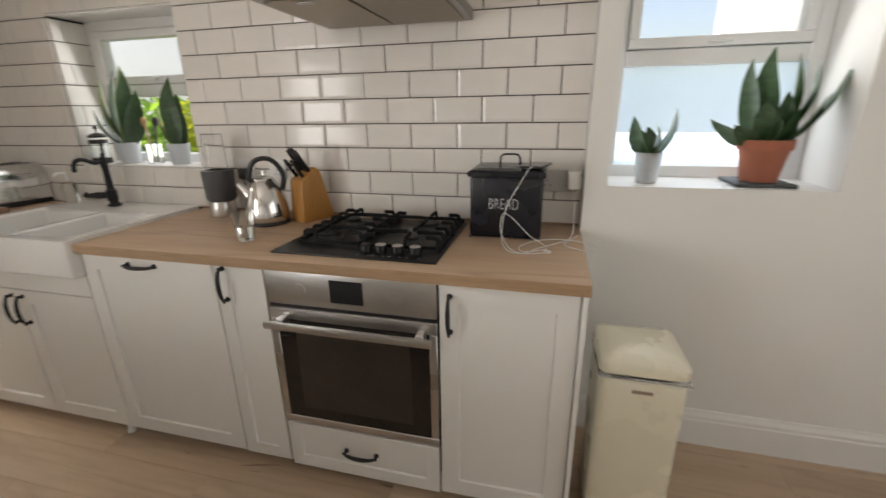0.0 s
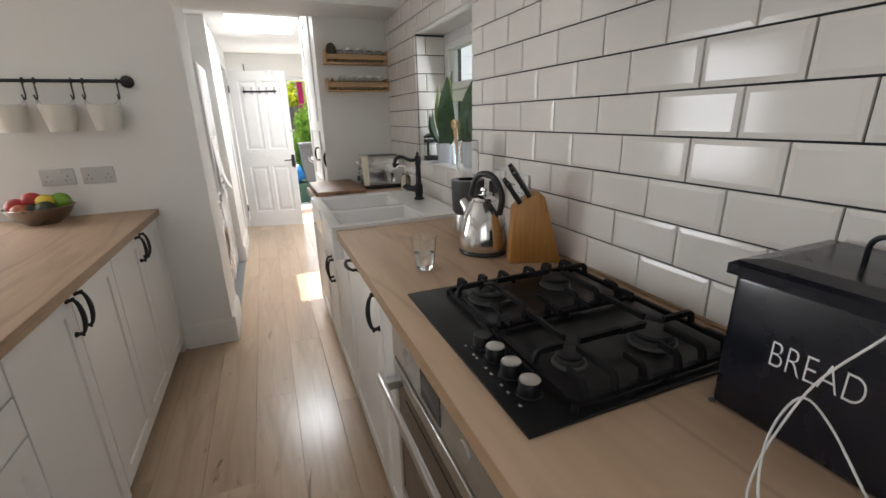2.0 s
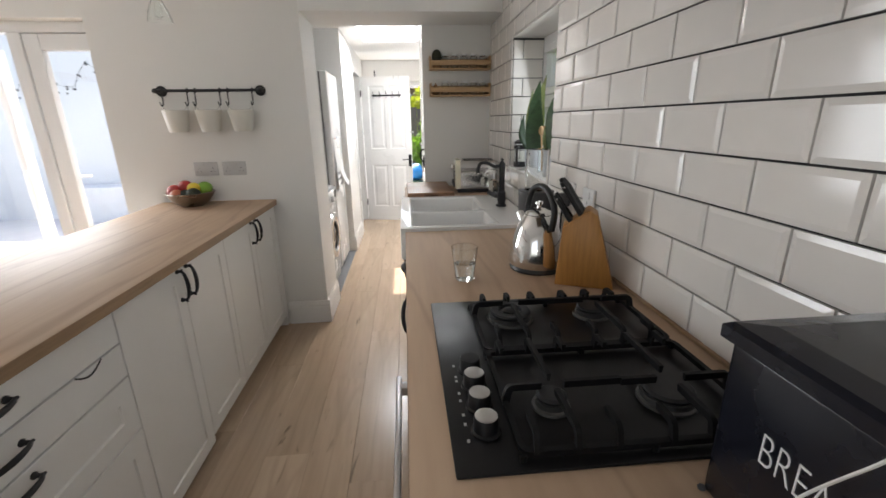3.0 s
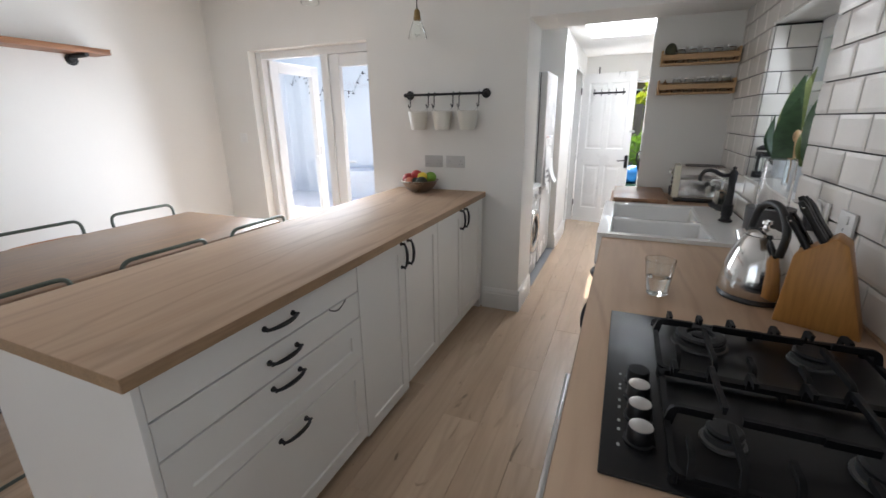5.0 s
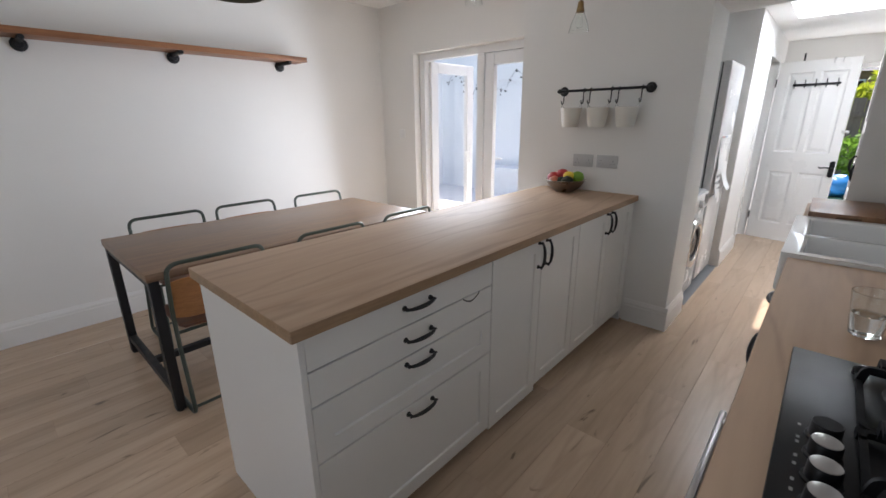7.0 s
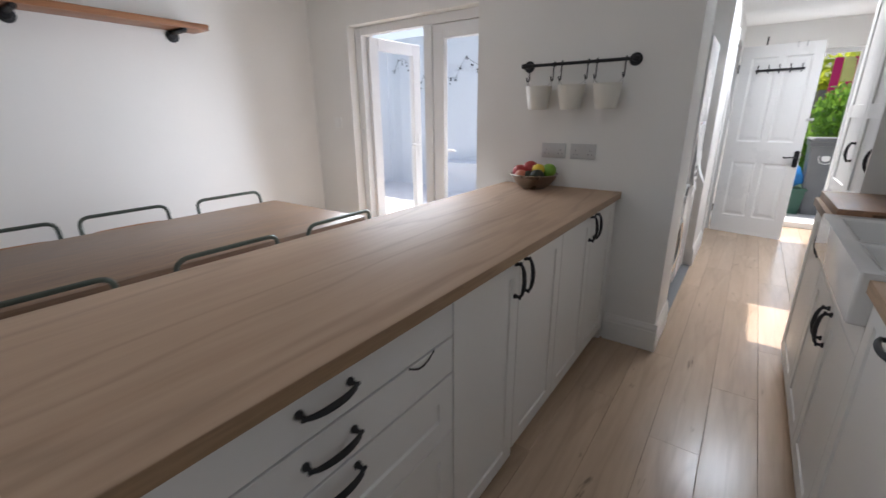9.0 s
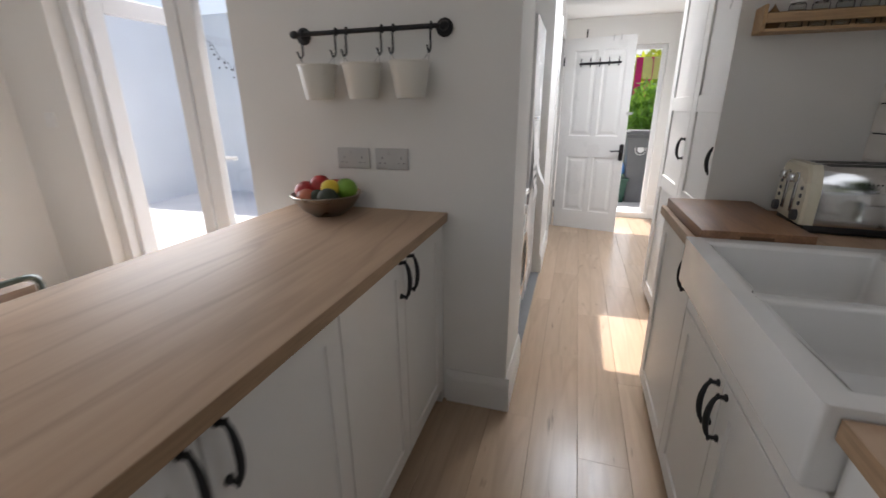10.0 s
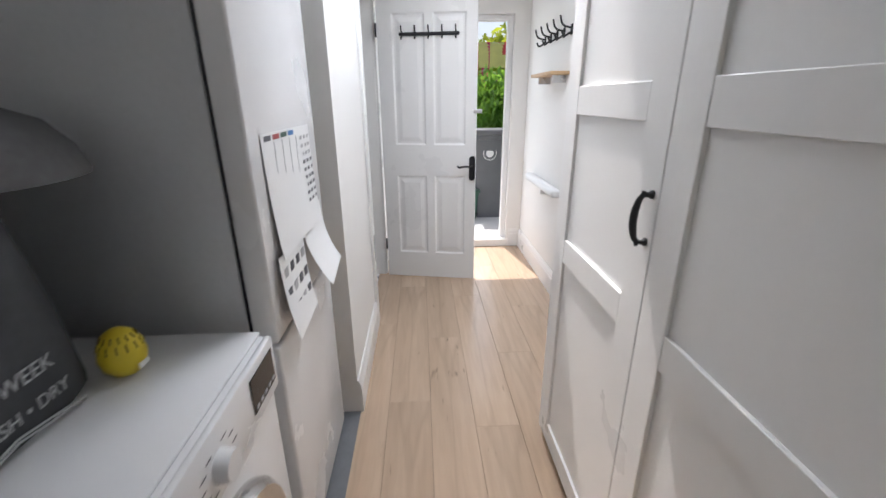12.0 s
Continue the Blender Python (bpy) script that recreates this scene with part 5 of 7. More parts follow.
# fruit bowl
BX, BY = -1.660, 0.703
fb = thing("fruit_bowl", (BX, BY, 0.915), "steel fruit bowl full of apples, peaches, lemons and limes", "bowl")
part("bowl", lathe([(0.001, 0.9155), (0.062, 0.9155), (0.066, 0.921), (0.097, 0.94), (0.124, 0.975), (0.136, 0.998), (0.142, 1.0), (0.138, 1.003), (0.120, 0.976), (0.092, 0.945), (0.001, 0.928)], (BX, BY, 0), 40), mat("dull bronze-grey steel", (0.32, 0.27, 0.23), 0.3, metal=1.0, vary=0.1, scale=9), fb)
for x, y, z, r, mt, nm in ((-0.05, -0.055, 0.990, 0.036, PEACH, "peach"), (0.02, -0.068, 1.008, 0.042, RED, "apple"), (0.055, -0.045, 0.990, 0.036, PEACH, "peach"), (0.01, -0.015, 1.034, 0.040, RED, "apple"), (0.03, 0.035, 1.028, 0.034, LEMON, "lemon"), (0.065, 0.045, 0.998, 0.037, AVOCADO, "avocado"), (-0.005, 0.075, 1.022, 0.04, LIME, "green_apple"), (-0.05, 0.04, 1.0, 0.04, LEMON, "lemon"), (0.045, -0.005, 0.99, 0.034, AVOCADO, "avocado"), (-0.06, 0.0, 1.01, 0.036, RED, "apple"), (0.0, 0.0, 0.975, 0.045, AVOCADO, "avocado")):
    fruit = part(nm, ball((BX + x * 1.15, BY + y * 1.15, z), r * 1.08, r * 1.12, r), mt)
    tagged(fruit, {"peach": "ripe orange-red peach in the fruit bowl", "apple": "round red apple in the fruit bowl", "lemon": "yellow lemon in the fruit bowl", "avocado": "dark avocado in the fruit bowl", "green_apple": "bright green apple in the fruit bowl"}[nm], "fruit")

# pendants


def pendant(name, x, y, z, label):
    t = thing(name, (x, y, TOP), label, "pendant lamp", "glass pendants")
    part("flex", rod((x, y, z + 0.15), (x, y, TOP - 0.02), 0.0035, 8), BLACKPLASTIC, t)
    part("rose", lathe([(0.001, TOP - 0.001), (0.045, TOP - 0.001), (0.045, TOP - 0.012), (0.01, TOP - 0.022)], (x, y, 0), 20), BRASS, t)
    part("lampholder", lathe([(0.008, z + 0.155), (0.018, z + 0.145), (0.02, z + 0.11), (0.024, z + 0.108), (0.024, z + 0.09), (0.018, z + 0.085)], (x, y, 0), 20), BRASS, t, "aged brass lampholder")
    part("shade", lathe([(0.022, z + 0.1), (0.03, z + 0.075), (0.05, z + 0.03), (0.062, z - 0.02), (0.060, z - 0.02), (0.048, z + 0.028), (0.028, z + 0.073), (0.020, z + 0.098)], (x, y, 0), 28, closed=True), TUMBLER, t, "clear glass shade")
    part("bulb", lathe([(0.012, z + 0.085), (0.014, z + 0.06), (0.022, z + 0.03), (0.018, z + 0.005), (0.001, z - 0.003)], (x, y, 0), 20), TUMBLER, t, "unlit clear bulb")


pendant("pendant_lamp", -1.60, 0.745, 1.955, "unlit clear glass pendant with a brass lampholder")
pendant("pendant_lamp", -1.45, 0.02, 2.20, "unlit clear glass pendant nearer the garden doors")
dl = thing("dome_pendant", (-0.10, -0.70, TOP), "dark olive metal dome lamp over the dining table", "pendant lamp")
part("shade", lathe([(0.16, 2.115), (0.165, 2.118), (0.155, 2.17), (0.11, 2.235), (0.03, 2.265), (0.028, 2.262), (0.105, 2.228), (0.148, 2.167)], (-0.10, -0.70, 0), 36, closed=True), mat("olive enamel", (0.05, 0.045, 0.02), 0.35, vary=0.15), dl)
part("flex", rod((-0.10, -0.70, 2.266), (-0.10, -0.70, TOP - 0.02), 0.0035, 8), BLACKPLASTIC, dl)
part("rose", lathe([(0.001, TOP - 0.001), (0.045, TOP - 0.001), (0.045, TOP - 0.012), (0.01, TOP - 0.022)], (-0.10, -0.70, 0), 20), BLACKIRON, dl)

# ---- on the worktop ----
KX, KY = -0.268, 2.470
k = thing("kettle", (KX, KY, 0.915), "polished steel pyramid kettle with a black handle", "kettle")
part("power_base", lathe([(0.001, 0.9155), (0.088, 0.9155), (0.09, 0.921), (0.086, 0.930), (0.001, 0.931)], (KX, KY, 0), 36), BLACKPLASTIC, k)
part("body", lathe([(0.001, 0.932), (0.088, 0.932), (0.091, 0.938), (0.091, 0.955), (0.084, 1.005), (0.070, 1.055), (0.052, 1.092), (0.045, 1.100), (0.001, 1.101)], (KX, KY, 0), 40), POLISHED, k)
part("lid", lathe([(0.044, 1.1015), (0.040, 1.110), (0.022, 1.119), (0.008, 1.122), (0.007, 1.130), (0.013, 1.134), (0.012, 1.142), (0.001, 1.145)], (KX, KY, 0), 28), POLISHED, k)
part("spout", tube([(KX - 0.062, KY - 0.02, 1.035), (KX - 0.085, KY - 0.027, 1.065), (KX - 0.105, KY - 0.034, 1.085)], 0.02, 12, radii=[0.026, 0.018, 0.014]), POLISHED, k)
part("handle", tube(bend([(KX + 0.070, KY + 0.022, 1.06), (KX + 0.085, KY + 0.027, 1.13), (KX + 0.035, KY + 0.011, 1.198), (KX - 0.04, KY - 0.013, 1.185), (KX - 0.062, KY - 0.020, 1.105), (KX - 0.045, KY - 0.014, 1.098)], 0.06, 6), 0.0105, 10), BLACKPLASTIC, k, "black looped handle")

nx, ny = -0.575, 2.555
n_ = thing("smoothie_blender", (nx, ny, 0.915), "grey smoothie blender with its clear cup on top", "blender")
part("foot", lathe([(0.001, 0.9155), (0.062, 0.9155), (0.064, 0.925), (0.058, 0.975), (0.056, 0.985)], (nx, ny, 0), 32), STEEL, n_, "brushed steel foot")
part("motor_body", lathe([(0.056, 0.9855), (0.066, 1.00), (0.070, 1.11), (0.070, 1.128), (0.05, 1.130)], (nx, ny, 0), 32), GREYPLASTIC, n_, "dark grey motor body")
part("cup", lathe([(0.046, 1.1305), (0.047, 1.20), (0.044, 1.285), (0.040, 1.290), (0.001, 1.290), (0.001, 1.288), (0.040, 1.287), (0.0425, 1.282), (0.0445, 1.20), (0.0435, 1.1305)], (nx, ny, 0), 32), SMOKED, n_, "clear upturned plastic cup")

gx, gy = -0.186, 2.212
g_ = thing("drinking_glass", (gx, gy, 0.915), "clear tumbler half full of water", "glass")
part("tumbler", lathe([(0.001, 0.9158), (0.0285, 0.9158), (0.030, 0.918), (0.042, 1.022), (0.0402, 1.022), (0.0275, 0.9235), (0.001, 0.9235)], (gx, gy, 0), 32), TUMBLER, g_)
part("water", lathe([(0.001, 0.9238), (0.0273, 0.9238), (0.0330, 0.970), (0.001, 0.970)], (gx, gy, 0), 32), WATER, g_, "clear water")

kb_ = thing("knife_block", (-0.097, 2.575, 0.915), "orange-brown wooden knife block with black-handled knives", "knife block")
bm = bmesh.new()
prof = [(2.492, 0.9155), (2.662, 0.9155), (2.600, 1.135), (2.575, 1.150), (2.505, 1.095)]
skin(bm, [[bm.verts.new((x, y, z)) for y, z in prof] for x in (-0.142, -0.052)])
bmesh.ops.bevel(bm, geom=list(bm.edges), offset=0.004, segments=2, profile=0.5, affect="EDGES")
part("block", bm, BLOCKWOOD, kb_)
for n, (x, f, lng) in enumerate(((-0.125, 0.75, 0.105), (-0.105, 0.75, 0.115), (-0.083, 0.72, 0.12), (-0.066, 0.70, 0.11), (-0.118, 0.30, 0.09), (-0.075, 0.30, 0.09))):
    y, z = 2.505 + 0.07 * f, 1.095 + 0.055 * f
    d = Vector((0, -0.55, 0.83)).normalized()
    a = Vector((x, y, z))
    bm = tube([a - d * 0.004, a + d * 0.012, a + d * 0.05, a + d * (lng - 0.02), a + d * lng], 0.009, 8, radii=[0.0075, 0.0085, 0.0075, 0.0095, 0.006])
    kn = part("knife_handle", bm, BLACKPLASTIC, kb_, "black riveted knife handle")
    part("rivet", ball(a + d * lng * 0.85 + Vector((0.0085, 0, 0)), 0.0015, 0.003, 0.003, seg=8), STEEL, kn)

kb_.rotation_euler = (0.0, 0.0, radians(-24))
kb_.location += Vector((-0.012, -0.005, 0.0))

# bread bin with a phone on its lid
b_ = thing("bread_bin", (0.783, 2.53, 0.915), "black enamelled tin bread bin lettered in white", "bread bin")
part("tin", box(0.652, 0.914, 2.412, 2.650, 0.9165, 1.146, 0.010, 3), BREADPAINT, b_)
bm = bmesh.new()
loops = []
for i, z in ((0.0, 1.143), (-0.006, 1.144), (-0.006, 1.160), (0.002, 1.166), (0.03, 1.172)):
    loops.append([bm.verts.new(v) for v in ((0.650 + i, 2.410 + i, z), (0.916 - i, 2.410 + i, z), (0.916 - i, 2.652 - i, z), (0.650 + i, 2.652 - i, z))])
skin(bm, loops)
part("lid", bm, BREADPAINT, b_, smooth=False)
part("lid_handle", tube(bend([(0.748, 2.531, 1.168), (0.748, 2.531, 1.214), (0.822, 2.531, 1.214), (0.822, 2.531, 1.168)], 0.044, 7), 0.0038, 8), BREADPAINT, b_, "arched black lid handle")
for x in (0.655, 0.911):
    part("foot", ball((x, 2.412, 0.9185), 0.006, 0.006, 0.004, seg=8), GREYPLASTIC, b_)
writing("BREAD", 0.046, pose(0.776, 2.4112, 1.044, 90, 0, 0) @ Matrix.Diagonal((0.80, 1.28, 1, 1)), WHITELETTER, b_, label="thin white capital letters", thin=0.0011)
b_.location += Vector((-0.014, 0.010, 0.0))
ph = thing("phone", (0.868, 2.50, 1.173), "black smartphone charging on the bread bin", "phone")
bm = box(-0.038, 0.038, -0.076, 0.076, 0.0, 0.0085, 0.004, 3)
bm.transform(pose(0.872, 2.505, 1.1735, 0, 0, -14))
part("case", bm, BLACKPLASTIC, ph)
bm = box(-0.035, 0.035, -0.073, 0.073, 0.0087, 0.0092)
bm.transform(pose(0.872, 2.505, 1.1735, 0, 0, -14))
part("screen", bm, SCREEN, ph, "dark glass screen")


def smooth_line(points, steps=7):
    p = [Vector(q) for q in points]
    p = [p[0]] + p + [p[-1]]
    out = []
    for a, b, c, d in zip(p, p[1:], p[2:], p[3:]):
        for s in range(steps):
            f = s / steps
            out.append(0.5 * (2 * b + (c - a) * f + (2 * a - 5 * b + 4 * c - d) * f * f + (3 * b - a - 3 * c + d) * f ** 3))
    return out + [p[-2]]


ch = thing("phone_charger", (1.0, 2.66, 1.08), "white phone charger with a tangled cable on the worktop", "charger")
part("plug", box(0.988, 1.040, 2.612, 2.6635, 1.072, 1.142, 0.008, 3), WHITEPLASTIC, ch, "white plug block")
part("cable", tube(smooth_line([(1.012, 2.620, 1.073), (1.022, 2.56, 0.985), (1.010, 2.47, 0.922), (0.955, 2.385, 0.9185), (0.895, 2.318, 0.9185), (0.850, 2.252, 0.9185), (0.800, 2.285, 0.925), (0.762, 2.352, 0.965), (0.765, 2.396, 1.015), (0.80, 2.398, 1.00), (0.865, 2.372, 0.945), (0.925, 2.335, 0.9185), (0.885, 2.285, 0.9185), (0.845, 2.262, 0.9225), (0.835, 2.315, 0.9225), (0.885, 2.392, 0.9225), (0.955, 2.425, 0.9225), (1.03, 2.405, 0.925), (1.095, 2.375, 0.918), (1.075, 2.335, 0.912), (1.02, 2.335, 0.9195), (0.985, 2.378, 0.9195), (1.015, 2.445, 0.9235), (1.035, 2.49, 0.9235)], 6), 0.0016, 6), CABLE, ch, "thin white cable")
part("cable", tube(smooth_line([(0.858, 2.432, 1.178), (0.850, 2.398, 1.180), (0.825, 2.392, 1.135), (0.785, 2.386, 1.06), (0.768, 2.372, 0.995), (0.772, 2.320, 0.935), (0.805, 2.262, 0.9185), (0.865, 2.255, 0.9185), (0.920, 2.272, 0.9185)], 6), 0.0016, 6), CABLE, ch, "thin white cable")
part("cable_knot", tube(smooth_line([(0.918, 2.272, 0.921), (0.932, 2.262, 0.922), (0.936, 2.278, 0.923), (0.922, 2.284, 0.924), (0.918, 2.268, 0.926)], 5), 0.003, 6), CABLE, ch)
socket("double_socket", (0.955, TILED - 0.006, 1.098), (1, 0, 0), "pale grey double socket on the tiles beside the bread bin")
for x, lab in ((-0.505, "white single socket on the tiles behind the kettle"), (-0.335, "white single socket on the tiles by the knife block")):
    so = thing("single_socket", (x, TILED, 1.123), lab, "socket")
    part("plate", box(x - 0.045, x + 0.045, TILED - 0.015, TILED - 0.0065, 1.078, 1.168, 0.003), WHITEPLASTIC, so)
    part("rocker", box(x + 0.006, x + 0.020, TILED - 0.019, TILED - 0.0152, 1.135, 1.158, 0.001, 1), WHITEPLASTIC, so)
    for px, pz, w, h_ in ((-0.002, 1.118, 0.004, 0.009), (-0.013, 1.098, 0.0065, 0.004), (0.009, 1.098, 0.0065, 0.004)):
        part("pin_hole", box(x + px - w / 2, x + px + w / 2, TILED - 0.0156, TILED - 0.0151, pz - h_ / 2, pz + h_ / 2), INK, so)
pg = thing("plug", (-0.505, 2.64, 1.10), "grey plug in the socket behind the kettle", "plug")
part("body", box(-0.530, -0.480, 2.628, TILED - 0.0158, 1.075, 1.125, 0.008), GREYPLASTIC, pg)
part("lead", tube(smooth_line([(-0.505, 2.640, 1.077), (-0.500, 2.635, 1.0), (-0.46, 2.62, 0.925), (-0.39, 2.56, 0.920), (-0.335, 2.52, 0.9205)]), 0.0035, 6), BLACKPLASTIC, pg)

# tap
TX, TY = -1.262, 2.572
t_ = thing("kitchen_tap", (TX, TY, 0.93), "matt black kitchen tap with a long curved spout", "tap")
part("column", lathe([(0.001, 0.9305), (0.030, 0.9305), (0.031, 0.936), (0.022, 0.942), (0.020, 0.955), (0.024, 0.962), (0.024, 1.010), (0.017, 1.018), (0.0145, 1.12), (0.017, 1.126), (0.017, 1.168), (0.012, 1.176), (0.006, 1.182), (0.009, 1.192), (0.001, 1.198)], (TX, TY, 0), 24), BLACKIRON, t_)
part("spout", tube(smooth_line([(TX, TY - 0.012, 1.156), (TX - 0.006, TY - 0.042, 1.152), (TX - 0.013, TY - 0.085, 1.172), (TX - 0.018, TY - 0.118, 1.168), (TX - 0.020, TY - 0.132, 1.140), (TX - 0.020, TY - 0.132, 1.118)], 6), 0.0098, 10), BLACKIRON, t_, "curved black spout")
part("side_body", rod((TX - 0.02, TY - 0.008, 0.985), (TX - 0.072, TY - 0.03, 0.985), 0.017, 14), BLACKIRON, t_)
part("lever", tube([(TX - 0.075, TY - 0.03, 0.985), (TX - 0.10, TY - 0.045, 0.985), (TX - 0.112, TY - 0.05, 0.992)], 0.008, 8, radii=[0.014, 0.012, 0.016]), BLACKIRON, t_)

so = thing("soap_dispenser", (-1.572, 2.592, 0.93), "clear soap bottle with a white pump on the sink", "soap")
part("bottle", lathe([(0.001, 0.9305), (0.030, 0.9305), (0.032, 0.935), (0.032, 1.02), (0.026, 1.035), (0.013, 1.042), (0.001, 1.043)], (-1.572, 2.592, 0), 24), SOAP, so)
part("pump", tube(bend([(-1.572, 2.592, 1.043), (-1.572, 2.592, 1.09), (-1.572, 2.545, 1.092), (-1.572, 2.535, 1.078)], 0.012), 0.005, 8), WHITEPLASTIC, so)

# chopping board and toaster
cb = thing("chopping_board", (-1.90, 2.165, 0.915), "thick oiled wooden chopping board at the worktop's edge", "chopping board")
bm = box(-0.257, 0.257, -0.152, 0.152, 0.0006, 0.040, 0.004, 2)
bm.transform(pose(-1.897, 2.194, 0.915, 0, 0, 0.6))
part("board", bm, BOARDWOOD, cb)
# flat dark patch for the shade inside a finger groove; none is cut
bm = box(0.2571, 0.2577, -0.045, 0.045, 0.008, 0.026, 0.0)
bm.transform(pose(-1.897, 2.194, 0.915, 0, 0, 0.6))
part("groove_shade", bm, mat("groove shadow wood", (0.10, 0.05, 0.022), 0.7), cb)

to = thing("toaster", (-1.965, 2.50, 0.915), "cream and chrome four-slice toaster with two levers", "toaster")
tm = pose(-1.952, 2.535, 0.915, 0, 0, -4) @ Matrix.Diagonal((1.0, 1.0, 1.06, 1.0))


def on(bm, m=tm):
    bm.transform(m)
    return bm


part("base", on(box(-0.125, 0.125, -0.135, 0.14, 0.002, 0.026, 0.006)), BLACKPLASTIC, to, "black plastic base")
bm = bmesh.new()
pr = [(-0.128, 0.027), (-0.128, 0.12), (-0.112, 0.185), (-0.09, 0.205), (0.09, 0.205), (0.112, 0.185), (0.128, 0.12), (0.128, 0.027)]
skin(bm, [[bm.verts.new((x, y, z)) for x, z in pr] for y in (-0.112, 0.14)])
part("body", on(bm), POLISHED, to, "chrome body")
bm = bmesh.new()
skin(bm, [[bm.verts.new((x * s, y, 0.027 + (z - 0.027) * s)) for x, z in pr] for y, s in ((-0.1125, 1.02), (-0.142, 1.02), (-0.150, 0.97))])
part("end_panel", on(bm), CREAM, to, "cream end panel")
for sx, side in ((-0.038, -1), (0.038, 1)):
    part("lever_slot", on(box(sx - 0.013, sx + 0.013, -0.1545, -0.1505, 0.050, 0.178, 0.003)), POLISHED, to, "chrome slot plate")
    part("lever_groove", on(box(sx - 0.0035, sx + 0.0035, -0.1552, -0.1546, 0.060, 0.168)), BLACKPLASTIC, to)
    part("lever", on(box(sx - 0.017, sx + 0.017, -0.178, -0.1555, 0.148, 0.176, 0.006)), POLISHED, to, "chrome browning lever")
    bm = lathe([(0.001, 0.0), (0.018, 0.0), (0.0165, 0.014), (0.001, 0.015)], (0, 0, 0), 20)
    bm.transform(tm @ Matrix.Translation((side * 0.088, -0.1507, 0.050)) @ Matrix.Rotation(radians(90), 4, "X"))
    part("dial", bm, GREYPLASTIC, to, "round dark browning dial")
    for z in (0.088, 0.112, 0.136):
        bm = lathe([(0.001, 0.0), (0.0068, 0.0), (0.006, 0.004), (0.001, 0.0045)], (0, 0, 0), 12)
        bm.transform(tm @ Matrix.Translation((side * 0.092, -0.1507, z)) @ Matrix.Rotation(radians(90), 4, "X"))
        part("button", bm, GREYPLASTIC, to)
for sx in (-0.07, -0.03, 0.03, 0.07):
    part("slot", on(box(sx - 0.011, sx + 0.011, -0.09, 0.12, 0.2052, 0.2062)), BLACKPLASTIC, to)
for k in range(9):
    part("vent", on(box(0.1185, 0.1192, -0.02 + k * 0.011, -0.015 + k * 0.011, 0.135, 0.160)), BLACKPLASTIC, to)

# spice racks on the alcove's end wall
for z0, n in ((1.565, 0), (1.742, 1)):
    r_ = thing("spice_rack", (END + 0.045, 2.45, z0), "pale birch spice rack with glass jars", "spice rack", "spice racks")
    X0, X1, Y0, Y1 = END + 0.001, END + 0.092, 2.232, 2.664
    part("bottom", box(X0, X1, Y0 + 0.012, Y1 - 0.012, z0, z0 + 0.010), RACKWOOD, r_)
    part("back", box(X0, X0 + 0.008, Y0 + 0.012, Y1 - 0.012, z0 + 0.010, z0 + 0.075), RACKWOOD, r_)
    for y in (Y0, Y1 - 0.0115):
        part("side", box(X0, X1, y, y + 0.0115, z0, z0 + 0.088, 0.002, 1), RACKWOOD, r_)
    part("front_rail", box(X1 - 0.010, X1, Y0 + 0.012, Y1 - 0.012, z0 + 0.028, z0 + 0.060, 0.001, 1), RACKWOOD, r_)
    for k in range(6):
        y = 2.275 + 0.068 * k
        if n and k == 0:
            cp = thing("cactus_pot", (END + 0.045, y + 0.01, z0 + 0.01), "small dark cactus in a brown pot on the spice rack", "cactus")
            part("pot", lathe([(0.001, z0 + 0.0105), (0.026, z0 + 0.0105), (0.032, z0 + 0.055), (0.028, z0 + 0.055), (0.001, z0 + 0.05)], (END + 0.045, y + 0.01, 0), 20), SPICE, cp)
            part("cactus", ball((END + 0.045, y + 0.01, z0 + 0.090), 0.034, 0.034, 0.045), CACTUS, cp)
            continue
        if not n and k == 0:
            bx = thing("garlic_bulb", (END + 0.045, y, z0 + 0.01), "brown onion lying in the spice rack", "onion")
            part("bulb", lathe([(0.001, z0 + 0.0105), (0.022, z0 + 0.016), (0.030, z0 + 0.038), (0.022, z0 + 0.062), (0.006, z0 + 0.082), (0.001, z0 + 0.095)], (END + 0.045, y, 0), 20), SPICE, bx)
            continue
        j = thing("spice_jar", (END + 0.045, y, z0 + 0.0105), "small clear glass spice jar with a steel lid", "jar", "spice jars")
        hh = 0.085
        part("jar", lathe([(0.001, z0 + 0.0108), (0.024, z0 + 0.0108), (0.025, z0 + 0.014), (0.025, z0 + hh), (0.021, z0 + hh + 0.006), (0.0195, z0 + hh + 0.004), (0.0225, z0 + hh - 0.004), (0.0225, z0 + 0.016), (0.001, z0 + 0.015)], (END + 0.045, y, 0), 20), TUMBLER, j)
        part("lid", lathe([(0.0225, z0 + hh + 0.0062), (0.0225, z0 + hh + 0.02), (0.001, z0 + hh + 0.021)], (END + 0.045, y, 0), 20), WHITEPLASTIC, j)

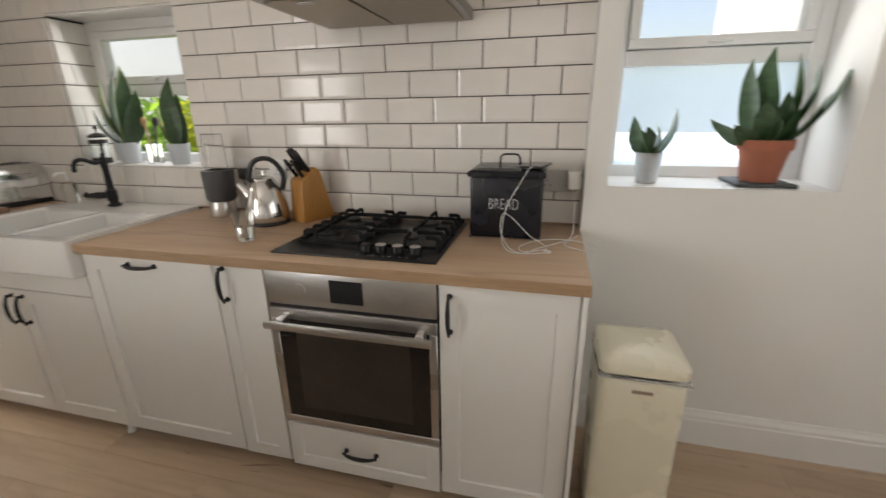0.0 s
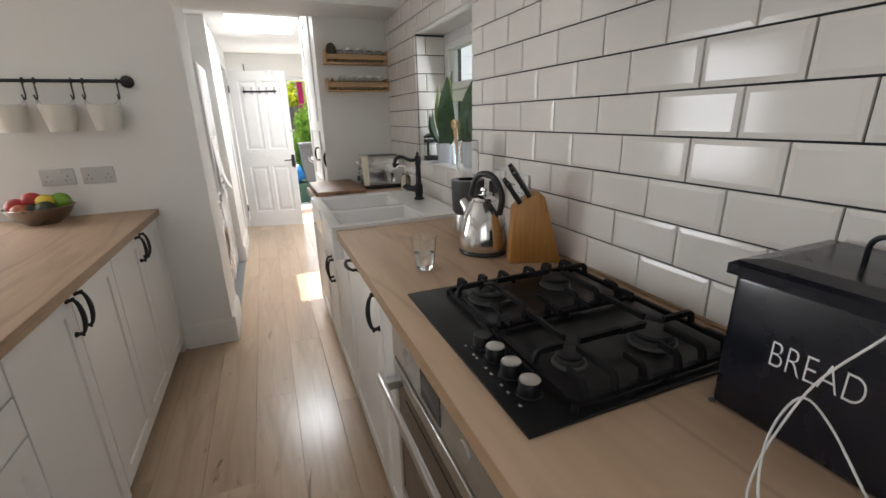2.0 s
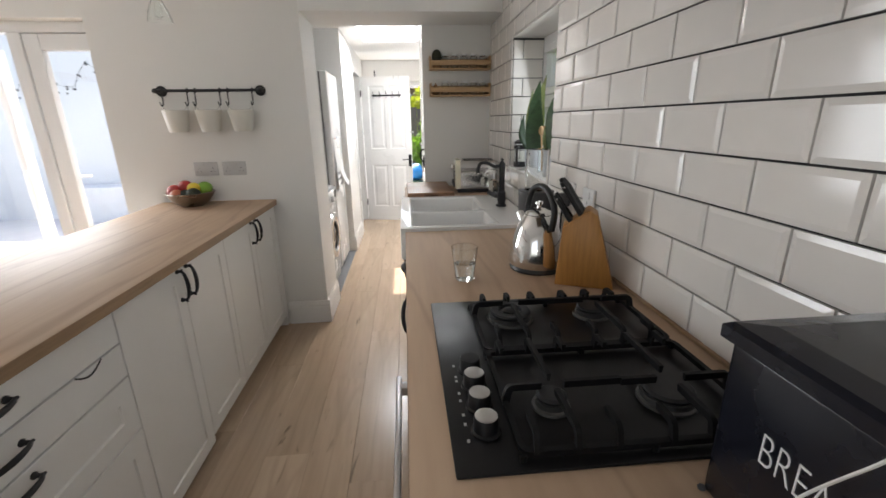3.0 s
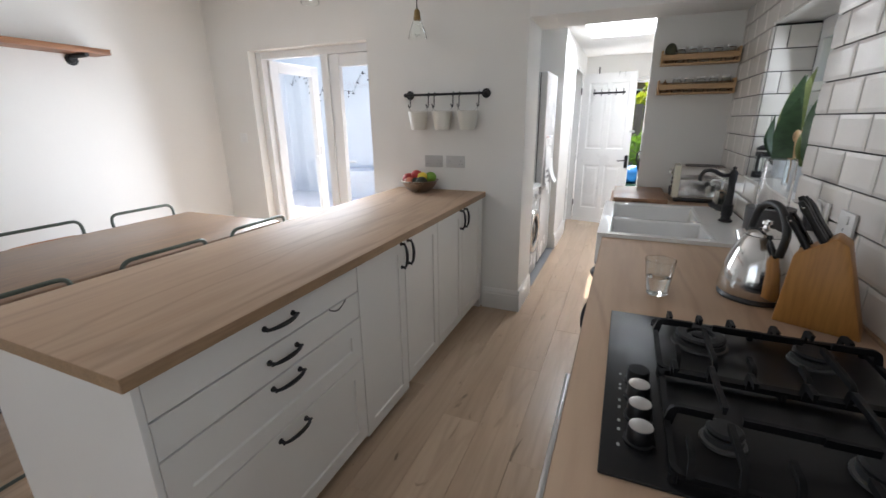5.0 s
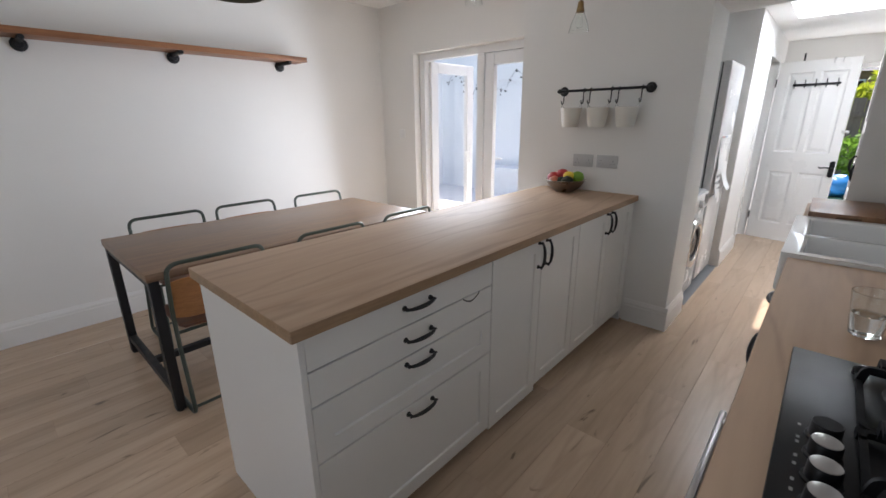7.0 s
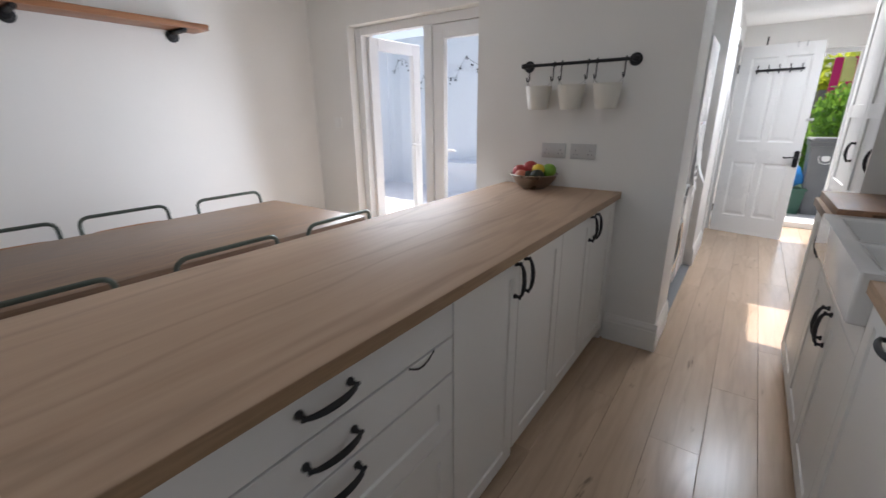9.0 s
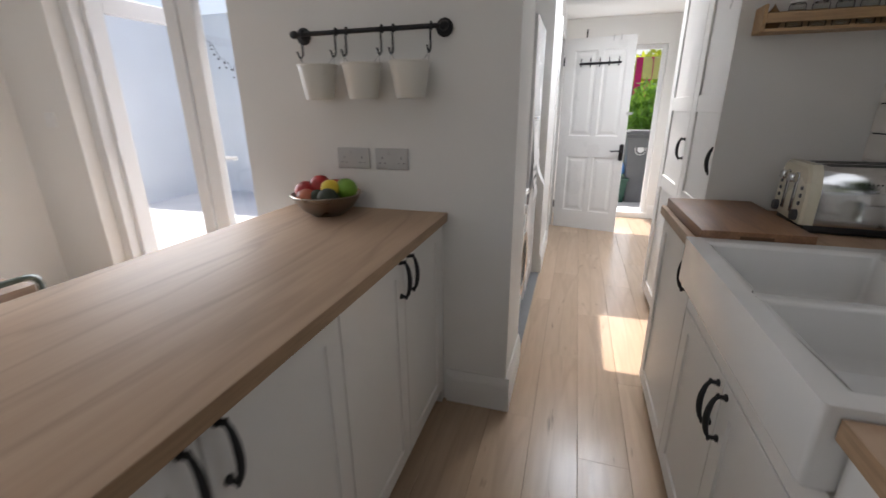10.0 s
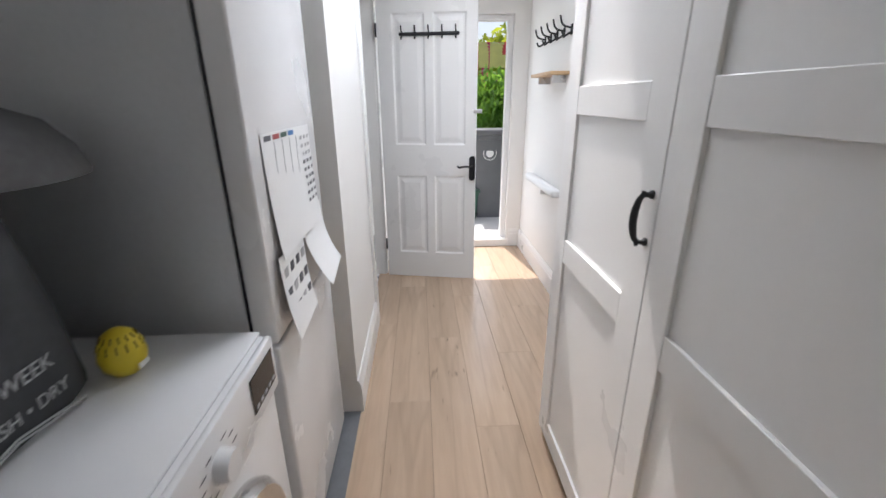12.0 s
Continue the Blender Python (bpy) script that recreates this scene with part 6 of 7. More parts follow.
# ---- plants ----


def blade(base, tip, wide, lean, thick=0.004, cup=0.25):
    """One stiff sword leaf: a lens across, bowed along its length, ending in a point."""
    b, t = Vector(base), Vector(tip)
    up = t - b
    side = up.cross(Vector(lean)).normalized()
    front = side.cross(up).normalized()
    bm = bmesh.new()
    rows = []
    for n in range(11):
        f = n / 10
        c = b + up * f + front * (0.10 * up.length * math.sin(math.pi * f) * 0.6 - 0.06 * up.length * f * f) + side * (0.004 * math.sin(f * 9 + base[0] * 40))
        w = max(0.0012, wide * (0.60 + 1.5 * f - 0.8 * f * f) * (1 - f ** 2.6) * 0.74)
        h = max(0.0006, thick * (1 - 0.7 * f))
        rows.append([bm.verts.new(c + side * u * w + front * (v * h + cup * w * u * u)) for u, v in ((-1, 0), (-0.5, 0.8), (0, 1), (0.5, 0.8), (1, 0), (0.5, -0.8), (0, -1), (-0.5, -0.8))])
    skin(bm, rows)
    return bm


def pot_plant(name, x, y, z, pot_profile, pot_mat, label, leaves, soil_r, soil_z, broad=1.0):
    t = thing(name, (x, y, z), label, "plant")
    part("pot", lathe([(r, z + h) for r, h in pot_profile], (x, y, 0), 28), pot_mat, t)
    part("soil", lathe([(0.001, z + soil_z - 0.004), (soil_r, z + soil_z - 0.004), (soil_r, z + soil_z), (0.001, z + soil_z + 0.003)], (x, y, 0), 20), SOIL, t)
    for dx, dy, tx, ty, tz, w, mt in leaves:
        w *= broad
        part("leaf", blade((x + dx, y + dy, z + soil_z - 0.005), (x + tx, y + ty, z + tz), w, (tx - dx + 0.01, ty - dy - 0.03, 0.02)), mt, t)
    return t


def pot_profile(r0, r1, h, t=0.004, rim=0.0):
    out = [(0.001, 0.0008), (r0, 0.0008), (r0 + 0.001, 0.003)]
    if rim:
        out += [(r1 - 0.006, h - rim), (r1 + 0.003, h - rim), (r1 + 0.004, h)]
    else:
        out += [(r1, h - 0.002), (r1 + 0.0015, h)]
    return out + [(r1 - t, h), (r0 - t + 0.002, t + 0.004), (0.001, t + 0.004)]


SZ = W1[2] + 0.008
pot_plant("snake_plant", -1.310, 2.765, SZ, pot_profile(0.044, 0.056, 0.110), WHITEPOT, "tall snake plant with yellow-edged leaves in a pale pot", [
    (-0.015, 0.01, -0.125, 0.0, 0.43, 0.036, LEAFPALE), (0.0, 0.0, -0.045, 0.02, 0.47, 0.038, LEAF), (0.012, -0.01, 0.05, -0.01, 0.44, 0.038, LEAFPALE), (-0.02, -0.015, -0.14, -0.05, 0.27, 0.040, LEAF),
    (0.02, 0.01, 0.10, -0.03, 0.46, 0.050, LEAF), (0.025, -0.012, 0.185, -0.05, 0.36, 0.056, LEAF), (0.0, -0.02, -0.07, -0.06, 0.30, 0.040, LEAF), (0.01, 0.015, 0.02, 0.03, 0.50, 0.034, LEAFPALE), (-0.01, 0.015, -0.09, 0.03, 0.34, 0.034, LEAF)], 0.05, 0.098, 1.2)
pot_plant("snake_plant", -0.980, 2.765, SZ, pot_profile(0.042, 0.053, 0.105), WHITEPOT, "snake plant with upright leaves in a pale pot", [
    (0.0, 0.0, 0.005, -0.005, 0.43, 0.052, LEAF), (0.015, 0.01, 0.03, 0.01, 0.35, 0.042, LEAF), (-0.015, 0.012, -0.03, 0.03, 0.32, 0.038, LEAF), (-0.012, -0.012, -0.08, -0.02, 0.28, 0.036, LEAFPALE)], 0.047, 0.093, 1.2)
uj = thing("utensil_jar", (-1.155, 2.775, SZ), "glass jar of washing-up brushes on the window sill", "jar")
part("jar", lathe([(0.001, SZ + 0.0008), (0.034, SZ + 0.0008), (0.036, SZ + 0.004), (0.036, SZ + 0.10), (0.0335, SZ + 0.10), (0.033, SZ + 0.006), (0.001, SZ + 0.005)], (-1.155, 2.775, 0), 24), TUMBLER, uj)
for n, (dx, dy, c) in enumerate(((-0.012, 0.0, RACKWOOD), (0.012, 0.008, BLACKPLASTIC), (0.0, -0.012, RACKWOOD))):
    bt = part("brush", rod((-1.155 + dx * 0.6, 2.775 + dy * 0.6, SZ + 0.008), (-1.155 + dx * 2.2, 2.775 + dy * 2, SZ + 0.20), 0.005, 8), c, uj, "upright brush handle")
    part("bristles", ball((-1.155 + dx * 2.3, 2.775 + dy * 2.1, SZ + 0.215), 0.018, 0.014, 0.026, seg=10), SPICE if n == 0 else (BLACKPLASTIC if n == 1 else RACKWOOD), bt)
fp = thing("cafetiere", (-1.475, 2.735, SZ), "glass cafetiere with a black frame on the window sill", "cafetiere")
part("beaker", lathe([(0.001, SZ + 0.012), (0.040, SZ + 0.012), (0.041, SZ + 0.016), (0.041, SZ + 0.135), (0.039, SZ + 0.135), (0.039, SZ + 0.017), (0.001, SZ + 0.0145)], (-1.475, 2.735, 0), 24), TUMBLER, fp)
part("frame", lathe([(0.0415, SZ + 0.001), (0.045, SZ + 0.001), (0.045, SZ + 0.03), (0.0415, SZ + 0.03)], (-1.475, 2.735, 0), 24, closed=True), BLACKPLASTIC, fp)
part("band", lathe([(0.0415, SZ + 0.105), (0.044, SZ + 0.105), (0.044, SZ + 0.125), (0.0415, SZ + 0.125)], (-1.475, 2.735, 0), 24, closed=True), BLACKPLASTIC, fp)
part("lid", lathe([(0.044, SZ + 0.136), (0.043, SZ + 0.146), (0.025, SZ + 0.158), (0.004, SZ + 0.162), (0.004, SZ + 0.178), (0.012, SZ + 0.183), (0.010, SZ + 0.195), (0.001, SZ + 0.198)], (-1.475, 2.735, 0), 24), BLACKPLASTIC, fp)
part("handle", tube(bend([(-1.44, 2.712, SZ + 0.115), (-1.405, 2.690, SZ + 0.118), (-1.405, 2.690, SZ + 0.03), (-1.44, 2.712, SZ + 0.02)], 0.02), 0.007, 8), BLACKPLASTIC, fp)

SZ2 = W2[2] + 0.006
pot_plant("snake_plant", 1.285, 2.70, SZ2, pot_profile(0.036, 0.049, 0.115), ZINC, "small snake plant in a galvanised zinc pot", [
    (-0.01, 0.0, -0.075, 0.0, 0.245, 0.036, LEAF), (0.012, 0.0, 0.085, -0.005, 0.275, 0.052, LEAF), (0.0, 0.01, -0.01, 0.015, 0.21, 0.026, LEAF), (-0.004, -0.01, -0.02, -0.02, 0.19, 0.022, LEAF), (0.01, 0.012, 0.03, 0.03, 0.22, 0.034, LEAF), (-0.012, 0.012, -0.045, 0.02, 0.20, 0.034, LEAF)], 0.043, 0.106, 1.45)
sr = thing("plant_saucer", (1.665, 2.715, SZ2), "dark slate saucer under the terracotta pot", "saucer")
part("saucer", box(1.575, 1.765, 2.625, 2.82, SZ2 + 0.0005, SZ2 + 0.013, 0.003), mat("dark slate", (0.06, 0.062, 0.065), 0.6, vary=0.2, bump=0.2), sr)
pot_plant("snake_plant", 1.672, 2.715, SZ2 + 0.013, pot_profile(0.058, 0.085, 0.150, 0.006, 0.035), TERRACOTTA, "large bushy snake plant in a terracotta pot", [
    (-0.03, 0.0, -0.10, 0.0, 0.42, 0.040, LEAF), (0.0, 0.01, -0.03, 0.02, 0.46, 0.040, LEAF), (0.02, -0.01, 0.055, -0.02, 0.43, 0.042, LEAF), (0.035, 0.01, 0.14, 0.02, 0.41, 0.040, LEAF), (0.045, 0.0, 0.225, -0.01, 0.40, 0.042, LEAF),
    (-0.04, -0.01, -0.20, -0.03, 0.215, 0.034, LEAF), (0.0, -0.03, 0.02, -0.06, 0.31, 0.044, LEAF), (-0.02, 0.02, -0.07, 0.04, 0.34, 0.040, LEAF), (0.03, 0.03, 0.10, 0.06, 0.36, 0.038, LEAF), (-0.035, -0.02, -0.13, -0.07, 0.20, 0.034, LEAF),
    (0.02, 0.01, 0.09, 0.0, 0.33, 0.044, LEAF), (-0.01, -0.02, -0.04, -0.05, 0.28, 0.042, LEAF), (0.04, -0.02, 0.14, -0.05, 0.29, 0.042, LEAF), (0.05, 0.01, 0.185, 0.01, 0.30, 0.040, LEAF), (0.01, -0.02, 0.06, -0.06, 0.25, 0.042, LEAF)], 0.077, 0.138, 1.4)

# pedal bin
pb = thing("kitchen_bin", (1.235, 2.222, 0), "tall cream enamelled kitchen bin with a domed lid", "bin")
part("body", box(1.108, 1.362, 2.102, 2.347, 0.012, 0.585, 0.025, 4), CREAM, pb)
part("base_ring", box(1.112, 1.358, 2.106, 2.343, 0.001, 0.0115), BLACKPLASTIC, pb)
part("liner", box(1.102, 1.368, 2.096, 2.353, 0.5855, 0.597, 0.004), SMOKED, pb, "edge of a clear bin liner")
bm = bmesh.new()
loops = []
for i, z in ((0.006, 0.5975), (0.0, 0.602), (0.0, 0.632), (0.010, 0.648), (0.045, 0.660), (0.10, 0.664)):
    loops.append([])
    for cx, cy, a0 in ((1.365 - 0.03, 2.35 - 0.03, 0), (1.105 + 0.03, 2.35 - 0.03, 90), (1.105 + 0.03, 2.099 + 0.03, 180), (1.365 - 0.03, 2.099 + 0.03, 270)):
        for q in range(5):
            a = radians(a0 + 22.5 * q)
            px, py = cx + 0.03 * math.cos(a), cy + 0.03 * math.sin(a)
            loops[-1].append(bm.verts.new((1.235 + (px - 1.235) * (1 - i / 0.13), 2.2245 + (py - 2.2245) * (1 - i / 0.125), z)))
skin(bm, loops)
part("lid", bm, CREAM, pb, "domed cream lid")
part("hinge", box(1.20, 1.27, 2.3535, 2.362, 0.59, 0.625, 0.002), STEEL, pb)
part("badge", box(1.205, 1.265, 2.1005, 2.1018, 0.540, 0.552, 0.0), STEEL, pb)
part("pedal", box(1.195, 1.275, 2.067, 2.1055, 0.013, 0.028, 0.004), STEEL, pb)

# ---- outside ----
GZ = -0.055
structure("ground", box(-400, 400, -400, 400, GZ - 0.02, GZ), GRASS, "grass and earth reaching to the horizon", "ground")
structure("pavement_garden", box(-9.2, FAR - 0.26, 0.4, 3.4, GZ, GZ + 0.012), PAVING, "pale concrete paving outside the garden doorway", "pavement")
structure("pavement_court", box(-6.3, PATIO - 0.3, -4.6, 0.19, GZ, GZ + 0.012), COURTFLOOR, "white painted concrete floor of the courtyard", "pavement")
# unseen pale slab, added to throw sunlight up onto the frosted pane
structure("pavement_side", box(0.6, 7.0, 3.0, 7.0, GZ, GZ + 0.012), PAVING, "unseen pale slab added to bounce light at the side window", "pavement")
cw = bmesh.new()
box(-6.4, -6.2, -4.8, 0.2, GZ, 2.75, bm=cw)
box(-6.2, PATIO - 0.3, -4.8, -4.6, GZ, 2.6, bm=cw)
structure("wall_courtyard", cw, RENDERWHITE, "tall white painted courtyard wall", "wall")
structure("wall_court_ledge", box(-6.195, -5.75, -3.3, 0.18, GZ + 0.012, 0.50), RENDERWHITE, "low white painted ledge in the courtyard", "wall")
structure("wall_neighbour", box(2.75, 7.0, 7.0, 7.2, GZ, 4.2), RENDERWHITE, "white rendered wall beyond the side window", "wall")
structure("wall_neighbour_west", box(-9.0, -3.2, 5.2, 5.4, GZ, 3.2), RENDERWHITE, "white rendered wall beyond the sink window", "wall")

fl = thing("flower_string", (-6.19, -3.0, 2.1), "string of small dark dried flowers along the courtyard wall", "garland")
rng = random.Random(5)
pts = [(-6.19, -4.4 + 0.115 * n, 2.16 + 0.18 * math.sin(n * 0.9) + rng.uniform(-0.1, 0.1)) for n in range(26)]
part("string", tube(pts, 0.003, 5), FLOWER, fl)
for n, (x, y, z) in enumerate(pts):
    for q in range(2 if n % 3 else 3):
        dy, dz = rng.uniform(-0.03, 0.03), rng.uniform(-0.16, 0.02)
        part("flower", ball((x + 0.012, y + dy, z + dz), 0.010, rng.uniform(0.012, 0.022), rng.uniform(0.012, 0.02), seg=6), FLOWER, fl)


def leaves_mesh(centre, radii, count, size, seed, tall=0.0):
    """Many small pointed leaves filling an uneven cloud."""
    r = random.Random(seed)
    verts, faces = [], []
    lumps = [(Vector((r.uniform(-0.6, 0.6), r.uniform(-0.6, 0.6), r.uniform(-0.65, 0.75))), r.uniform(0.32, 0.6)) for _ in range(14)]
    for _ in range(count):
        lump, s = r.choice(lumps)
        d = Vector((r.gauss(0, 1), r.gauss(0, 1), r.gauss(0, 1))).normalized() * s * r.uniform(0.55, 1.05)
        p = lump + d
        c = Vector((centre[0] + p.x * radii[0], centre[1] + p.y * radii[1], centre[2] + p.z * radii[2]))
        u = Vector((r.gauss(0, 1), r.gauss(0, 1), r.gauss(0, 1) + tall)).normalized()
        v = u.orthogonal().normalized()
        v.rotate(Matrix.Rotation(r.uniform(0, 6.28), 3, u))
        w = u.cross(v)
        a = size * r.uniform(0.7, 1.4)
        n = len(verts)
        verts += [c - u * a, c + v * a * 0.38 + w * a * 0.1, c + u * a, c - v * a * 0.38 + w * a * 0.1]
        faces += [(n, n + 1, n + 2), (n, n + 2, n + 3)]
    me = bpy.data.meshes.new("crown")
    me.from_pydata([tuple(q) for q in verts], [], faces)
    return me


def plant_out(name, at, radii, count, size, seed, mt, label, category, trunk=0.05, tall=0.0):
    t = thing(name, (at[0], at[1], GZ), label, category)
    r = random.Random(seed)
    bm = tube([(at[0], at[1], GZ), (at[0] + 0.03, at[1], (GZ + at[2]) / 2), (at[0], at[1] + 0.04, at[2])], trunk, 8, radii=[trunk, trunk * 0.8, trunk * 0.4])
    for n in range(7):
        a = r.uniform(0, 6.28)
        start = Vector((at[0], at[1], GZ + (at[2] - GZ) * r.uniform(0.4, 0.9)))
        end = Vector((at[0] + radii[0] * 0.75 * math.cos(a), at[1] + radii[1] * 0.75 * math.sin(a), at[2] + radii[2] * r.uniform(-0.2, 0.7)))
        tube([start, (start + end) / 2 + Vector((0, 0, 0.05)), end], trunk * 0.4, 6, bm, radii=[trunk * 0.5, trunk * 0.3, trunk * 0.1])
    part("trunk", bm, BARK, t)
    me = leaves_mesh(at, radii, count, size, seed, tall)
    me.transform(Matrix.Translation((-at[0], -at[1], -GZ)))
    me.materials.append(mt)
    ob = new("crown", me)
    ob.parent = t
    return t


plant_out("bush", (-8.4, 2.75, 0.75), (0.55, 0.75, 0.85), 5200, 0.055, 11, FOLIAGE, "feathery bright green bush behind the wheelie bin", "bush", 0.03, 1.6)
plant_out("bush", (-8.9, 1.6, 0.6), (0.6, 0.7, 0.75), 3600, 0.055, 12, FOLIAGE, "bright green bush beside the garden path", "bush", 0.03, 0.8)
plant_out("tree", (-12.5, 3.3, 1.75), (1.3, 1.5, 0.85), 5200, 0.11, 13, FOLIAGELIGHT, "sunlit yellow-green tree at the end of the garden", "tree", 0.12)
plant_out("tree", (-14.0, 0.6, 1.9), (1.6, 2.0, 1.1), 4200, 0.12, 14, FOLIAGE, "green garden tree behind the fence", "tree", 0.12)
for n, (x, y, z, mt) in enumerate(((-2.9, 4.2, 0.45, FOLIAGE), (-1.5, 4.3, 0.50, FOLIAGELIGHT), (0.2, 4.6, 0.7, FOLIAGE), (0.75, 6.3, 2.7, FOLIAGELIGHT))):
    plant_out("bush", (x, y, z), (0.85, 0.6, 1.3 if z > 2 else 0.95), 3400, 0.075, 20 + n, mt, "leafy green garden shrub outside the kitchen windows", "bush", 0.04)

fe = thing("garden_fence", (-11.0, 1.6, GZ), "weathered grey board fence at the end of the garden", "fence")
for n in range(40):
    y = -2.4 + n * 0.2
    part("board", box(-11.02, -11.0, y + 0.004, y + 0.196, GZ + 0.02, 1.72 + 0.02 * (n % 3)), FENCEGREY, fe, smooth=False)
for z in (0.4, 1.4):
    part("rail", box(-10.998, -10.95, -2.4, 5.6, z, z + 0.09), FENCEGREY, fe)

bn = thing("wheelie_bin", (-7.15, 2.585, GZ), "dark grey wheelie bin with a white council badge", "wheelie bin")
bz = GZ + 0.012
bm = bmesh.new()
skin(bm, [[bm.verts.new((x, y, z)) for x, y in ((-6.90 - i, 2.345 + i, ), (-6.90 - i, 2.825 - i), (-7.42 + i, 2.825 - i), (-7.42 + i, 2.345 + i))] for z, i in ((bz + 0.05, 0.06), (bz + 0.93, 0.012), (bz + 0.935, 0.0), (bz + 0.985, 0.0))])
bmesh.ops.bevel(bm, geom=[e for e in bm.edges if abs(e.verts[0].co.z - e.verts[1].co.z) > 0.3], offset=0.03, segments=3, profile=0.5, affect="EDGES")
part("body", bm, BINGREY, bn)
bm = box(-7.43, -6.885, 2.335, 2.835, bz + 0.986, bz + 1.035, 0.02, 3)
part("lid", bm, BINGREY, bn)
part("lid_grip", rod((-6.90, 2.38, bz + 1.03), (-6.90, 2.79, bz + 1.03), 0.016, 10), BINGREY, bn)
for y in (2.40, 2.77):
    part("wheel", tube([(-7.40, y - 0.025, bz + 0.10), (-7.40, y + 0.025, bz + 0.10)], 0.1, 20), BLACKPLASTIC, bn)
part("front_foot", box(-7.05, -6.965, 2.42, 2.75, bz + 0.0005, bz + 0.05), BINGREY, bn)
for q in range(28):
    a = 2 * math.pi * q / 28
    part("badge_mark", box(-6.921, -6.9185, 2.545 + 0.075 * math.cos(a) - 0.005, 2.545 + 0.075 * math.cos(a) + 0.005, bz + 0.78 + 0.075 * math.sin(a) - 0.007, bz + 0.78 + 0.075 * math.sin(a) + 0.007), WHITELETTER, bn)
part("badge", tube([(-6.922, 2.545, bz + 0.78), (-6.9185, 2.545, bz + 0.78)], 0.045, 20), WHITELETTER, bn, "round white badge")
gb = thing("recycling_box", (-7.1, 2.17, GZ), "dark green plastic recycling box on the paving", "recycling box")
bm = bmesh.new()
skin(bm, [[bm.verts.new((-7.1 + sx * (0.19 + i), 2.17 + sy * (0.22 + i), z)) for sx, sy in ((1, -1), (1, 1), (-1, 1), (-1, -1))] for z, i in ((bz + 0.001, 0), (bz + 0.33, 0.03), (bz + 0.33, 0.045), (bz + 0.36, 0.045))])
part("box", bm, GREENPLASTIC, gb)
bb = thing("blue_bag", (-7.1, 2.17, bz + 0.36), "bright blue plastic bag in the recycling box", "bag")
bm = ball((-7.08, 2.19, bz + 0.50), 0.19, 0.20, 0.16, seg=18)
for v in bm.verts:
    v.co += Vector((noise.noise(v.co * 9), noise.noise(v.co * 9 + Vector((5, 0, 0))), noise.noise(v.co * 9 + Vector((0, 7, 0))))) * 0.05
    v.co.z = max(v.co.z, bz + 0.362)
part("bag", bm, BLUEPLASTIC, bb)

ln = thing("washing_line", (-9.6, 2.6, GZ), "washing line with red, pink and yellow cloths", "washing line")
for y in (0.2, 4.6):
    part("post", rod((-9.6, y, GZ), (-9.6, y, 2.25), 0.03, 10), ZINC, ln)
part("line", rod((-9.6, 0.2, 2.2), (-9.6, 4.6, 2.2), 0.004, 6), WHITEPLASTIC, ln)
for y0, y1, z0, mt, nm in ((2.75, 3.20, 1.82, YELLOWCLOTH, "yellow cloth"), (2.95, 3.35, 2.02, REDCLOTH, "red cloth"), (2.62, 2.74, 1.55, PINK, "pink cloth"), (2.80, 2.93, 1.50, PINK, "pink cloth"), (3.4, 3.8, 1.6, REDCLOTH, "red cloth"), (1.5, 1.9, 1.7, YELLOWCLOTH, "yellow cloth")):
    bm = bmesh.new()
    rows = []
    for q in range(9):
        f = q / 8
        z = 2.21 + (z0 - 2.21) * f
        rows.append([bm.verts.new((-9.6 + dx + 0.04 * f * math.sin(14 * (y0 + (y1 - y0) * h)), y0 + (y1 - y0) * h, z)) for dx, hs in ((0.004, (0, .25, .5, .75, 1)), (-0.004, (1, .75, .5, .25, 0))) for h in hs])
    skin(bm, rows)
    c = part("cloth", bm, mt, ln, nm)

ho = thing("neighbour_house", (-32.0, 6.0, GZ), "far brick house with a slate roof", "house")
part("wall", box(-36.0, -32.0, 0.0, 9.0, GZ, 3.7), BRICK, ho)
bm = bmesh.new()
skin(bm, [[bm.verts.new(v) for v in ((-36.3, y, 3.7), (-31.7, y, 3.7), (-34.0, y, 4.7))] for y in (-0.3, 9.3)])
part("roof", bm, ROOF, ho, smooth=False)
for y in (1.5, 4.5, 7.0):
    for z in (2.0,):
        wv = part("window", box(-31.998, -31.94, y, y + 1.2, z, z + 1.3), UPVC, ho)
        part("pane", box(-31.938, -31.93, y + 0.08, y + 1.12, z + 0.08, z + 1.22), OVENGLASS, wv)

# ---- wall tiles ----
north = bpy.data.objects["wall_north"]
PITCH_X, PITCH_Z, TW, TH = 0.2025, 0.1025, 0.1978, 0.0978
tile_meshes = {}


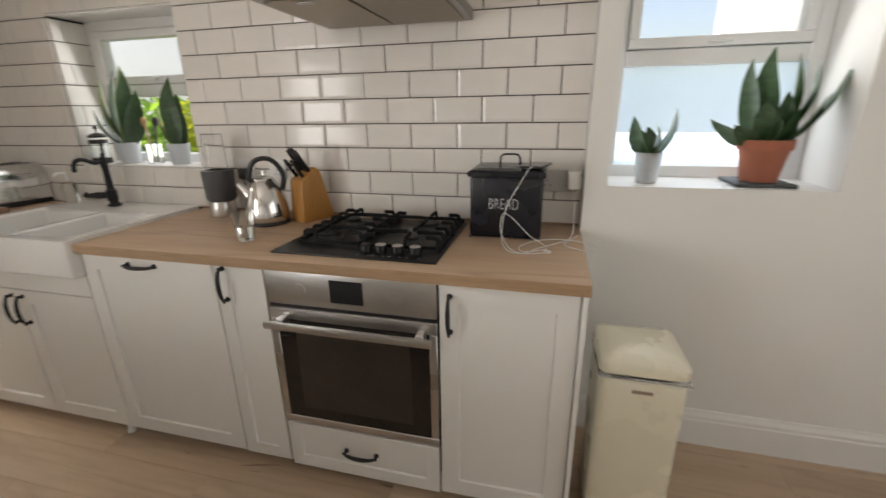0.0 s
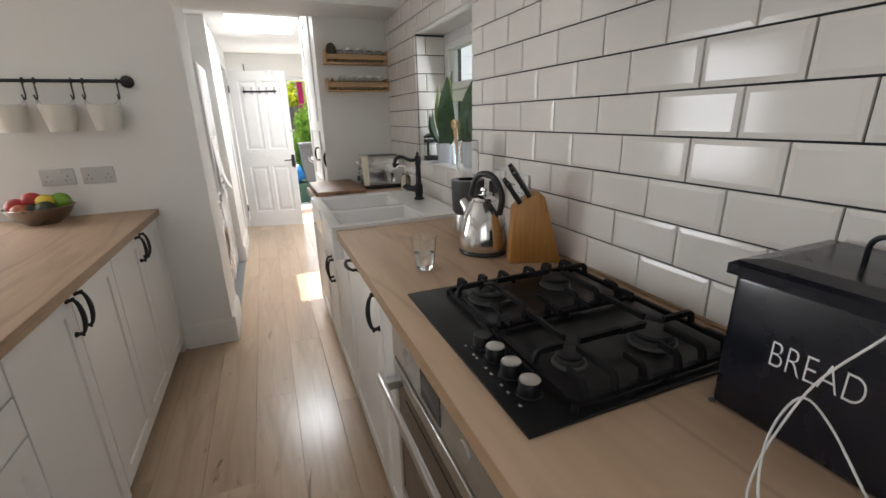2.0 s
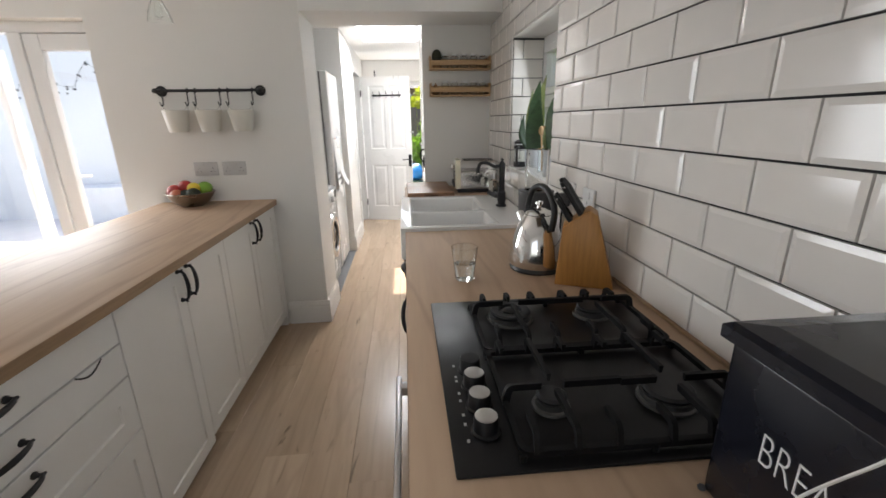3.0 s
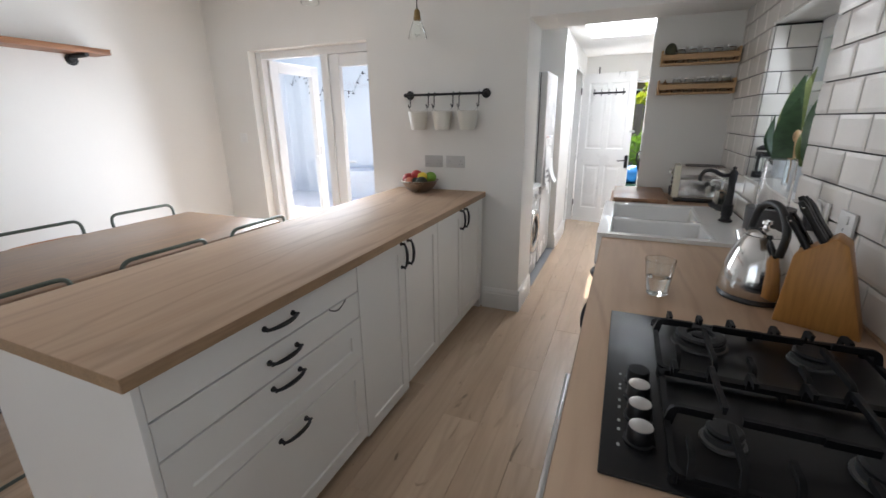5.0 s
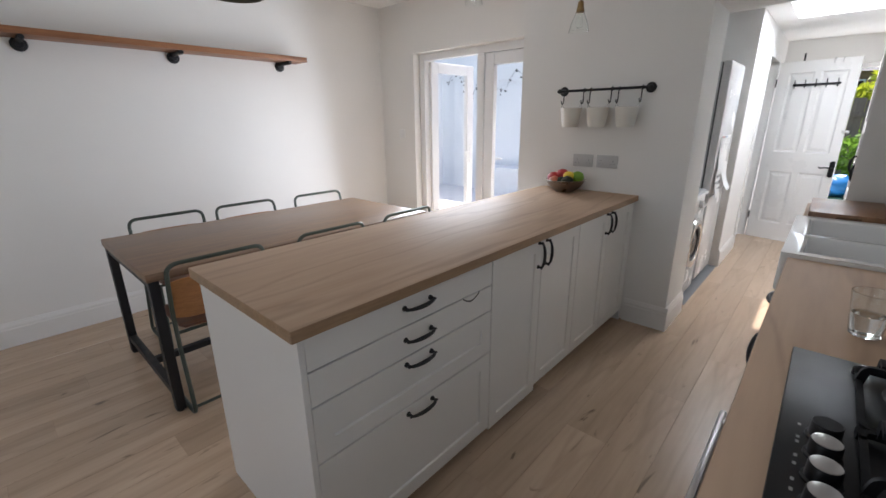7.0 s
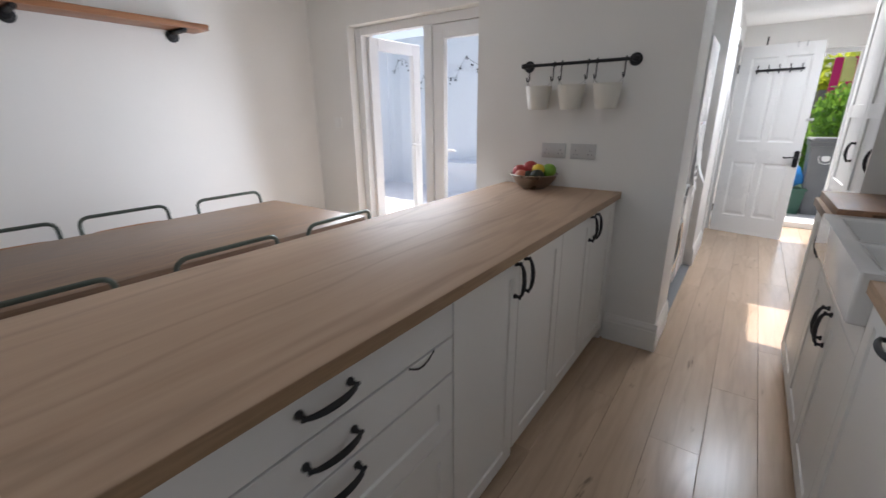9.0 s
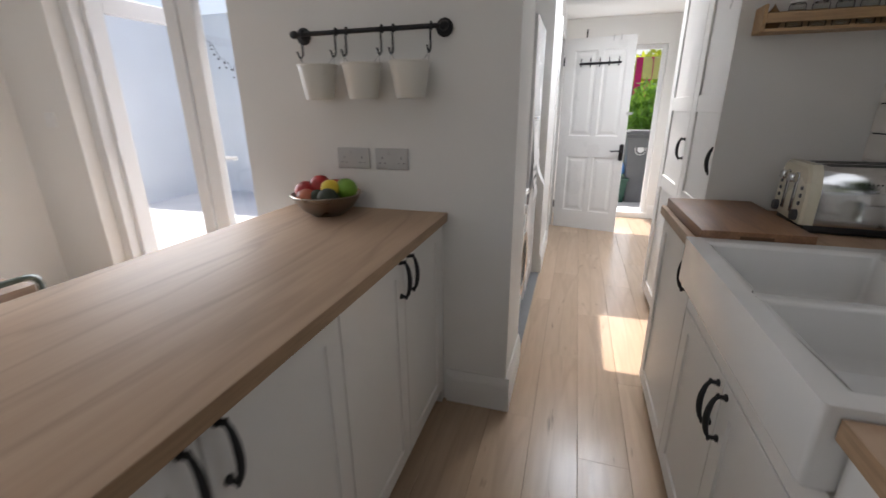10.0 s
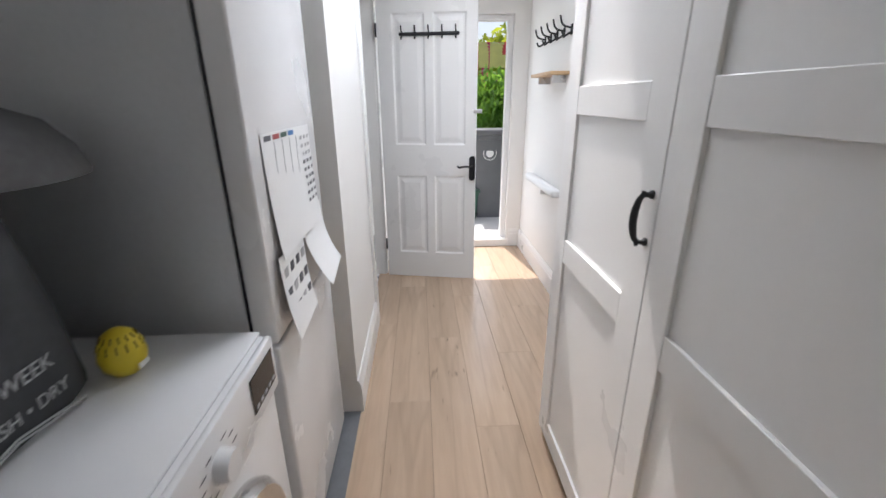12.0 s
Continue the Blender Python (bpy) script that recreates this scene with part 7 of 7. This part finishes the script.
def tile_mesh(w, h, cut):
    """A bevelled metro tile lying in x and z, facing -y; a side that was cut has no bevel."""
    key = (round(w, 3), round(h, 3), cut)
    if key not in tile_meshes:
        l, r, d, u = cut
        b = 0.0115
        il, ir, id_, iu = (0.0 if l else b), (0.0 if r else b), (0.0 if d else b), (0.0 if u else b)
        x0, x1, z0, z1 = -w / 2, w / 2, -h / 2, h / 2
        v = [(x0, 0.006, z0), (x1, 0.006, z0), (x1, 0.006, z1), (x0, 0.006, z1),
             (x0, -0.0014, z0), (x1, -0.0014, z0), (x1, -0.0014, z1), (x0, -0.0014, z1),
             (x0 + il, -0.004, z0 + id_), (x1 - ir, -0.004, z0 + id_), (x1 - ir, -0.004, z1 - iu), (x0 + il, -0.004, z1 - iu)]
        f = [(0, 1, 5, 4), (1, 2, 6, 5), (2, 3, 7, 6), (3, 0, 4, 7), (4, 5, 9, 8), (5, 6, 10, 9), (6, 7, 11, 10), (7, 4, 8, 11), (8, 9, 10, 11)]
        me = bpy.data.meshes.new("tile")
        me.from_pydata(v, [], f)
        me.materials.append(TILE)
        tile_meshes[key] = me
    return tile_meshes[key]


def lay(x0, x1, z0, z1, cut, m=Matrix.Identity(4), y=TILED):
    if x1 - x0 < 0.012 or z1 - z0 < 0.012:
        return
    ob = new("tile", tile_mesh(x1 - x0, z1 - z0, cut))
    ob.parent = north
    ob.matrix_basis = m @ Matrix.Translation(((x0 + x1) / 2, y, (z0 + z1) / 2)) @ pose(0, 0, 0, rng.uniform(-0.22, 0.22), 0, rng.uniform(-0.22, 0.22))


def rows_of(u0, u1, z_low, z_high, holes, m=Matrix.Identity(4), y=TILED, shift=0.0):
    row = math.floor((z_low - 0.9165) / PITCH_Z)
    while 0.9165 + row * PITCH_Z < z_high:
        a, b = 0.9165 + row * PITCH_Z, 0.9165 + row * PITCH_Z + TH
        za, zb = max(a, z_low), min(b, z_high)
        first = (0.132 if row % 2 else 0.031) + shift
        n = math.floor((u0 - first) / PITCH_X)
        while first + n * PITCH_X < u1:
            x0, x1 = max(first + n * PITCH_X + 0.0015, u0), min(first + n * PITCH_X + 0.0015 + TW, u1)
            if u1 - x1 < 0.025:
                x1 = u1
            if x0 > u1 - 0.025:
                break
            pieces = [(x0, x1, za, zb)]
            for h0, h1, low, high in holes:
                rest = []
                for p0, p1, q0, q1 in pieces:
                    if p1 <= h0 or p0 >= h1 or q1 <= low or q0 >= high:
                        rest.append((p0, p1, q0, q1))
                        continue
                    if p0 < h0:
                        rest.append((p0, h0 - 0.001, q0, q1))
                    if p1 > h1:
                        rest.append((h1 + 0.001, p1, q0, q1))
                    p0, p1 = max(p0, h0), min(p1, h1)
                    if q0 < low:
                        rest.append((p0, p1, q0, low - 0.001))
                    if q1 > high:
                        rest.append((p0, p1, high + 0.001, q1))
                pieces = rest
            for p0, p1, q0, q1 in pieces:
                full0, full1 = first + n * PITCH_X + 0.0015, first + n * PITCH_X + 0.0015 + TW
                lay(p0, p1, q0, q1, (p0 > full0 + 0.002, p1 < full1 - 0.002, q0 > a + 0.002, q1 < b - 0.002), m, y)
            n += 1
        row += 1


rows_of(PIER, 1.048, 0.9165, TOP - 0.002, [W1])
rows_of(END + 0.001, PIER, 0.9165, 2.038, [W1])
# the window's tiled reveals: the side that faces the cooker, the other side and the head
rows_of(TILED + 0.008, 2.860, W1[2] + 0.009, W1[3] - 0.008, [], Matrix.Translation((W1[0], 0, 0)) @ Matrix.Rotation(radians(90), 4, "Z"), -0.006, 0.08)
rows_of(-2.860, -TILED - 0.008, W1[2] + 0.009, W1[3] - 0.008, [], Matrix.Translation((W1[1], 0, 0)) @ Matrix.Rotation(radians(-90), 4, "Z"), -0.006, 0.04)
north_head = box(W1[0], W1[1], TILED + 0.001, 2.861, W1[3] - 0.007, W1[3] - 0.0005)
tagged(part("trim_window_head", north_head, TILE, smooth=False), "white tiled window head", "trim", kind="structure")
tagged(part("trim_tile_edge", box(1.0485, 1.0495, TILED - 0.005, TILED + 0.006, 0.9165, TOP - 0.002), GLOSSWHITE), "thin white edge strip of the tiling", "trim", kind="structure")

# ---- floorboards ----
ground_floor = bpy.data.objects["floor"]
plank_meshes = {}


def plank_mesh(l, w):
    key = (round(l, 3), round(w, 3))
    if key not in plank_meshes:
        me = bpy.data.meshes.new("plank")
        bm = bmesh.new()
        c = 0.0016
        loops = [[bm.verts.new((sx * (l / 2 - i), sy * (w / 2 - i), z)) for sx, sy in ((-1, -1), (1, -1), (1, 1), (-1, 1))] for i, z in ((0, -0.0075), (0, -0.0008), (c, 0))]
        skin(bm, loops)
        bm.to_mesh(me)
        bm.free()
        me.materials.append(PLANK)
        plank_meshes[key] = me
    return plank_meshes[key]


W_, L_ = 0.192, 1.285
y, row = SOUTH + 0.012, 0
while y < 2.66:
    w_ = min(W_, 2.66 - y)
    x = FAR + 0.005 - (row * 0.43 % 1.0) * L_
    while x < EAST - 0.01:
        a, c = max(x, (FAR + 0.005)), min(x + L_, EAST - 0.01)
        if y + w_ < 1.27:
            a = max(a, PATIO - 0.155 if -1.3 < y < 0.0 else PATIO + 0.002)
        if c - a > 0.02 and not (a < -3.6 and y < 0.2):
            ob = new("plank", plank_mesh(c - a, w_ - 0.0012))
            ob.parent = ground_floor
            ob.location = ((a + c) / 2, y + w_ / 2, 0)
        x += L_
    y += W_
    row += 1
